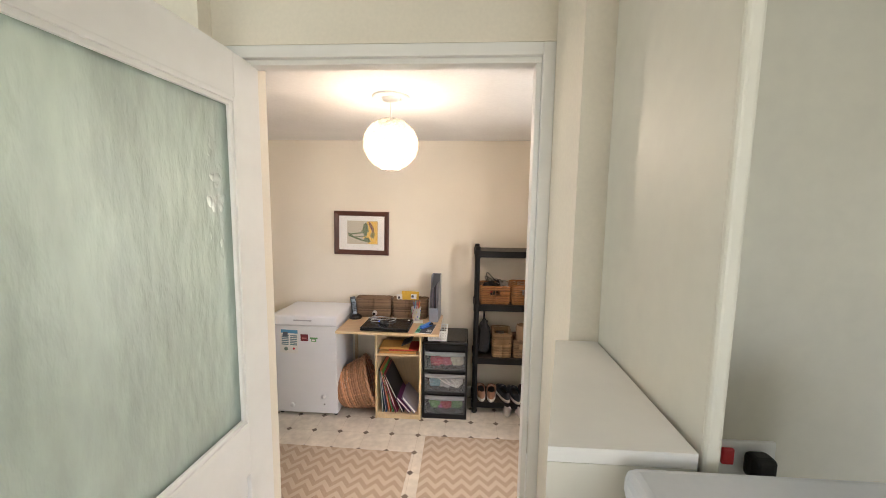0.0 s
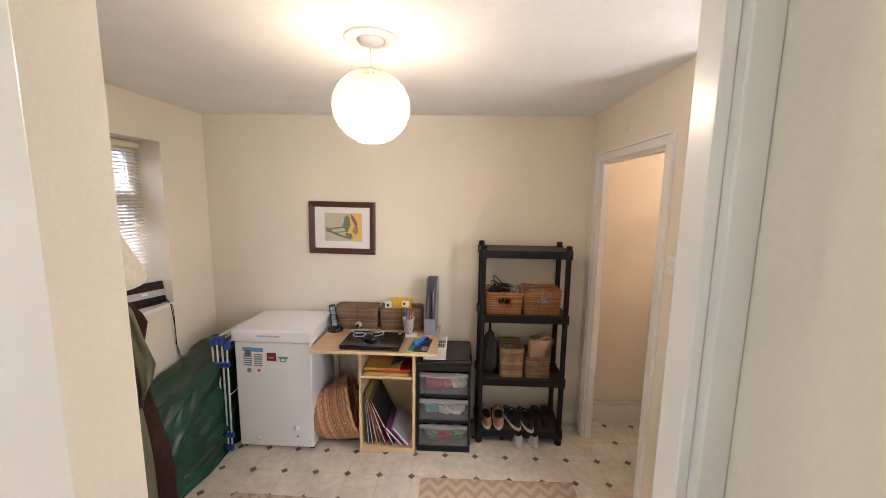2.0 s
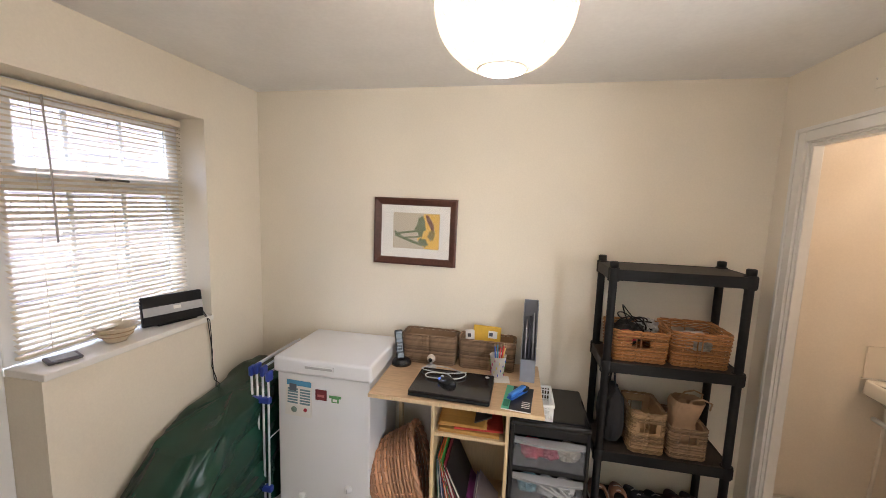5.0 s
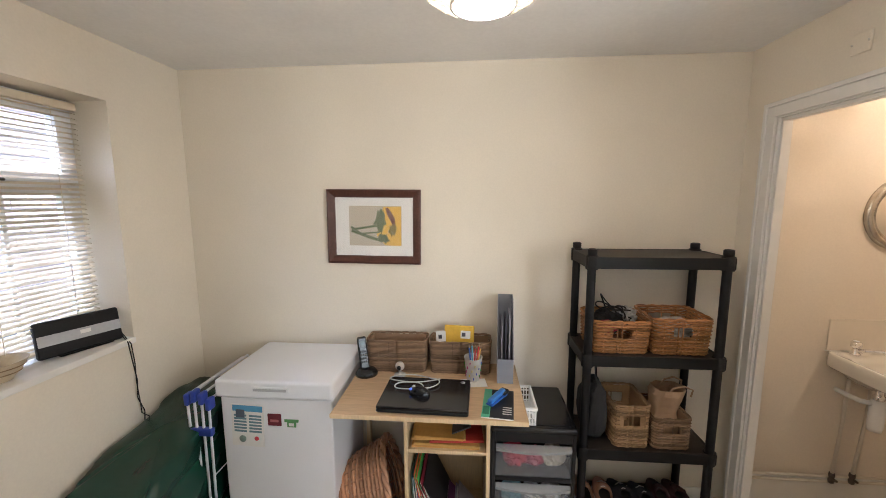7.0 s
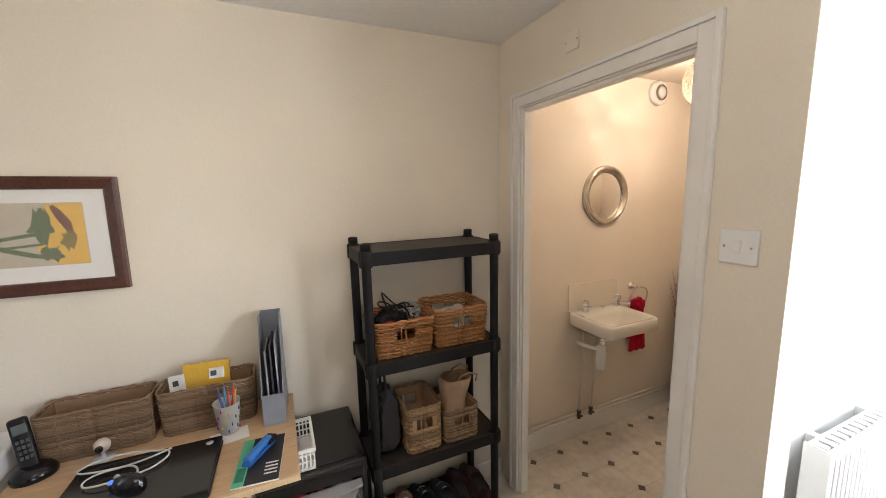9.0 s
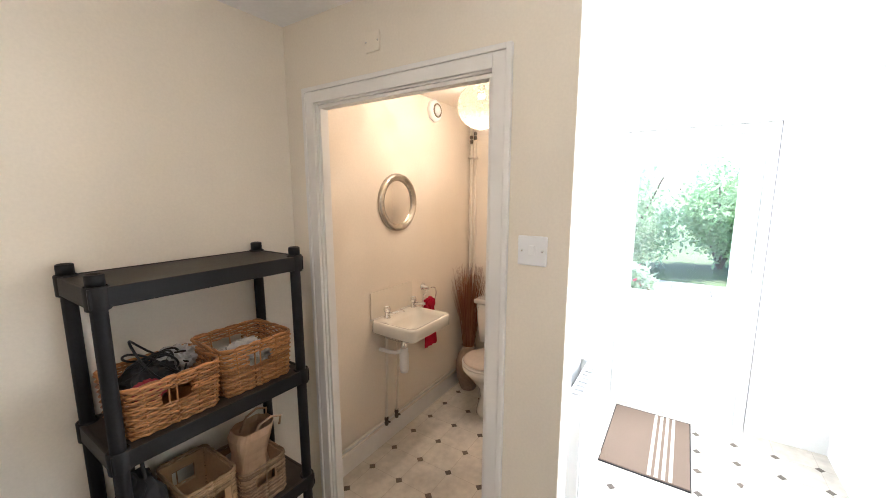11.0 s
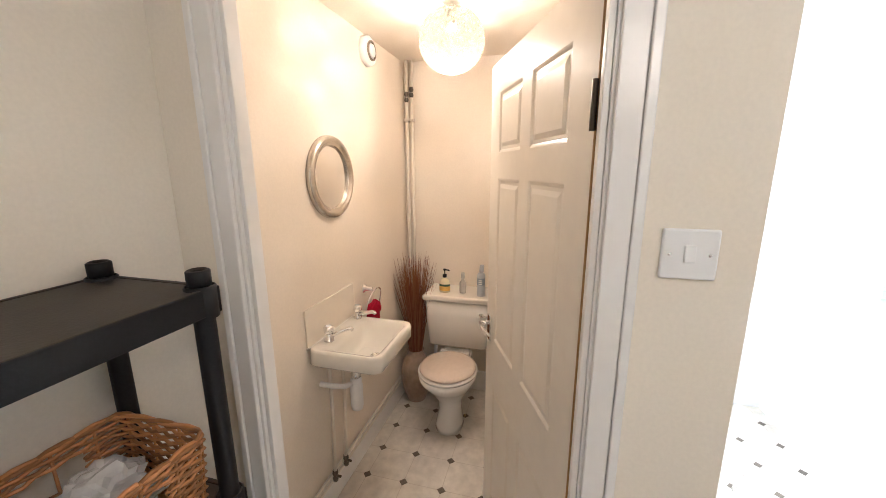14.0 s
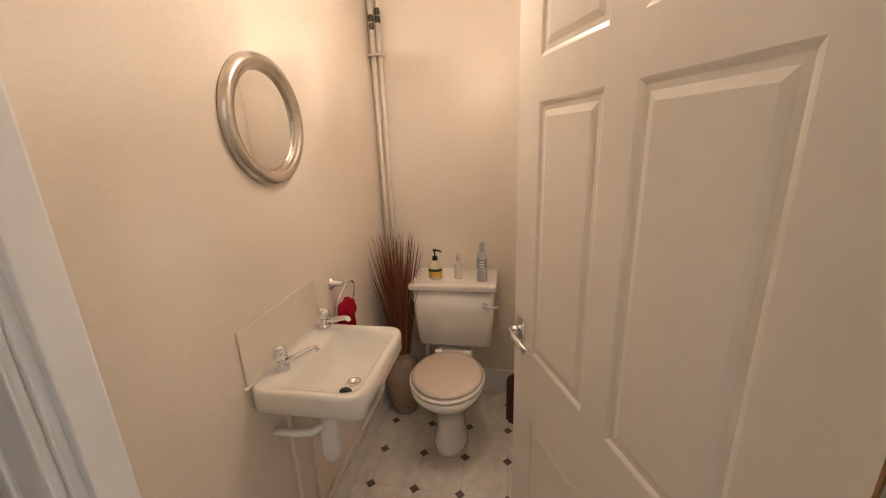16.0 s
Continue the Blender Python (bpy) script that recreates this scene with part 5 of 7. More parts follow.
# magazine file
mf = thing("magazine_file", "translucent grey plastic magazine file", "magazine file", pose(0.405, 5.655, DZT, 0, 0, -3))
FILE = mat("translucent_grey_file", (0.30, 0.32, 0.37), 0.3, grain=0.05, scale=40, alpha=0.85)
for x in (0.0, 0.073):
    bm = B()
    prof = [(0, 0), (0.0, 0.12), (0.09, 0.30), (0.12, 0.385), (0.215, 0.385), (0.215, 0)]
    lo = [bm.verts.new((x, a, b)) for a, b in prof]
    hi = [bm.verts.new((x + 0.003, a, b)) for a, b in prof]
    bm.faces.new(lo)
    bm.faces.new(hi[::-1])
    for k in range(6):
        bm.faces.new((lo[k], lo[(k + 1) % 6], hi[(k + 1) % 6], hi[k]))
    part("side", bm, FILE, mf)
part("front", box(B(), 0.003, 0.073, 0, 0.003, 0, 0.12), FILE, mf)
part("back", box(B(), 0.003, 0.073, 0.212, 0.215, 0, 0.385), FILE, mf)
part("bottom", box(B(), 0.003, 0.073, 0.003, 0.212, 0, 0.003), FILE, mf)
pp = thing("papers", "papers and leaflets inside the magazine file", "papers", pose(0.412, 5.67, DZT + 0.004, 0, 0, -3))
for k, c in enumerate(((0.30, 0.29, 0.33), (0.06, 0.06, 0.09), (0.36, 0.36, 0.42))):
    part("sheet", box(B(), 0.012 + 0.018 * k, 0.018 + 0.018 * k, 0.02, 0.19, 0, 0.27 + 0.02 * k), plain("sheet_paper", c), pp)

# pen cup
cp = thing("pen_cup", "patterned paper cup holding pens", "cup", pose(0.29, 5.685, DZT))
CUP = plain("floral_cup", (0.62, 0.60, 0.56), 0.45)
part("cup", lathe(B(), [(0, 0.003), (0.03, 0.0), (0.043, 0.115), (0.045, 0.117), (0.041, 0.112), (0.028, 0.006), (0, 0.006)], 28), CUP, cp)
for k in range(30):
    a, zz = k * 2.4, 0.012 + 0.0031 * k
    rr = 0.0315 + 0.011 * zz / 0.1 + 0.001
    bm = B()
    bmesh.ops.create_icosphere(bm, subdivisions=1, radius=0.008)
    part("printed_dot", bm, plain("dot_print", ((0.45, 0.03, 0.2), (0.08, 0.38, 0.08), (0.06, 0.10, 0.5), (0.75, 0.6, 0.06))[k % 4]), cp, m=pose(rr * math.cos(a), rr * math.sin(a), zz) @ Matrix.Diagonal((0.35, 0.35, 1, 1)))
for k, (c, dx, dy) in enumerate((((0.6, 0.03, 0.03), 0.5, 0.1), ((0.05, 0.12, 0.4), -0.35, -0.2), ((0.55, 0.3, 0.06), 0.65, -0.3), ((0.1, 0.35, 0.5), -0.1, 0.3), ((0.5, 0.04, 0.05), 0.2, -0.3))):
    pn = thing("pen", "coloured pen standing in the paper cup", "pen", pose(0.29, 5.685, DZT + 0.012), "pens in the cup")
    part("barrel", tube(B(), [(0.01 * dx, 0.01 * dy, 0), (0.055 * dx, 0.055 * dy, 0.155)], 0.004, 7), plain("pen_plastic", c, 0.35), pn)
    part("tip", tube(B(), [(0.055 * dx, 0.055 * dy, 0.155), (0.059 * dx, 0.059 * dy, 0.17)], [0.004, 0.0015], 7), plain("pen_tip", (0.3, 0.22, 0.14), 0.4), pn)

# cordless phone
ph = thing("cordless_phone", "black cordless telephone standing in its cradle", "telephone", pose(-0.245, 5.70, DZT, 0, 0, 18))
part("cradle", lathe(B(), [(0, 0), (0.055, 0), (0.056, 0.012), (0.045, 0.028), (0.03, 0.036), (0, 0.036)], 28, 0, 0, 1.0, 0.9), BLACK_SHINY, ph)
hs = part("handset", box(B(), -0.023, 0.023, -0.012, 0.012, 0.0, 0.165, 0.009, 3), BLACK_SHINY, ph, "black handset", m=pose(-0.005, 0.01, 0.022, -14, -6, 0))
part("screen", box(B(), -0.016, 0.016, -0.0135, -0.0115, 0.115, 0.145, 0.001), plain("phone_screen", (0.10, 0.12, 0.12), 0.2), hs)
for r in range(4):
    for c in range(3):
        part("key", box(B(), -0.015 + c * 0.011, -0.007 + c * 0.011, -0.014, -0.0115, 0.035 + r * 0.017, 0.046 + r * 0.017, 0.001, 1), plain("dark_key", (0.07, 0.07, 0.075), 0.4), hs)

# laptop, mouse, webcam
lp = thing("laptop", "closed glossy black laptop on the desk", "laptop", pose(-0.113, 5.362, DZT, 0, 0, -1.5))
part("base", box(B(), 0, 0.385, 0, 0.268, 0.003, 0.018, 0.008, 3), BLACK_PLASTIC, lp)
part("lid", box(B(), 0.001, 0.384, 0.001, 0.267, 0.0195, 0.031, 0.005, 3), BLACK_SHINY, lp, "glossy black lid")
part("logo", lathe(B(), [(0, 0.031), (0.011, 0.031), (0.011, 0.0318), (0, 0.0318)], 20, 0.35, 0.235), GREY, lp)
ms = thing("computer_mouse", "black computer mouse with a blue light on the laptop", "mouse", pose(0.055, 5.475, DZT + 0.031, 0, 0, 65))
bm = B()
bmesh.ops.create_icosphere(bm, subdivisions=3, radius=1)
for v in bm.verts:
    v.co = Vector((0.029 * v.co.x, 0.052 * v.co.y, max(0, v.co.z) * 0.034 * (1 - 0.2 * v.co.y)))
part("shell", bm, BLACK_SHINY, ms)
part("wheel", lathe(B(), [(0, -0.003), (0.009, -0.003), (0.009, 0.003), (0, 0.003)], 12), GREY, ms, m=pose(0, 0.028, 0.024, 0, 90, 0))
part("light", lathe(B(), [(0, 0), (0.009, 0), (0.006, 0.006), (0, 0.007)], 12), mat("blue_mouse_light", (0.1, 0.2, 0.9), 0.3, emit=0.15, emit_colour=(0.15, 0.3, 1.0)), ms, "blue glowing spot", m=pose(-0.012, 0.036, 0.016))
wire = thing("mouse_cable", "pale grey cable looped over the laptop", "cable", pose(0.03, 5.53, DZT + 0.035))
part("cord", tube(B(), [(0.12 * math.cos(a) * (0.4 + 0.09 * a) * (1 if a < 7 else 0.8) - 0.01, 0.05 * math.sin(a) + 0.011 * a - 0.04, 0.004 + 0.004 * abs(math.sin(a * 1.7))) for a in [k * 0.19 for k in range(64)]], 0.0028, 6), mat("grey_cord", (0.55, 0.55, 0.53), 0.5), wire)
wc_ = thing("webcam", "small clear desk gadget behind the laptop", "webcam", pose(-0.075, 5.70, DZT))
part("base", lathe(B(), [(0, 0), (0.03, 0), (0.028, 0.008), (0.006, 0.014), (0.006, 0.032), (0, 0.032)], 20), GREY, wc_)
bm = B()
bmesh.ops.create_icosphere(bm, subdivisions=3, radius=0.023)
part("head", bm, plain("pale_cream_plastic", (0.55, 0.48, 0.42), 0.3), wc_, m=pose(0, 0, 0.05))
part("lens", lathe(B(), [(0, 0), (0.01, 0), (0.011, 0.006), (0, 0.007)], 14), BLACK_SHINY, wc_, m=pose(0, -0.02, 0.05, 90, 0, 0))

# notebook with gadget
nb = thing("notebook", "green and black printed booklet on the desk", "booklet", pose(0.322, 5.36, DZT, 0, 0, -6))
part("pages", box(B(), 0, 0.13, 0, 0.225, 0.0005, 0.006, 0.001), PAPER, nb)
part("cover", box(B(), 0.034, 0.13, 0.0, 0.225, 0.006, 0.0072), plain("black_cover", (0.015, 0.015, 0.018), 0.35), nb, "black cover print")
part("spine_band", box(B(), 0, 0.034, 0.0, 0.225, 0.006, 0.0072), plain("green_band", (0.12, 0.50, 0.32), 0.4), nb, "green band")
for k in range(4):
    part("text_line", box(B(), 0.085, 0.122, 0.03 + 0.016 * k, 0.036 + 0.016 * k, 0.0072, 0.0077), PAPER, nb)
part("title", box(B(), 0.004, 0.030, 0.02, 0.08, 0.0072, 0.0077), plain("dark_green_print", (0.03, 0.2, 0.12)), nb)
gg = thing("stapler", "bright blue gadget on the booklet", "stapler", pose(0.395, 5.49, DZT + 0.0075, 0, 0, -35))
part("base", box(B(), -0.016, 0.016, -0.065, 0.065, 0, 0.010, 0.004), plain("blue_plastic", (0.03, 0.12, 0.48), 0.3), gg)
part("arm", box(B(), -0.013, 0.013, -0.06, 0.055, 0.013, 0.030, 0.006), plain("bright_blue_plastic", (0.05, 0.20, 0.60), 0.3), gg, m=pose(0, 0, 0, 4, 0, 0))
part("grip", box(B(), -0.02, 0.02, 0.03, 0.075, 0.008, 0.026, 0.008), BLACK_PLASTIC, gg)
cd = thing("note_paper", "white note paper under the pen cup", "paper", pose(0.24, 5.60, DZT, 0, 0, 8))
part("sheet", box(B(), 0, 0.12, 0, 0.08, 0.0003, 0.0012), PAPER, cd)

# white lattice basket hooked on the desk end
lb_ = thing("lattice_basket", "white plastic lattice basket standing on the drawer tower", "basket", pose(0.415, 5.485, 0.6592))
bm = B()
LW, LD, LH = 0.15, 0.20, 0.07
for k in range(3):
    z = 0.006 + k * (LH - 0.02) / 2
    for r in ((0.0, LW, 0.0, 0.003, z, z + 0.005), (0.0, LW, LD - 0.003, LD, z, z + 0.005), (0.0, 0.003, 0, LD, z, z + 0.005), (LW - 0.003, LW, 0, LD, z, z + 0.005)):
        box(bm, *r)
part("side_bar", bm, WHITE_PLASTIC, lb_)
bm = B()
for k in range(19):
    y = k * (LD - 0.004) / 18
    for x in (0.0005, LW - 0.0035):
        box(bm, x, x + 0.003, y, y + 0.005, 0, LH)
for k in range(12):
    x = k * (LW - 0.005) / 11
    for y in (0.0004, LD - 0.0034):
        box(bm, x, x + 0.005, y, y + 0.003, 0, LH)
part("lattice", bm, WHITE_PLASTIC, lb_)
part("rim", boxes((-0.004, LW + 0.004, -0.004, 0.004, LH, LH + 0.012), (-0.004, LW + 0.004, LD - 0.004, LD + 0.004, LH, LH + 0.012), (-0.004, 0.004, 0.004, LD - 0.004, LH, LH + 0.012), (LW - 0.004, LW + 0.004, 0.004, LD - 0.004, LH, LH + 0.012)), WHITE_PLASTIC, lb_)
part("base", box(B(), 0.001, LW - 0.001, 0.001, LD - 0.001, 0.0, 0.003), WHITE_PLASTIC, lb_)

# ---- picture ----
pc = thing("framed_picture", "framed sunflower print with white mount, dark wood frame", "picture", pose(-0.485, YB, 1.302, 0, 0.6, 0))
PW, PH = 0.497, 0.39
MAHOG = mat("dark_mahogany", (0.10, 0.038, 0.026), 0.32, grain=0.3, scale=16, stretch=(8, 8, 8), blot=0.2, bump=0.05)
for a in range(4):
    horizontal = a % 2 == 0
    L = PW if horizontal else PH
    bm = B()
    prof = [(0.0, 0.0), (0.0, -0.022), (0.010, -0.025), (0.036, -0.017), (0.042, -0.011), (0.042, 0.0)]
    e0 = [bm.verts.new((i, y, i)) for i, y in prof]
    e1 = [bm.verts.new((L - i, y, i)) for i, y in prof]
    bm.faces.new(e0)
    bm.faces.new(e1[::-1])
    for k in range(6):
        bm.faces.new((e0[k], e0[(k + 1) % 6], e1[(k + 1) % 6], e1[k]))
    rot = Matrix.Rotation(radians(-90 * a), 4, "Y")
    off = ((0, 0, 0), (PW, 0, 0), (PW, 0, PH), (0, 0, PH))[a]
    part("frame_rail", bm, MAHOG, pc, m=Matrix.Translation(off) @ rot)
part("mount", box(B(), 0.036, PW - 0.036, -0.008, -0.002, 0.036, PH - 0.036), PAPER, pc, "white card mount")
pr = part("print", box(B(), 0.115, 0.395, -0.0095, -0.008, 0.095, 0.305), plain("stone_print", (0.52, 0.46, 0.35), 0.6), pc, "printed sunflower picture")
YELLOW, LEAFG, SEED = plain("print_yellow", (0.80, 0.48, 0.05)), plain("print_green", (0.10, 0.14, 0.05)), plain("print_brown", (0.16, 0.05, 0.02))


def flat(name, pts, material, parent, y):
    bm = B()
    lo = [bm.verts.new((a, y, b)) for a, b in pts]
    hi = [bm.verts.new((a, y - 0.0006, b)) for a, b in pts]
    bm.faces.new(lo)
    bm.faces.new(hi[::-1])
    for k in range(len(pts)):
        bm.faces.new((lo[k], lo[(k + 1) % len(pts)], hi[(k + 1) % len(pts)], hi[k]))
    return part(name, bm, material, parent)


def blob(cx, cz, rx, rz, n, jag, seed):
    rnd = random.Random(seed)
    return [(cx + rx * (1 + rnd.uniform(-jag, jag)) * math.cos(k * math.tau / n), cz + rz * (1 + rnd.uniform(-jag, jag)) * math.sin(k * math.tau / n)) for k in range(n)]


flat("petal", [(0.30, 0.30), (0.285, 0.26), (0.265, 0.235), (0.28, 0.20), (0.262, 0.15), (0.31, 0.098), (0.393, 0.097), (0.393, 0.303)], YELLOW, pr, -0.0096)
flat("leaf", blob(0.287, 0.235, 0.024, 0.055, 22, 0.4, 3), LEAFG, pr, -0.0103)
flat("leaf", blob(0.30, 0.135, 0.026, 0.026, 20, 0.4, 4), LEAFG, pr, -0.0103)
flat("leaf", blob(0.345, 0.18, 0.02, 0.032, 18, 0.45, 5), plain("print_olive", (0.22, 0.18, 0.03)), pr, -0.0104)
flat("seed_head", [(0.31, 0.292), (0.322, 0.255), (0.345, 0.21), (0.362, 0.205), (0.360, 0.24), (0.338, 0.278), (0.32, 0.298)], SEED, pr, -0.0110)
for k, (x0, z0, x1, z1, w) in enumerate(((0.128, 0.18, 0.285, 0.205, 0.006), (0.128, 0.175, 0.255, 0.130, 0.008), (0.255, 0.130, 0.305, 0.125, 0.007), (0.19, 0.16, 0.28, 0.168, 0.004), (0.125, 0.195, 0.175, 0.158, 0.006), (0.248, 0.208, 0.275, 0.24, 0.007))):
    d = Vector((x1 - x0, z1 - z0)).normalized()
    n_ = Vector((-d.y, d.x)) * w
    flat("stem", [(x0 - n_.x, z0 - n_.y), (x1 - n_.x, z1 - n_.y), (x1 + n_.x, z1 + n_.y), (x0 + n_.x, z0 + n_.y)], LEAFG, pr, -0.0098)
pg = part("glazing", box(B(), 0.037, PW - 0.037, -0.0135, -0.0125, 0.037, PH - 0.037), mat("picture_glass", (1, 1, 1), 0.02, alpha=0.06), pc, "thin clear glazing")
pg.visible_shadow = False

# ---- sill things ----
ro = thing("router", "black and grey broadband router standing on the sill", "router", pose(-1.378, 5.185, 1.021, 0, 0, -17))
part("case", box(B(), -0.014, 0.014, 0.0, 0.28, 0.004, 0.148, 0.009, 3), BLACK_PLASTIC, ro, m=pose(0, 0, 0, -1, -10, 0))
part("band", box(B(), 0.0135, 0.0155, 0.004, 0.276, 0.052, 0.094), GREY, ro, "grey centre band", m=pose(0, 0, 0, -1, -10, 0))
part("logo", box(B(), 0.0155, 0.0165, 0.135, 0.17, 0.07, 0.086), PAPER, ro, m=pose(0, 0, 0, -1, -10, 0))
part("foot", box(B(), -0.035, 0.02, 0.06, 0.24, 0.0, 0.006, 0.002), BLACK_PLASTIC, ro)
cb = thing("router_cable", "black twisted cable hanging from the sill", "cable", pose(-1.25, 5.44, 1.02))
part("cord", tube(B(), [(-0.085, 0.03, 0.03), (-0.03, 0.0, 0.012), (0.005, -0.012, -0.01), (0.008, -0.002, -0.12), (0.004, 0.012, -0.2), (0.008, 0.0, -0.28), (0.005, 0.03, -0.36), (0.008, 0.02, -0.42), (0.004, 0.03, -0.6)], 0.0024, 6), BLACK_PLASTIC, cb)
part("cord", tube(B(), [(-0.08, 0.035, 0.03), (-0.028, 0.004, 0.016), (0.009, -0.002, -0.02), (0.004, 0.010, -0.12), (0.009, 0.002, -0.2), (0.004, 0.012, -0.28), (0.008, 0.012, -0.36), (0.006, 0.05, -0.40), (0.006, 0.06, -0.46)], 0.0022, 6), BLACK_PLASTIC, cb)
bo = thing("bowl", "cream ridged ceramic bowl on the window sill", "bowl", pose(-1.345, 5.04, 1.021))
part("bowl", lathe(B(), [(0, 0.0), (0.036, 0.0), (0.038, 0.006), (0.058, 0.03), (0.078, 0.066), (0.081, 0.070), (0.077, 0.070), (0.056, 0.034), (0.03, 0.012), (0, 0.010)], 40), mat("cream_stoneware", (0.62, 0.50, 0.34), 0.4, grain=0.1, scale=50, blot=0.1), bo)
for z, r in ((0.030, 0.0592), (0.05, 0.0705)):
    part("ridge", tube(B(), [(r * math.cos(a), r * math.sin(a), z) for a in [k * math.tau / 40 for k in range(41)]], 0.002, 5), plain("brown_line", (0.35, 0.24, 0.14)), bo)
wl = thing("wallet", "dark patterned wallet lying on the sill", "wallet", pose(-1.385, 4.80, 1.021, 0, 0, -20))
part("body", box(B(), 0, 0.075, 0, 0.10, 0, 0.012, 0.004), plain("dark_wallet", (0.10, 0.09, 0.10), 0.5), wl)
part("pattern", box(B(), 0.01, 0.065, 0.012, 0.088, 0.012, 0.0135), plain("silver_pattern", (0.35, 0.35, 0.36), 0.4), wl)

# ---- tarpaulin bundle and airer in the corner ----
TARP = mat("green_tarpaulin", (0.008, 0.05, 0.032), 0.26, grain=0.12, scale=6, bump=0.25, blot=0.2, blot_scale=4)
bm = B()
levels, around = 44, 130
rings = []
for i in range(levels + 1):
    q = i / levels
    z = 0.755 * min(1.0, q / 0.72)
    cap = max(0.0, (q - 0.66) / 0.34)
    shrink = math.sqrt(max(0.0, 1 - cap ** 2.4))
    z += 0.03 * cap
    ring = []
    for k in range(around):
        a = k * math.tau / around
        ca, sa = math.copysign(abs(math.cos(a)) ** 0.5, math.cos(a)), math.copysign(abs(math.sin(a)) ** 0.5, math.sin(a))
        y0, y1 = 4.56 + 0.46 * (min(z, 0.755) / 0.755) ** 1.35, 5.80
        cx, hx = -1.085, 0.165 * (1.0 - 0.10 * q)
        cy, hy = (y0 + y1) / 2, (y1 - y0) / 2
        crease = 0.005 * math.sin(a * 19 + 3.0 * math.sin(q * 6)) * (1 - q) ** 1.5
        crumpled = 0.026 * noise.noise(Vector((ca * 3, sa * 5, z * 6))) + 0.012 * abs(noise.noise(Vector((ca * 9, sa * 14, z * 15)))) + (0.045 * (0.5 - abs(noise.noise(Vector((ca * 2 + 5, sa * 6 + z * 3, z * 7 - sa * 2))))) + 0.02 * (0.5 - abs(noise.noise(Vector((ca * 5, sa * 15 - z * 6, z * 19)))))) * max(0.0, 1 - 1.25 * q)
        x = cx + ca * (hx * shrink + (crease + crumpled) * min(1, shrink * 2))
        y = cy + sa * (hy * shrink + (crease + crumpled) * min(1, shrink * 2))
        sag = -0.025 * noise.noise(Vector((x * 6, y * 6, 2))) * q - 0.04 * cap * max(0.0, 5.3 - y)
        ring.append(bm.verts.new((max(x, XL + 0.018), min(y, YB - 0.02), max(0.0, (z + sag) * (0.69 - 0.14 * min(1.2, max(0.0, (5.65 - y) / 0.65))) / 0.785))))
    rings.append(ring)
for r0, r1 in zip(rings, rings[1:]):
    for k in range(around):
        bm.faces.new((r0[k], r0[(k + 1) % around], r1[(k + 1) % around], r1[k])).smooth = True
hem = [tuple(v.co) for v in rings[0]]
bmesh.ops.remove_doubles(bm, verts=bm.verts, dist=0.0005)
tp = thing("tarpaulin", "dark green tarpaulin draped over a bulky load", "tarpaulin")
part("sheet", bm, TARP, tp)
part("hem", tube(B(), [tuple(v) for v in [Vector(p) + Vector((0, 0, 0.006)) for p in hem]] + [tuple(Vector(hem[0]) + Vector((0, 0, 0.006)))], 0.006, 6), TARP, tp, "rolled edge hem")

ai = thing("clothes_airer", "folded white and blue metal clothes airer", "clothes airer", pose(-0.955, 5.40, 0))
TUBE_W = mat("white_coated_tube", (0.70, 0.72, 0.76), 0.3, grain=0.03, scale=60)
BLUE = plain("royal_blue_plastic", (0.03, 0.06, 0.36), 0.4)
for k, (x, top, lean) in enumerate(((0.0, 0.785, -0.012), (0.026, 0.80, -0.006), (0.052, 0.79, 0.002), (0.078, 0.765, 0.008))):
    part("side_frame", tube(B(), [(x, 0.0, 0.02), (x + lean, 0.0, top - 0.04), (x + lean, 0.02, top), (x + lean, 0.40, top), (x + lean, 0.42, top - 0.04), (x, 0.42, 0.02)], 0.006, 8), TUBE_W, ai)
    for z in (0.40,) if k % 2 else ():
        part("rail", tube(B(), [(x + lean * z, 0.0, z), (x + lean * z, 0.42, z)], 0.003, 6), TUBE_W, ai)
    part("corner_joint", box(B(), x + lean - 0.011, x + lean + 0.011, -0.012, 0.03, top - 0.045, top + 0.008, 0.006), BLUE, ai, "blue plastic joint")
    part("foot", box(B(), x - 0.011, x + 0.011, -0.012, 0.012, 0.0, 0.05, 0.005), BLUE, ai, "blue plastic foot")
for z in (0.60, 0.10):
    part("hinge_bar", box(B(), -0.012, 0.098, -0.014, 0.012, z, z + 0.035, 0.006), BLUE, ai, "blue plastic hinge")

# ---- coats on the hooks ----
rail = thing("coat_rail", "wooden coat rail with metal hooks beside the doorway", "coat rail", pose(-0.75, 3.68, 1.56))
part("board", box(B(), 0, 0.78, 0, 0.018, 0, 0.08, 0.003), GLOSS, rail)
for k in range(5):
    part("hook", tube(B(), [(0.09 + 0.15 * k, 0.018, 0.04), (0.09 + 0.15 * k, 0.05, 0.03), (0.09 + 0.15 * k, 0.065, 0.055)], 0.005, 8), BRASS, rail, "brass hook")


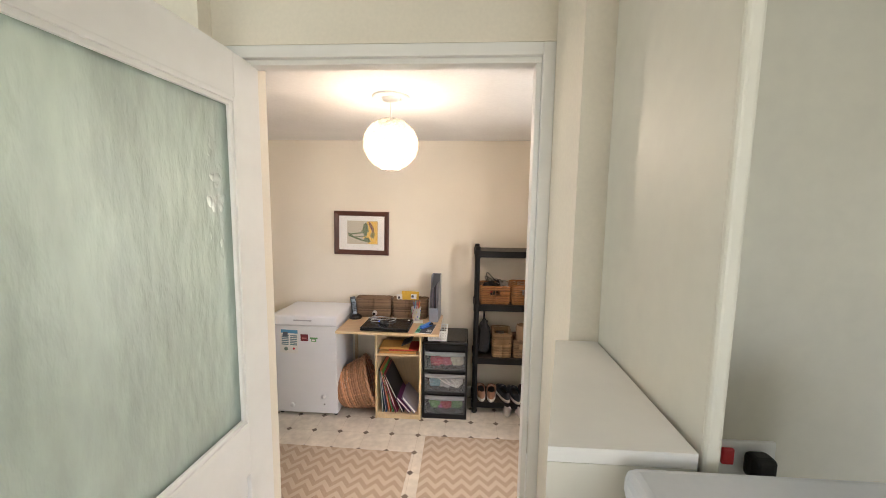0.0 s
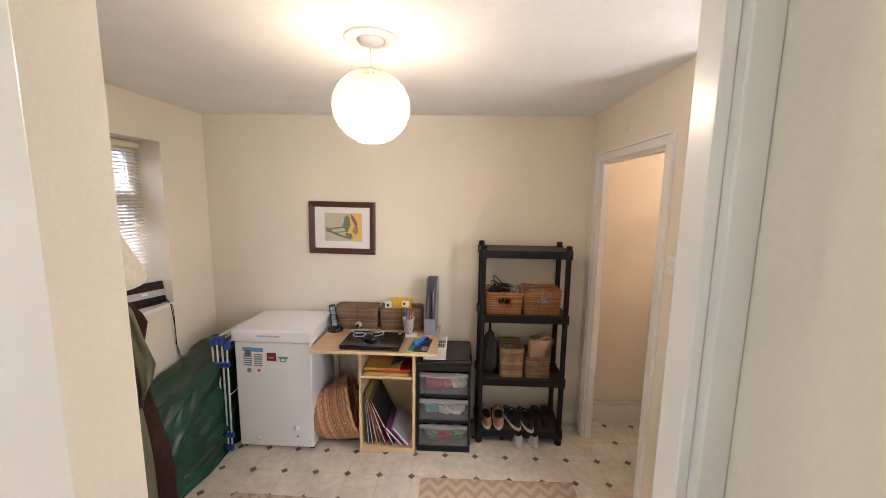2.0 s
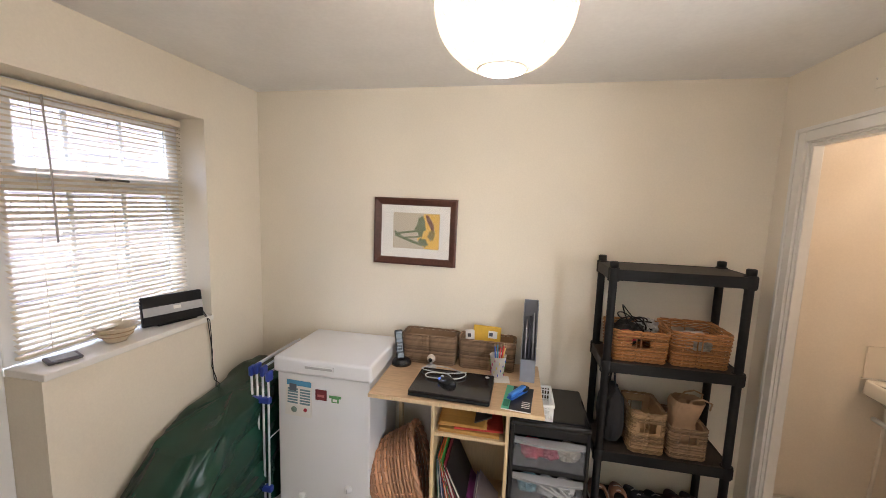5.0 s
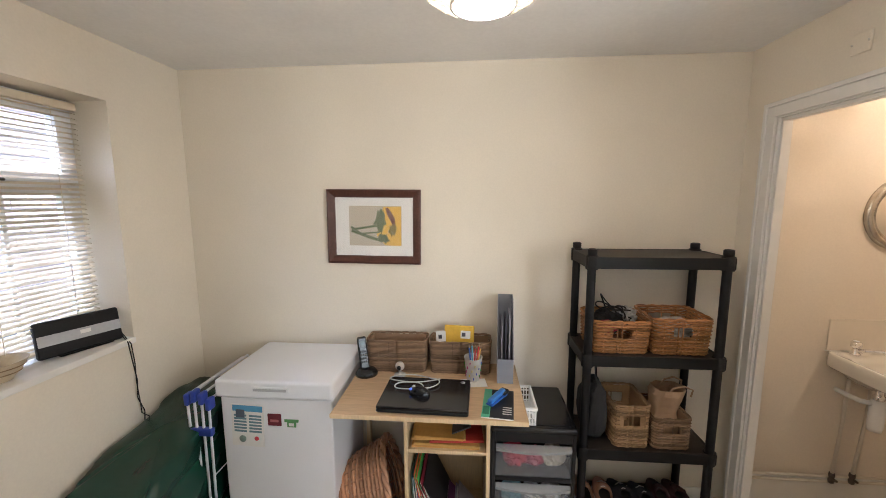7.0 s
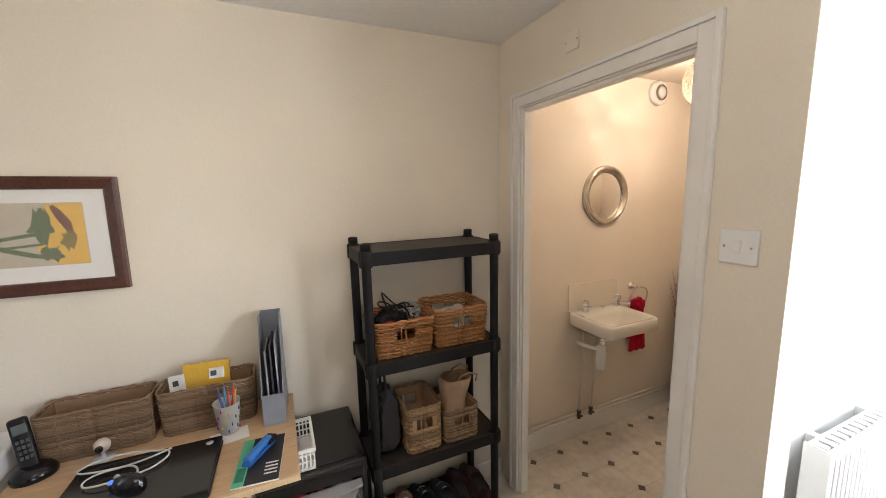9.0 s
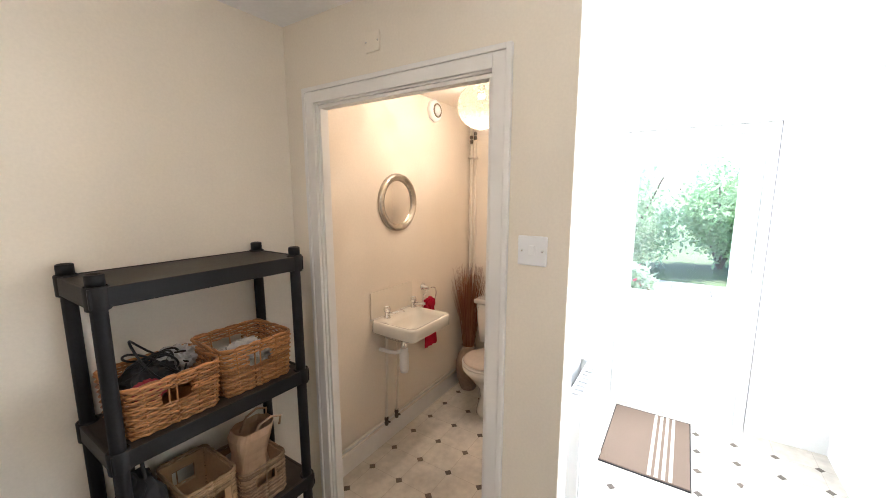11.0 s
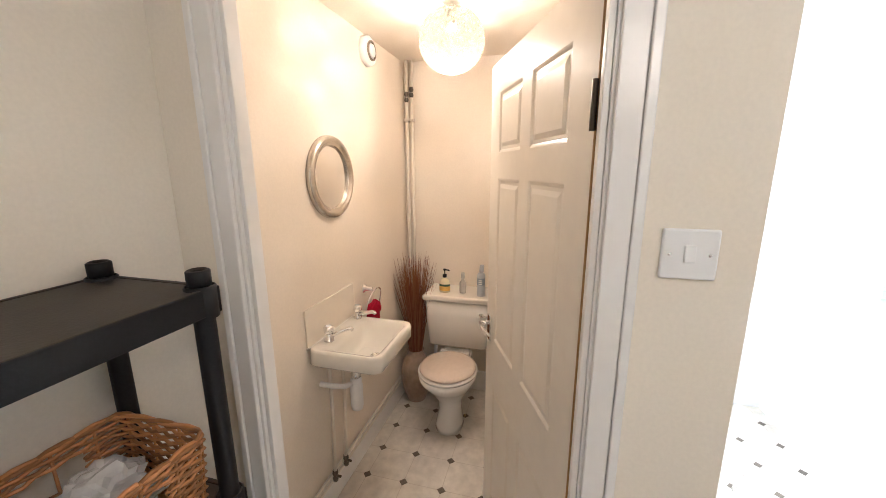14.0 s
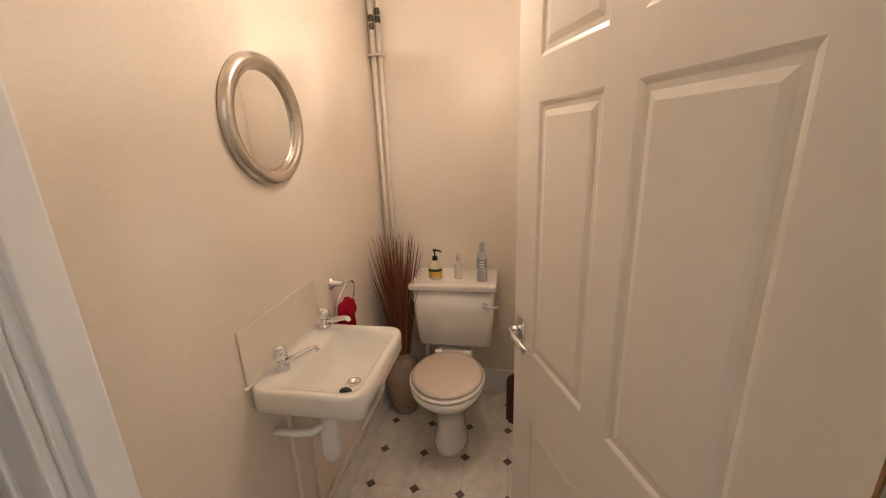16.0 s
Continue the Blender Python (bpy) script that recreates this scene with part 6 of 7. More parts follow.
def plaid_material():
    m = plain("plaid_flannel", (0.42, 0.24, 0.21), 0.9)
    nt = m.node_tree
    b = nt.nodes["Principled BSDF"]
    sep = nt.nodes.new("ShaderNodeSeparateXYZ")
    nt.links.new(nt.nodes["Texture Coordinate"].outputs["Object"], sep.inputs[0])
    last = b.inputs["Base Color"].links[0].from_socket
    for out, pitch, colour, share in ((sep.outputs[2], 0.09, (0.035, 0.045, 0.08), 0.4), (sep.outputs[0], 0.06, (0.035, 0.045, 0.08), 0.35), (sep.outputs[1], 0.06, (0.05, 0.06, 0.09), 0.35), (sep.outputs[2], 0.045, (0.55, 0.50, 0.45), 0.1)):
        f = maths(nt, "FRACT", maths(nt, "ADD", maths(nt, "DIVIDE", out, pitch), 30.0))
        mix = nt.nodes.new("ShaderNodeMixRGB")
        nt.links.new(maths(nt, "MULTIPLY", maths(nt, "LESS_THAN", f, share), 0.65), mix.inputs[0])
        nt.links.new(last, mix.inputs[1])
        mix.inputs[2].default_value = (*colour, 1)
        last = mix.outputs[0]
    nt.links.new(last, b.inputs["Base Color"])
    return m


OLIVE, BROWN_C = plain("olive_waxed_cotton", (0.12, 0.115, 0.065), 0.6), mat("dark_brown_fleece", (0.040, 0.022, 0.018), 0.95, grain=0.3, scale=140, bump=0.5, blot=0.2, spec=0.1)
PLAID = plaid_material()


def garment(name, m, w, d, length, material, label, sleeves=True, seed=0, flare=0.25, open_lining=None):
    """A coat hung by its neck: shoulders, body with folds, sleeves, collar."""
    ob = thing(name, label, "coat", m)
    bm = B()
    n, rows = 60, 40
    rings = []
    for i in range(rows + 1):
        q = i / rows
        z = -length * q
        sh = min(1.0, 0.25 + 2.6 * q) if q < 0.3 else 1.0
        ring = []
        for k in range(n):
            a = k * math.tau / n
            fold = 1 + (0.05 + 0.10 * q) * math.sin(a * 7 + seed + 2 * math.sin(q * 4 + seed)) + 0.16 * noise.noise(Vector((math.cos(a) * 2, math.sin(a) * 2 + seed, q * 5)))
            ring.append(bm.verts.new((w * sh * fold * (1 + flare * q) * math.cos(a), d + d * sh * fold * (0.8 + 0.5 * q) * math.sin(a), z)))
        rings.append(ring)
    for r0, r1 in zip(rings, rings[1:]):
        for k in range(n):
            bm.faces.new((r0[k], r0[(k + 1) % n], r1[(k + 1) % n], r1[k])).smooth = True
    part("body", bm, material, ob)
    if sleeves:
        for s in (-1, 1):
            pts = [(s * w * 0.75, d, -0.07), (s * w * 1.05, d * 1.2, -0.2), (s * w * 1.1, d * 1.5, -0.4), (s * w * 1.05, d * 1.6, -0.62)]
            pts2 = []
            for (a, b) in zip(pts, pts[1:]):
                pts2 += [tuple(Vector(a).lerp(Vector(b), t / 5)) for t in range(5)]
            part("sleeve", tube(B(), pts2 + [pts[-1]], [0.055 + 0.006 * math.sin(i * 1.7 + seed) for i in range(16)], 14), material, ob)
    part("collar", tube(B(), [(w * 0.45 * math.cos(a), d + d * 0.6 * math.sin(a), -0.03 + 0.02 * math.sin(a)) for a in [k * math.tau / 20 for k in range(21)]], 0.025, 8), material, ob)
    if open_lining:
        bm = B()
        prev = None
        for i in range(24):
            q = i / 23
            row = [bm.verts.new((w * (-0.35 + 0.15 * q) + (0.10 + 0.03 * q) * (j / 5 - 0.5) + 0.012 * math.sin(j + 4 * q), d * (1.95 + 0.75 * q) + 0.012 * math.sin(j * 1.6 + 5 * q), -0.05 - (length - 0.15) * q)) for j in range(6)]
            if prev:
                for j in range(5):
                    bm.faces.new((prev[j], prev[j + 1], row[j + 1], row[j])).smooth = True
            prev = row
        part("lining", bm, open_lining, ob, "plaid lining")
    return ob


def drape(zs, left, right, y0, thick, bulge=0.01, folds=0.004, seed=0.0, cols=14, rows=36):
    """A hanging piece of cloth between two edge curves, with soft folds and a thickness."""
    bm = B()
    shells = []
    for back in (0, 1):
        grid = []
        for i in range(rows + 1):
            z = zs[0] + (zs[-1] - zs[0]) * i / rows
            l, r = (float(np.interp(-z, [-q for q in zs], e)) for e in (left, right))
            line = []
            for j in range(cols + 1):
                q = j / cols
                y = y0 - bulge * math.sin(math.pi * q) + folds * math.sin(q * 9 + z * 22 + seed) + (thick if back else 0)
                y += 0.012 * noise.noise(Vector((q * 3, z * 9, seed)))
                line.append(bm.verts.new((l + (r - l) * q, y, z)))
            grid.append(line)
        shells.append(grid)
    f, k = shells
    for i in range(rows):
        for j in range(cols):
            bm.faces.new((f[i][j], f[i + 1][j], f[i + 1][j + 1], f[i][j + 1])).smooth = True
            bm.faces.new((k[i][j], k[i][j + 1], k[i + 1][j + 1], k[i + 1][j])).smooth = True
        bm.faces.new((f[i][0], k[i][0], k[i + 1][0], f[i + 1][0])).smooth = True
        bm.faces.new((f[i][cols], f[i + 1][cols], k[i + 1][cols], k[i][cols])).smooth = True
    for j in range(cols):
        bm.faces.new((f[0][j], f[0][j + 1], k[0][j + 1], k[0][j]))
        bm.faces.new((f[rows][j], k[rows][j], k[rows][j + 1], f[rows][j + 1]))
    return bm


COAT_AT = pose(-0.03, 3.83, 0, 0, 0, 52.3)
wc_ = thing("winter_coat", "open olive green waxed coat with plaid lining on a hook", "coat", COAT_AT)
part("body", drape((1.53, 1.42, 1.32, 1.15, 0.6, 0.42), (-0.12, -0.17, -0.18, -0.19, -0.2, -0.2), (-0.04, -0.02, 0.004, 0.018, 0.03, 0.03), 0.022, 0.05, 0.02, 0.006, 1.0, 20), OLIVE, wc_)
part("lapel", drape((1.535, 1.50, 1.44, 1.375, 1.335, 1.305), (-0.045, -0.032, -0.014, 0.0, 0.004, 0.004), (-0.015, 0.004, 0.016, 0.033, 0.024, 0.008), -0.004, 0.006, 0.006, 0.002, 2.0, 10), OLIVE, wc_, "folded-back olive front edge")
part("lining", drape((1.535, 1.47, 1.40, 1.34, 1.285), (-0.13, -0.13, -0.12, -0.09, -0.06), (-0.044, -0.022, -0.005, 0.002, 0.002), 0.004, 0.005, 0.006, 0.003, 3.0), PLAID, wc_, "pink, cream and navy plaid lining")
part("lining_edge", tube(B(), [(-0.044, -0.003, 1.537), (-0.032, -0.004, 1.50), (-0.020, -0.005, 1.46), (-0.008, -0.005, 1.415), (0.0, -0.004, 1.37), (0.004, -0.002, 1.32), (0.002, 0.002, 1.285)], 0.005, 8), DARKCLOTH, wc_, "dark binding")
part("sleeve", drape((1.50, 1.40, 1.25, 1.05, 0.9), (-0.20, -0.22, -0.23, -0.235, -0.235), (-0.135, -0.125, -0.125, -0.13, -0.135), -0.005, 0.05, 0.03, 0.004, 5.0), OLIVE, wc_)
part("hanging_loop", tube(B(), [(-0.09, 0.03, 1.52), (-0.085, 0.045, 1.575), (-0.08, 0.03, 1.52)], 0.003, 6), DARKCLOTH, wc_)
bc = thing("brown_coat", "long dark brown fleece coat hanging beside the doorway", "coat", COAT_AT)
part("body", drape((1.503, 1.49, 1.473, 1.445, 1.415, 1.365, 1.28, 1.14, 0.7, 0.35), (-0.05, -0.08, -0.09, -0.10, -0.10, -0.10, -0.10, -0.10, -0.10, -0.10), (0.0, 0.018, 0.033, 0.043, 0.036, 0.026, 0.034, 0.062, 0.085, 0.09), 0.078, 0.035, 0.012, 0.003, 4.0, 20, 60), BROWN_C, bc)
part("collar", drape((1.507, 1.50, 1.485), (-0.055, -0.06, -0.065), (-0.012, -0.004, 0.004), 0.07, 0.03, 0.006, 0.002, 6.0), BROWN_C, bc)
garment("fleece_jacket", pose(-0.42, 3.70, 1.52), 0.14, 0.085, 0.9, BROWN_C, "dark brown fleece jacket hanging on a hook", True, 2.2)
KNIT = mat("cream_knit", (0.66, 0.60, 0.48), 0.95, grain=0.15, scale=90, bump=0.8, blot=0.08, spec=0.1)
ht = thing("woolly_hat", "cream knitted hat with brown fur trim on a hook", "hat", pose(-0.052, 3.775, 1.556))
bm = lathe(B(), [(0.079, 0.0), (0.085, 0.010), (0.080, 0.035), (0.064, 0.08), (0.046, 0.12), (0.028, 0.15), (0.012, 0.17), (0, 0.175)], 56)
for v in bm.verts:
    a = math.atan2(v.co.y, v.co.x)
    v.co += Vector((math.cos(a), math.sin(a), 0)) * (0.002 * math.sin(a * 28) + 0.008 * noise.noise(v.co * 14))
part("crown", bm, KNIT, ht)
bm = B()
for k in range(700):
    a, zz = random.uniform(3.6, 5.0), random.uniform(0.0, 0.07)
    r0 = 0.083 - 0.3 * max(0, zz - 0.04)
    p = Vector((r0 * math.cos(a), r0 * math.sin(a), zz))
    d = Vector((math.cos(a) + random.uniform(-0.4, 0.4), math.sin(a) + random.uniform(-0.4, 0.4), random.uniform(-0.5, 0.5))) * 0.022
    s = Vector((-math.sin(a), math.cos(a), 0)) * 0.0015
    bm.faces.new([bm.verts.new(q) for q in (p - s, p + s, p + d)])
part("fur_trim", bm, plain("brown_fur", (0.20, 0.13, 0.07), 0.95), ht, "brown fur trim")

# ---- switches and rugs ----


def rocker_switch(m):
    ob = thing("light_switch", "white plastic light switch on the wall", "light switch", m)
    part("plate", box(B(), -0.010, 0, -0.044, 0.044, -0.044, 0.044, 0.004, 3), WHITE_PLASTIC, ob)
    part("rocker", box(B(), -0.015, -0.010, -0.009, 0.009, -0.015, 0.015, 0.002), WHITE_PLASTIC, ob, m=pose(0, 0, 0, 0, 6, 0))
    for y in (-0.031, 0.031):
        part("screw", lathe(B(), [(0, 0), (0.0035, 0), (0.003, 0.0015), (0, 0.0015)], 10), CHROME, ob, m=pose(-0.010, y, 0, 0, -90, 0))


rocker_switch(pose(XR, 4.767, 1.453))
bx = thing("junction_box", "small white junction box above the toilet doorway", "junction box", pose(XR, 5.378, 2.15))
part("box", box(B(), -0.009, 0, -0.034, 0.034, -0.034, 0.034, 0.004, 3), WALL, bx)
for y in (-0.028, 0.028):
    part("screw", lathe(B(), [(0, 0), (0.0035, 0), (0.003, 0.0015), (0, 0.0015)], 10), CHROME, bx, m=pose(-0.009, y, 0, 0, -90, 0))


def rug(m, w, d, label):
    ob = thing("rug", label, "rug", m, "rugs on the vinyl floor")
    bm = B()
    nx, ny = 30, 22
    g = [[bm.verts.new((w * i / nx, d * j / ny, 0.008 + 0.0015 * noise.noise(Vector((i * 0.4, j * 0.4, w))))) for i in range(nx + 1)] for j in range(ny + 1)]
    for j in range(ny):
        for i in range(nx):
            bm.faces.new((g[j][i], g[j][i + 1], g[j + 1][i + 1], g[j + 1][i])).smooth = True
    part("woven_top", bm, RUG, ob, "chevron-patterned pile")
    part("backing", box(B(), 0.001, w - 0.001, 0.001, d - 0.001, 0.0012, 0.0055), plain("rug_backing", (0.34, 0.29, 0.23), 0.95), ob)


rug(pose(-0.66, 4.30, 0, 0, 0, -1.2), 1.0, 0.74, "beige chevron rug lying on the vinyl floor")
rug(pose(0.44, 4.45, 0, 0, 0, 0.8), 0.93, 0.77, "beige chevron rug lying before the shelf rack")

# ---- toilet: things ----
WH = mat("white_ceramic", (0.80, 0.77, 0.70), 0.08, grain=0.01, scale=20, coat=0.5)


def ellipse_ring(bm, cx, cy, ax, ay, z, n=40, front=1.0):
    """A ring, longer towards -x by the factor front."""
    vs = []
    for k in range(n):
        t = k * math.tau / n
        c = math.cos(t)
        vs.append(bm.verts.new((cx + ax * c * (front if c < 0 else 1.0), cy + ay * math.sin(t), z)))
    return vs


def skin_rings(bm, rings, cap0=False, cap1=False):
    for a, b in zip(rings, rings[1:]):
        n = len(a)
        for k in range(n):
            bm.faces.new((a[k], a[(k + 1) % n], b[(k + 1) % n], b[k])).smooth = True
    if cap0:
        bm.faces.new(rings[0][::-1])
    if cap1:
        bm.faces.new(rings[-1])
    return bm


wcx, wcy = 2.86, 5.525
to = thing("toilet", "cream close-coupled toilet with the lid closed", "toilet", pose(wcx, wcy, 0))
bm = B()
rs = [ellipse_ring(bm, *r) for r in ((0.05, 0, 0.125, 0.088, 0.0), (0.05, 0, 0.122, 0.085, 0.03), (0.07, 0, 0.095, 0.07, 0.12), (0.06, 0, 0.11, 0.085, 0.20), (0.03, 0, 0.165, 0.145, 0.30), (0.0, 0, 0.20, 0.172, 0.365), (0.0, 0, 0.205, 0.176, 0.39), (0.0, 0, 0.19, 0.165, 0.395))]
skin_rings(bm, rs, True, True)
part("pan", bm, WH, to, "cream ceramic pan")
part("pan_back", box(B(), 0.13, 0.30, -0.10, 0.10, 0.26, 0.405, 0.02, 3), WH, to)
bm = B()
rs = [ellipse_ring(bm, 0.0, 0, 0.195, 0.176, 0.398), ellipse_ring(bm, 0.0, 0, 0.20, 0.18, 0.408), ellipse_ring(bm, 0.0, 0, 0.197, 0.178, 0.414)]
skin_rings(bm, rs, True, True)
part("seat", bm, WH, to)
bm = B()
rs = [ellipse_ring(bm, 0.0, 0, 0.178, 0.162, 0.4155), ellipse_ring(bm, 0.0, 0, 0.186, 0.170, 0.421), ellipse_ring(bm, 0.0, 0, 0.184, 0.168, 0.430), ellipse_ring(bm, 0.0, 0, 0.165, 0.150, 0.437), ellipse_ring(bm, 0.0, 0, 0.08, 0.07, 0.441)]
skin_rings(bm, rs, True, True)
part("lid", bm, mat("beige_seat_lid", (0.66, 0.56, 0.47), 0.25, grain=0.04, scale=40), to, "beige closed lid")
for y in (-0.075, 0.075):
    part("seat_hinge", box(B(), 0.17, 0.205, y - 0.022, y + 0.022, 0.405, 0.432, 0.006), WH, to)
CIS = to
bm = B()
rs = []
for z, x0, x1, hy in ((0.435, 0.235, 0.44, 0.185), (0.445, 0.225, 0.455, 0.195), (0.60, 0.215, 0.462, 0.207), (0.755, 0.21, 0.465, 0.214)):
    ring = []
    for (cx, cy, a0) in ((x1 - 0.03, hy - 0.03, 0), (x0 + 0.03, hy - 0.03, 90), (x0 + 0.03, -hy + 0.03, 180), (x1 - 0.03, -hy + 0.03, 270)):
        for a in (0, 30, 60, 90):
            t = radians(a0 + a)
            ring.append(bm.verts.new((cx + 0.03 * math.cos(t), cy + 0.03 * math.sin(t), z)))
    rs.append(ring)
skin_rings(bm, rs, True, True)
part("cistern", bm, WH, to, "cream ceramic cistern")
part("cistern_lid", box(B(), 0.195, 0.466, -0.225, 0.225, 0.756, 0.796, 0.014, 4), WH, to, "cream cistern lid")
fl = part("flush_lever", lathe(B(), [(0, 0), (0.016, 0), (0.016, 0.008), (0.01, 0.014), (0, 0.014)], 18), CHROME, to, "chrome flush lever", m=pose(0.207, -0.165, 0.685, 0, -90, 0))
part("lever_arm", tube(B(), [(0, 0, 0.012), (0, -0.03, 0.018), (0.004, -0.07, 0.018)], [0.007, 0.006, 0.005], 8), CHROME, fl)
part("flush_pipe", tube(B(), [(0.30, 0.16, 0.44), (0.31, 0.17, 0.25), (0.32, 0.19, 0.12), (0.43, 0.22, 0.10)], 0.011, 8), WHITE_PLASTIC, to, "white supply pipe")
part("soil_pipe", tube(B(), [(0.2, 0, 0.16), (0.33, 0, 0.17), (0.46, 0, 0.17)], 0.05, 16), WHITE_PLASTIC, to)
for y in (-0.07, 0.07):
    part("floor_screw", lathe(B(), [(0, 0.03), (0.008, 0.03), (0.006, 0.038), (0, 0.04)], 10, 0.10, y * 1.25), BRASS, to)

# bottles on the cistern
ZC = 0.797
sp = thing("soap_dispenser", "soap pump bottle with amber label and black pump", "soap bottle", pose(3.15, 5.62, ZC))
part("bottle", lathe(B(), [(0, 0), (0.028, 0), (0.031, 0.006), (0.031, 0.06), (0.022, 0.085), (0.011, 0.094), (0.011, 0.10), (0, 0.10)], 24, 0, 0, 0.8, 1.15), mat("clear_cream_soap", (0.70, 0.62, 0.42), 0.12, grain=0.02), sp)
part("label", lathe(B(), [(0.0318, 0.012), (0.0318, 0.042)], 24, 0, 0, 0.8, 1.15), plain("amber_label", (0.68, 0.40, 0.08), 0.4), sp, "amber label")
part("label_band", lathe(B(), [(0.0320, 0.042), (0.0320, 0.056)], 24, 0, 0, 0.8, 1.15), plain("dark_green_band", (0.03, 0.08, 0.04), 0.4), sp, "dark green band")
pm = part("pump", lathe(B(), [(0, 0.10), (0.014, 0.10), (0.014, 0.118), (0.004, 0.122), (0.004, 0.145), (0.010, 0.147), (0.010, 0.156), (0, 0.156)], 16), BLACK_PLASTIC, sp, "black pump")
part("nozzle", tube(B(), [(0, 0, 0.151), (-0.01, -0.028, 0.152), (-0.012, -0.036, 0.147)], 0.0045, 8), BLACK_PLASTIC, pm)
cs = thing("glass_bottle", "small clear glass bottle on the cistern", "bottle", pose(3.16, 5.50, ZC))
part("bottle", lathe(B(), [(0, 0), (0.02, 0), (0.022, 0.004), (0.022, 0.07), (0.010, 0.085), (0.010, 0.10), (0, 0.10)], 20), mat("pale_glass", (0.75, 0.72, 0.66), 0.08, alpha=0.45), cs)
part("cap", lathe(B(), [(0, 0.10), (0.012, 0.10), (0.012, 0.135), (0, 0.137)], 16), mat("clear_cap", (0.8, 0.78, 0.74), 0.1, alpha=0.6), cs)
af = thing("spray_can", "silver-grey air freshener can with a trigger cap", "air freshener", pose(3.13, 5.375, ZC))
part("can", lathe(B(), [(0, 0), (0.025, 0), (0.026, 0.005), (0.026, 0.135), (0.02, 0.15), (0, 0.152)], 24), mat("silver_can", (0.52, 0.55, 0.58), 0.3, metal=0.4, grain=0.05), af)
part("label", lathe(B(), [(0.0264, 0.075), (0.0264, 0.12)], 24), plain("grey_print", (0.30, 0.36, 0.42), 0.4), af, "printed label")
for k in range(3):
    part("text_bar", box(B(), -0.0275, -0.026, -0.011, 0.011, 0.08 + k * 0.012, 0.086 + k * 0.012), PAPER, af)
part("trigger_cap", box(B(), -0.024, 0.014, -0.013, 0.013, 0.15, 0.20, 0.008, 3), plain("grey_cap", (0.45, 0.47, 0.5), 0.35), af, "grey trigger cap", m=pose(0, 0, 0, 0, 8, 0))

# basin
bs = thing("wash_basin", "small cream ceramic wall-hung wash basin", "basin", pose(2.096, 5.608, 0.715))
BW, BD, BH = 0.402, 0.336, 0.142


def rr(bm, x0, x1, y0, y1, z, r, zfun=None):
    ring = []
    for (cx, cy, a0) in ((x1 - r, y1 - r, 0), (x0 + r, y1 - r, 90), (x0 + r, y0 + r, 180), (x1 - r, y0 + r, 270)):
        for a in (0, 22.5, 45, 67.5, 90):
            t = radians(a0 + a)
            x, y = cx + r * math.cos(t), cy + r * math.sin(t)
            ring.append(bm.verts.new((x, y, z + (zfun(x, y) if zfun else 0))))
    return ring


bm = B()
rs = [rr(bm, 0.11, BW - 0.13, 0.18, BD, 0.0, 0.03), rr(bm, 0.07, BW - 0.09, 0.10, BD, 0.035, 0.04), rr(bm, 0.018, BW - 0.024, 0.022, BD, 0.06, 0.034), rr(bm, 0.002, BW - 0.002, 0.003, BD, 0.074, 0.034), rr(bm, 0, BW, 0, BD, BH - 0.012, 0.045), rr(bm, 0.003, BW - 0.003, 0.003, BD, BH - 0.002, 0.045), rr(bm, 0.010, BW - 0.010, 0.010, BD - 0.004, BH, 0.042), rr(bm, 0.03, BW - 0.03, 0.028, BD - 0.088, BH - 0.005, 0.04), rr(bm, 0.04, BW - 0.04, 0.038, BD - 0.096, BH - 0.03, 0.045), rr(bm, 0.065, BW - 0.065, 0.058, BD - 0.105, BH - 0.085, 0.05), rr(bm, 0.13, BW - 0.13, 0.09, BD - 0.125, BH - 0.10, 0.025)]
skin_rings(bm, rs, True, True)
part("bowl", bm, WH, bs)
part("waste", lathe(B(), [(0.0, 0.0), (0.021, 0.0), (0.023, 0.004), (0.014, 0.005), (0.012, 0.001), (0, 0.001)], 22, 0.20, 0.115), CHROME, bs, "chrome waste", m=pose(0, 0, BH - 0.0985))
part("plug", lathe(B(), [(0, 0), (0.017, 0.0), (0.019, 0.010), (0.0, 0.012)], 18), BLACK_PLASTIC, bs, "dark plug", m=pose(0.135, 0.115, BH - 0.092, 12, 0, 0))
part("overflow", lathe(B(), [(0, 0), (0.007, 0), (0.007, 0.002), (0, 0.002)], 12), DARK_METAL, bs, m=pose(0.20, BD - 0.094, BH - 0.035, 78, 0, 0))
part("upstand", box(B(), 0.0, BW, BD - 0.012, BD, BH, BH + 0.004, 0.001), WH, bs)


def pillar_tap(x, y, z, turn):
    ob = thing("basin_tap", "chrome pillar tap on the basin", "tap", pose(x, y, z, 0, 0, turn), "basin taps")
    part("body", lathe(B(), [(0, 0), (0.021, 0), (0.021, 0.006), (0.014, 0.012), (0.0135, 0.03), (0.011, 0.034), (0, 0.034)], 20), CHROME, ob)
    part("spout", tube(B(), [(0, 0, 0.018), (0.0, -0.04, 0.032), (0.0, -0.085, 0.044), (0.0, -0.098, 0.043), (0.0, -0.102, 0.034)], [0.011, 0.0095, 0.009, 0.009, 0.008], 12), CHROME, ob)
    hd = part("handwheel", lathe(B(), [(0, 0.034), (0.012, 0.034), (0.021, 0.042), (0.022, 0.064), (0.018, 0.069), (0, 0.070)], 12), CHROME, ob, "fluted chrome handwheel")
    part("cap", lathe(B(), [(0, 0.070), (0.012, 0.070), (0.010, 0.072), (0, 0.0725)], 16), WHITE_PLASTIC, hd)


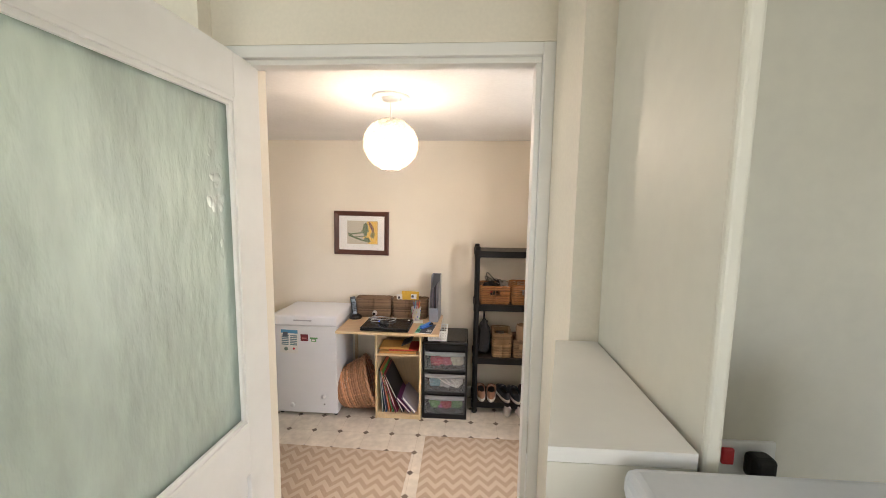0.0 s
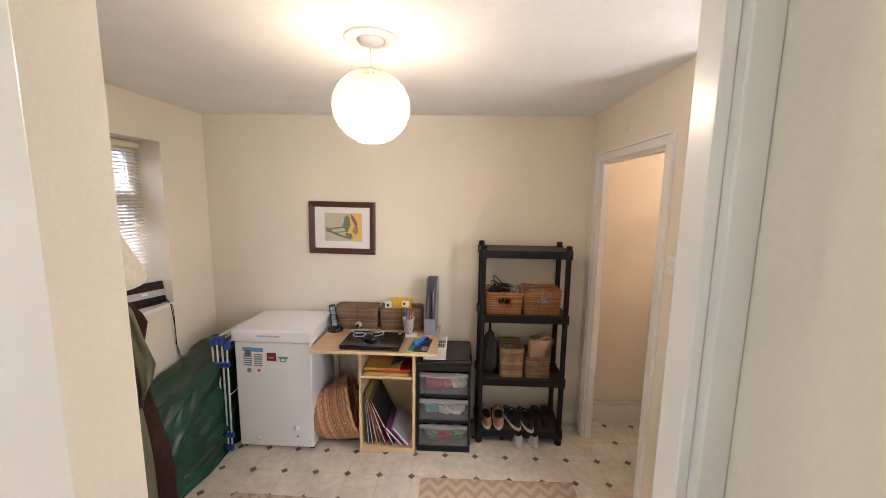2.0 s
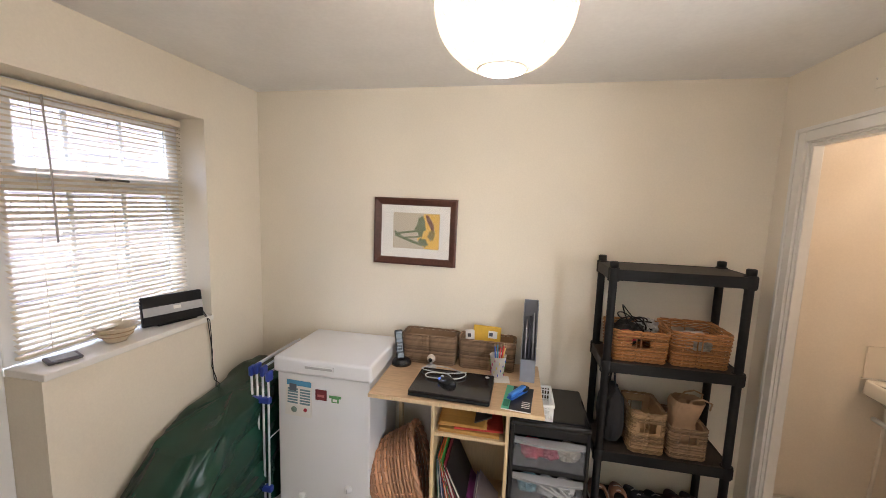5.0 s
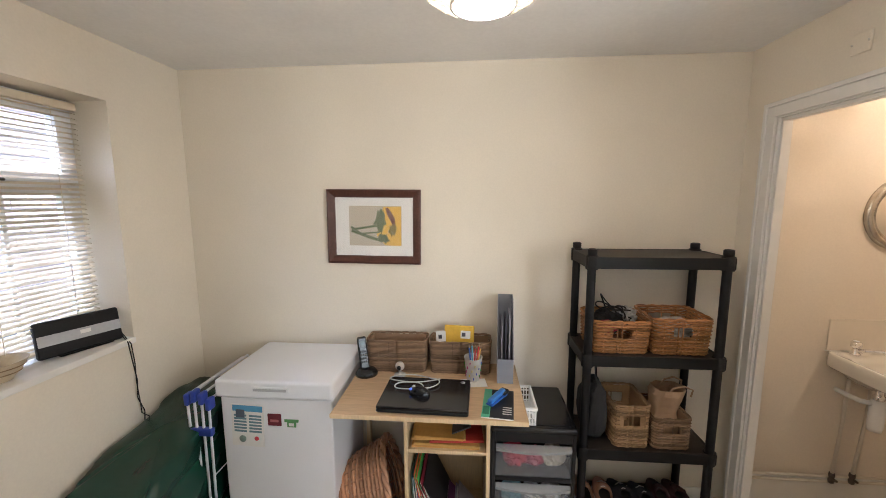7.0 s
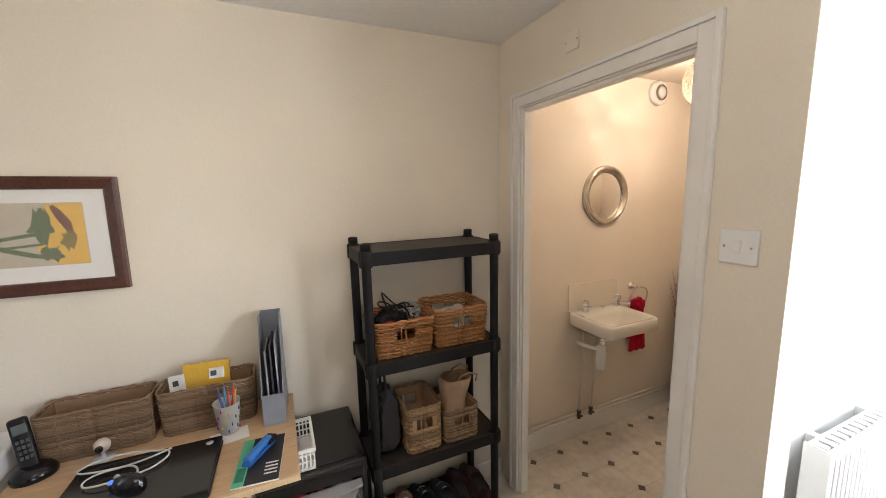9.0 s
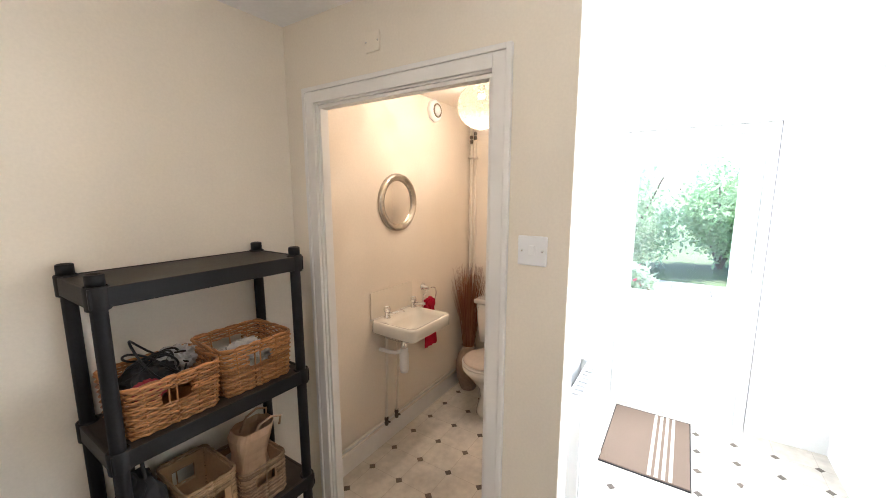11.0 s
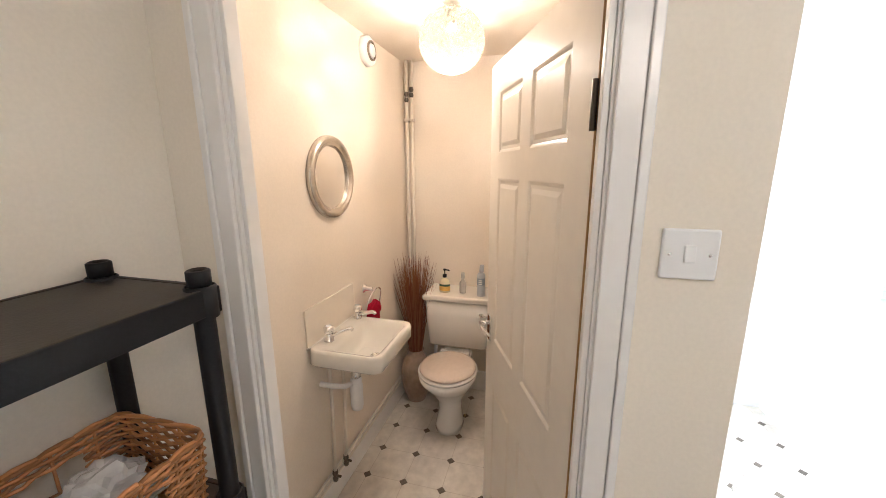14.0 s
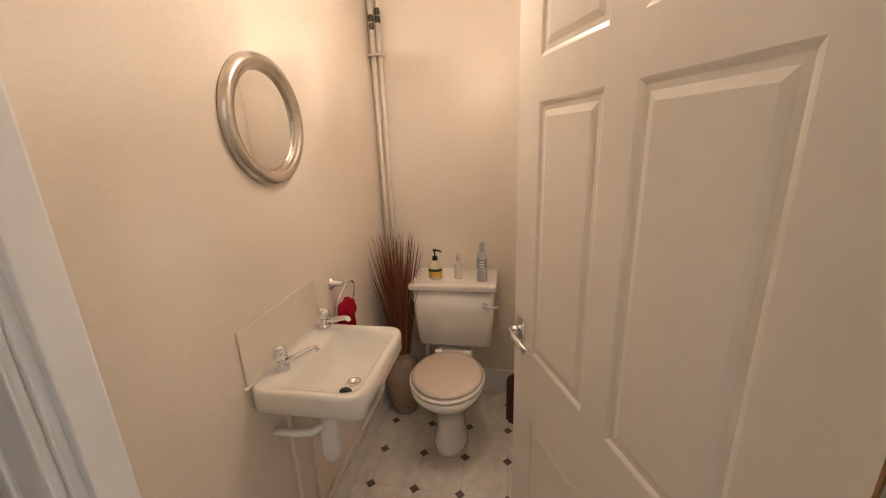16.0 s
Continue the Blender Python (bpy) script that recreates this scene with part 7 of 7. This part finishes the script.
pillar_tap(2.20, 5.895, 0.857, 35)
pillar_tap(2.465, 5.895, 0.857, -5)
spl = thing("splashback", "pale tiled splashback strip behind the basin", "splashback", pose(2.105, YN, 0.86))
part("tile", box(B(), 0, 0.405, -0.008, 0, 0, 0.165, 0.002), mat("cream_glazed_tile", (0.78, 0.71, 0.60), 0.25, grain=0.02, scale=30), spl)

tr = thing("waste_trap", "white plastic bottle trap under the basin", "waste trap", pose(2.243, 5.80, 0.735))
part("tail", lathe(B(), [(0.016, 0.0), (0.016, -0.04), (0.022, -0.045), (0.022, -0.065), (0.016, -0.07)], 18), CHROME, tr, "chrome tailpiece")
part("bottle", lathe(B(), [(0.018, -0.07), (0.026, -0.075), (0.026, -0.10), (0.029, -0.105), (0.029, -0.205), (0.024, -0.225), (0.0, -0.228)], 20), WHITE_PLASTIC, tr)
part("elbow", tube(B(), [(-0.02, 0.01, -0.088), (-0.05, 0.03, -0.088), (-0.06, 0.08, -0.088), (-0.06, 0.145, -0.088)], 0.012, 12), WHITE_PLASTIC, tr)
PIPE = mat("painted_pipe", (0.74, 0.68, 0.58), 0.35, grain=0.05, scale=40)
pi = thing("supply_pipes", "painted copper supply pipes under the basin", "pipe", pose(0, 0, 0))
for x0, x1 in ((2.20, 2.185), (2.31, 2.285)):
    part("riser", tube(B(), [(x0, 5.905, 0.72), (x0, 5.905, 0.5), (x1, 5.905, 0.19)], 0.0085, 10), PIPE, pi)
    v_ = part("valve", lathe(B(), [(0, -0.028), (0.012, -0.028), (0.014, -0.012), (0.010, 0.0), (0.014, 0.012), (0.012, 0.028), (0, 0.028)], 14), DARK_METAL, pi, "dark isolating valve", m=pose(x1, 5.905, 0.17))
    part("spindle", tube(B(), [(0, -0.005, 0), (0, -0.03, 0)], 0.006, 8), DARK_METAL, v_)
for z in (0.165, 0.135):
    part("run", tube(B(), [(1.72, 5.922, z), (3.29, 5.922, z)], 0.0075, 8), PIPE, pi)
vp = thing("riser_pipes", "pair of painted heating pipes in the corner", "pipe", pose(3.29, 5.912, 0))
for k, x in enumerate((0.0, 0.034)):
    part("riser", tube(B(), [(x * 0.3, -x * 0.9, 0.15), (x * 0.3, -x * 0.9, 2.27)], 0.011, 10), PIPE, vp)
    part("valve", lathe(B(), [(0, -0.04), (0.014, -0.04), (0.018, -0.02), (0.013, 0.0), (0.018, 0.02), (0.014, 0.04), (0, 0.04)], 14), DARK_METAL, vp, "brass isolating valve", m=pose(x * 0.3, -x * 0.9, 2.05 + 0.03 * k) @ Matrix.Scale(0.8, 4))
part("clip", box(B(), -0.02, 0.03, -0.05, 0.02, 1.90, 1.915, 0.002), PIPE, vp)

# towel ring and towel
tg = thing("towel_ring", "chrome towel ring on the wall", "towel ring", pose(2.64, YN, 0.955))
part("rose", lathe(B(), [(0, 0), (0.026, 0), (0.026, 0.006), (0.012, 0.012), (0.010, 0.05), (0, 0.052)], 20), CHROME, tg, m=pose(0, 0, 0, 90, 0, 0))
part("ring", tube(B(), [(0.085 * math.sin(a) + 0.02, -0.045 - 0.02 * math.cos(a), -0.085 + 0.085 * math.cos(a)) for a in [k * math.tau / 36 for k in range(37)]], 0.0045, 8), CHROME, tg)
RED = mat("crimson_terry", (0.38, 0.008, 0.03), 0.95, grain=0.2, scale=180, bump=0.8, spec=0.1)
tw = thing("hand_towel", "crimson hand towel hanging through the ring", "towel", pose(2.665, 5.90, 0.79))
bm = B()
for s in (-1, 1):
    prev = None
    for i in range(16):
        q = i / 15
        row = [bm.verts.new(((j / 10 - 0.5) * (0.10 + 0.06 * q) + 0.006 * math.sin(j * 2.2), s * (0.012 + 0.008 * math.sin(j * 1.9 + s)) - 0.006 * q, 0.03 - (0.30 if s < 0 else 0.22) * q)) for j in range(11)]
        if prev:
            for j in range(10):
                bm.faces.new((prev[j], prev[j + 1], row[j + 1], row[j])).smooth = True
        prev = row
part("cloth", bm, RED, tw)
bm = B()
bmesh.ops.create_icosphere(bm, subdivisions=3, radius=0.06)
for v in bm.verts:
    d = v.co.normalized()
    v.co = Vector((d.x * 0.058, d.y * 0.03, d.z * 0.05)) * (1 + 0.3 * noise.noise(d * 3)) + Vector((0, 0, 0.04))
part("gathered_fold", bm, RED, tw)

# mirror
mi = thing("wall_mirror", "round mirror in a silver moulded frame", "mirror", pose(2.375, YN, 1.56, 90, 0, 0))
SILVER = mat("silver_leaf_frame", (0.62, 0.58, 0.52), 0.24, metal=1.0, grain=0.15, scale=30, bump=0.06)
part("frame", lathe(B(), [(0.138, 0.004), (0.138, 0.014), (0.142, 0.018), (0.148, 0.016), (0.152, 0.022), (0.165, 0.027), (0.178, 0.020), (0.182, 0.010), (0.182, 0.0), (0.138, 0.0)], 64), SILVER, mi)
part("glass", lathe(B(), [(0.140, 0.006), (0.128, 0.0085), (0, 0.0085)], 64), MIRROR, mi, "mirror glass")

# extractor fan
ef = thing("extractor_fan", "white octagonal wall extractor fan", "extractor fan", pose(2.785, YN, 2.19, 90, 0, 0))
part("housing", lathe(B(), [(0, 0), (0.076, 0), (0.076, 0.022), (0.066, 0.032), (0.048, 0.034), (0.046, 0.026), (0, 0.026)], 8), WHITE_PLASTIC, ef)
part("grille_ring", lathe(B(), [(0.048, 0.033), (0.048, 0.040), (0.040, 0.041), (0.040, 0.034)], 28), mat("tarnished_ring", (0.30, 0.25, 0.18), 0.35, metal=0.7), ef)
part("cover", lathe(B(), [(0, 0.044), (0.032, 0.043), (0.034, 0.036), (0, 0.034)], 28), WHITE_PLASTIC, ef)

# vase with dried grass
vs = thing("floor_vase", "brown stoneware floor vase on the vinyl", "vase", pose(3.115, 5.82, 0))
part("vase", lathe(B(), [(0, 0), (0.062, 0), (0.066, 0.006), (0.092, 0.09), (0.106, 0.17), (0.104, 0.235), (0.085, 0.30), (0.056, 0.34), (0.05, 0.355), (0.058, 0.375), (0.053, 0.376), (0.045, 0.355), (0.07, 0.30), (0, 0.28)], 40), mat("brown_stoneware", (0.34, 0.24, 0.17), 0.5, grain=0.2, scale=30, blot=0.2, bump=0.1), vs)
gr = thing("dried_grass", "rust-brown dried grass plume standing in the vase", "dried grass", pose(3.115, 5.82, 0.3), kind="")
GRASS = [plain("rust_grass", (0.20, 0.055, 0.025), 0.85), plain("straw_grass", (0.30, 0.13, 0.06), 0.85)]
for g in range(2):
    bm = B()
    for k in range(230):
        a, sp_ = random.uniform(0, math.tau), random.random() ** 0.7
        L_ = random.uniform(0.45, 0.75)
        r1 = 0.115 * sp_
        p0 = Vector((0.035 * sp_ * math.cos(a), 0.035 * sp_ * math.sin(a), 0.0))
        p1 = p0 + Vector((r1 * 0.35 * math.cos(a), r1 * 0.35 * math.sin(a), L_ * 0.55))
        p2 = p0 + Vector((r1 * math.cos(a), min(0.115, r1 * math.sin(a)), L_))
        w0 = 0.0018
        tube(bm, [p0, p1, p2], [w0, w0 * 0.9, 0.0005], 3, caps=False)
    part("stalks", bm, GRASS[g], gr)

# basket-weave bin beyond the door edge
bi = thing("toilet_brush_holder", "dark brown woven brush holder in the corner", "brush holder", pose(3.10, 5.19, 0))
bm = B()
for r in range(16):
    tube(bm, [((0.05 + (0.002 if (k + r) % 2 else -0.002)) * math.cos(k * math.tau / 24), (0.05 + (0.002 if (k + r) % 2 else -0.002)) * math.sin(k * math.tau / 24), 0.008 + r * 0.0155) for k in range(25)], 0.0075, 5)
part("weave", bm, plain("dark_rattan", (0.09, 0.035, 0.02), 0.6), bi)
part("base", lathe(B(), [(0, 0), (0.05, 0), (0.05, 0.008), (0, 0.008)], 20), plain("dark_rattan_base", (0.08, 0.03, 0.02), 0.6), bi)
part("handle", tube(B(), [(0, 0, 0.008), (0, 0, 0.30)], 0.007, 8), BLACK_PLASTIC, bi)

# ---- brown diamond insets in the vinyl ----
bm = B()
s_ = 0.0235
lo = [bm.verts.new(p) for p in ((s_, 0, 0), (0, s_, 0), (-s_, 0, 0), (0, -s_, 0))]
hi = [bm.verts.new(Vector(v.co) * 0.97 + Vector((0, 0, 0.0009))) for v in lo]
bm.faces.new(hi)
for k in range(4):
    bm.faces.new((lo[k], lo[(k + 1) % 4], hi[(k + 1) % 4], hi[k]))
tile = part("diamond_tile", bm, DIAMOND, floor, m=pose(OFF_X, OFF_Y, 0.0002))
for i in range(-9, 17):
    for j in range(0, 12):
        x, y = OFF_X + i * PITCH_X, OFF_Y - j * PITCH_Y
        if (i, j) == (0, 0) or not (XL + 0.03 < x < 3.55) or y < 3.6 or (x > 1.55 and 4.66 < y < 4.92) or (1.56 < x < 1.70 and y > 5.6):
            continue
        o = new("diamond_tile", tile.data)
        o.parent = floor
        o.matrix_basis = pose(x, y, 0.0002, 0, 0, random.uniform(-2, 2))
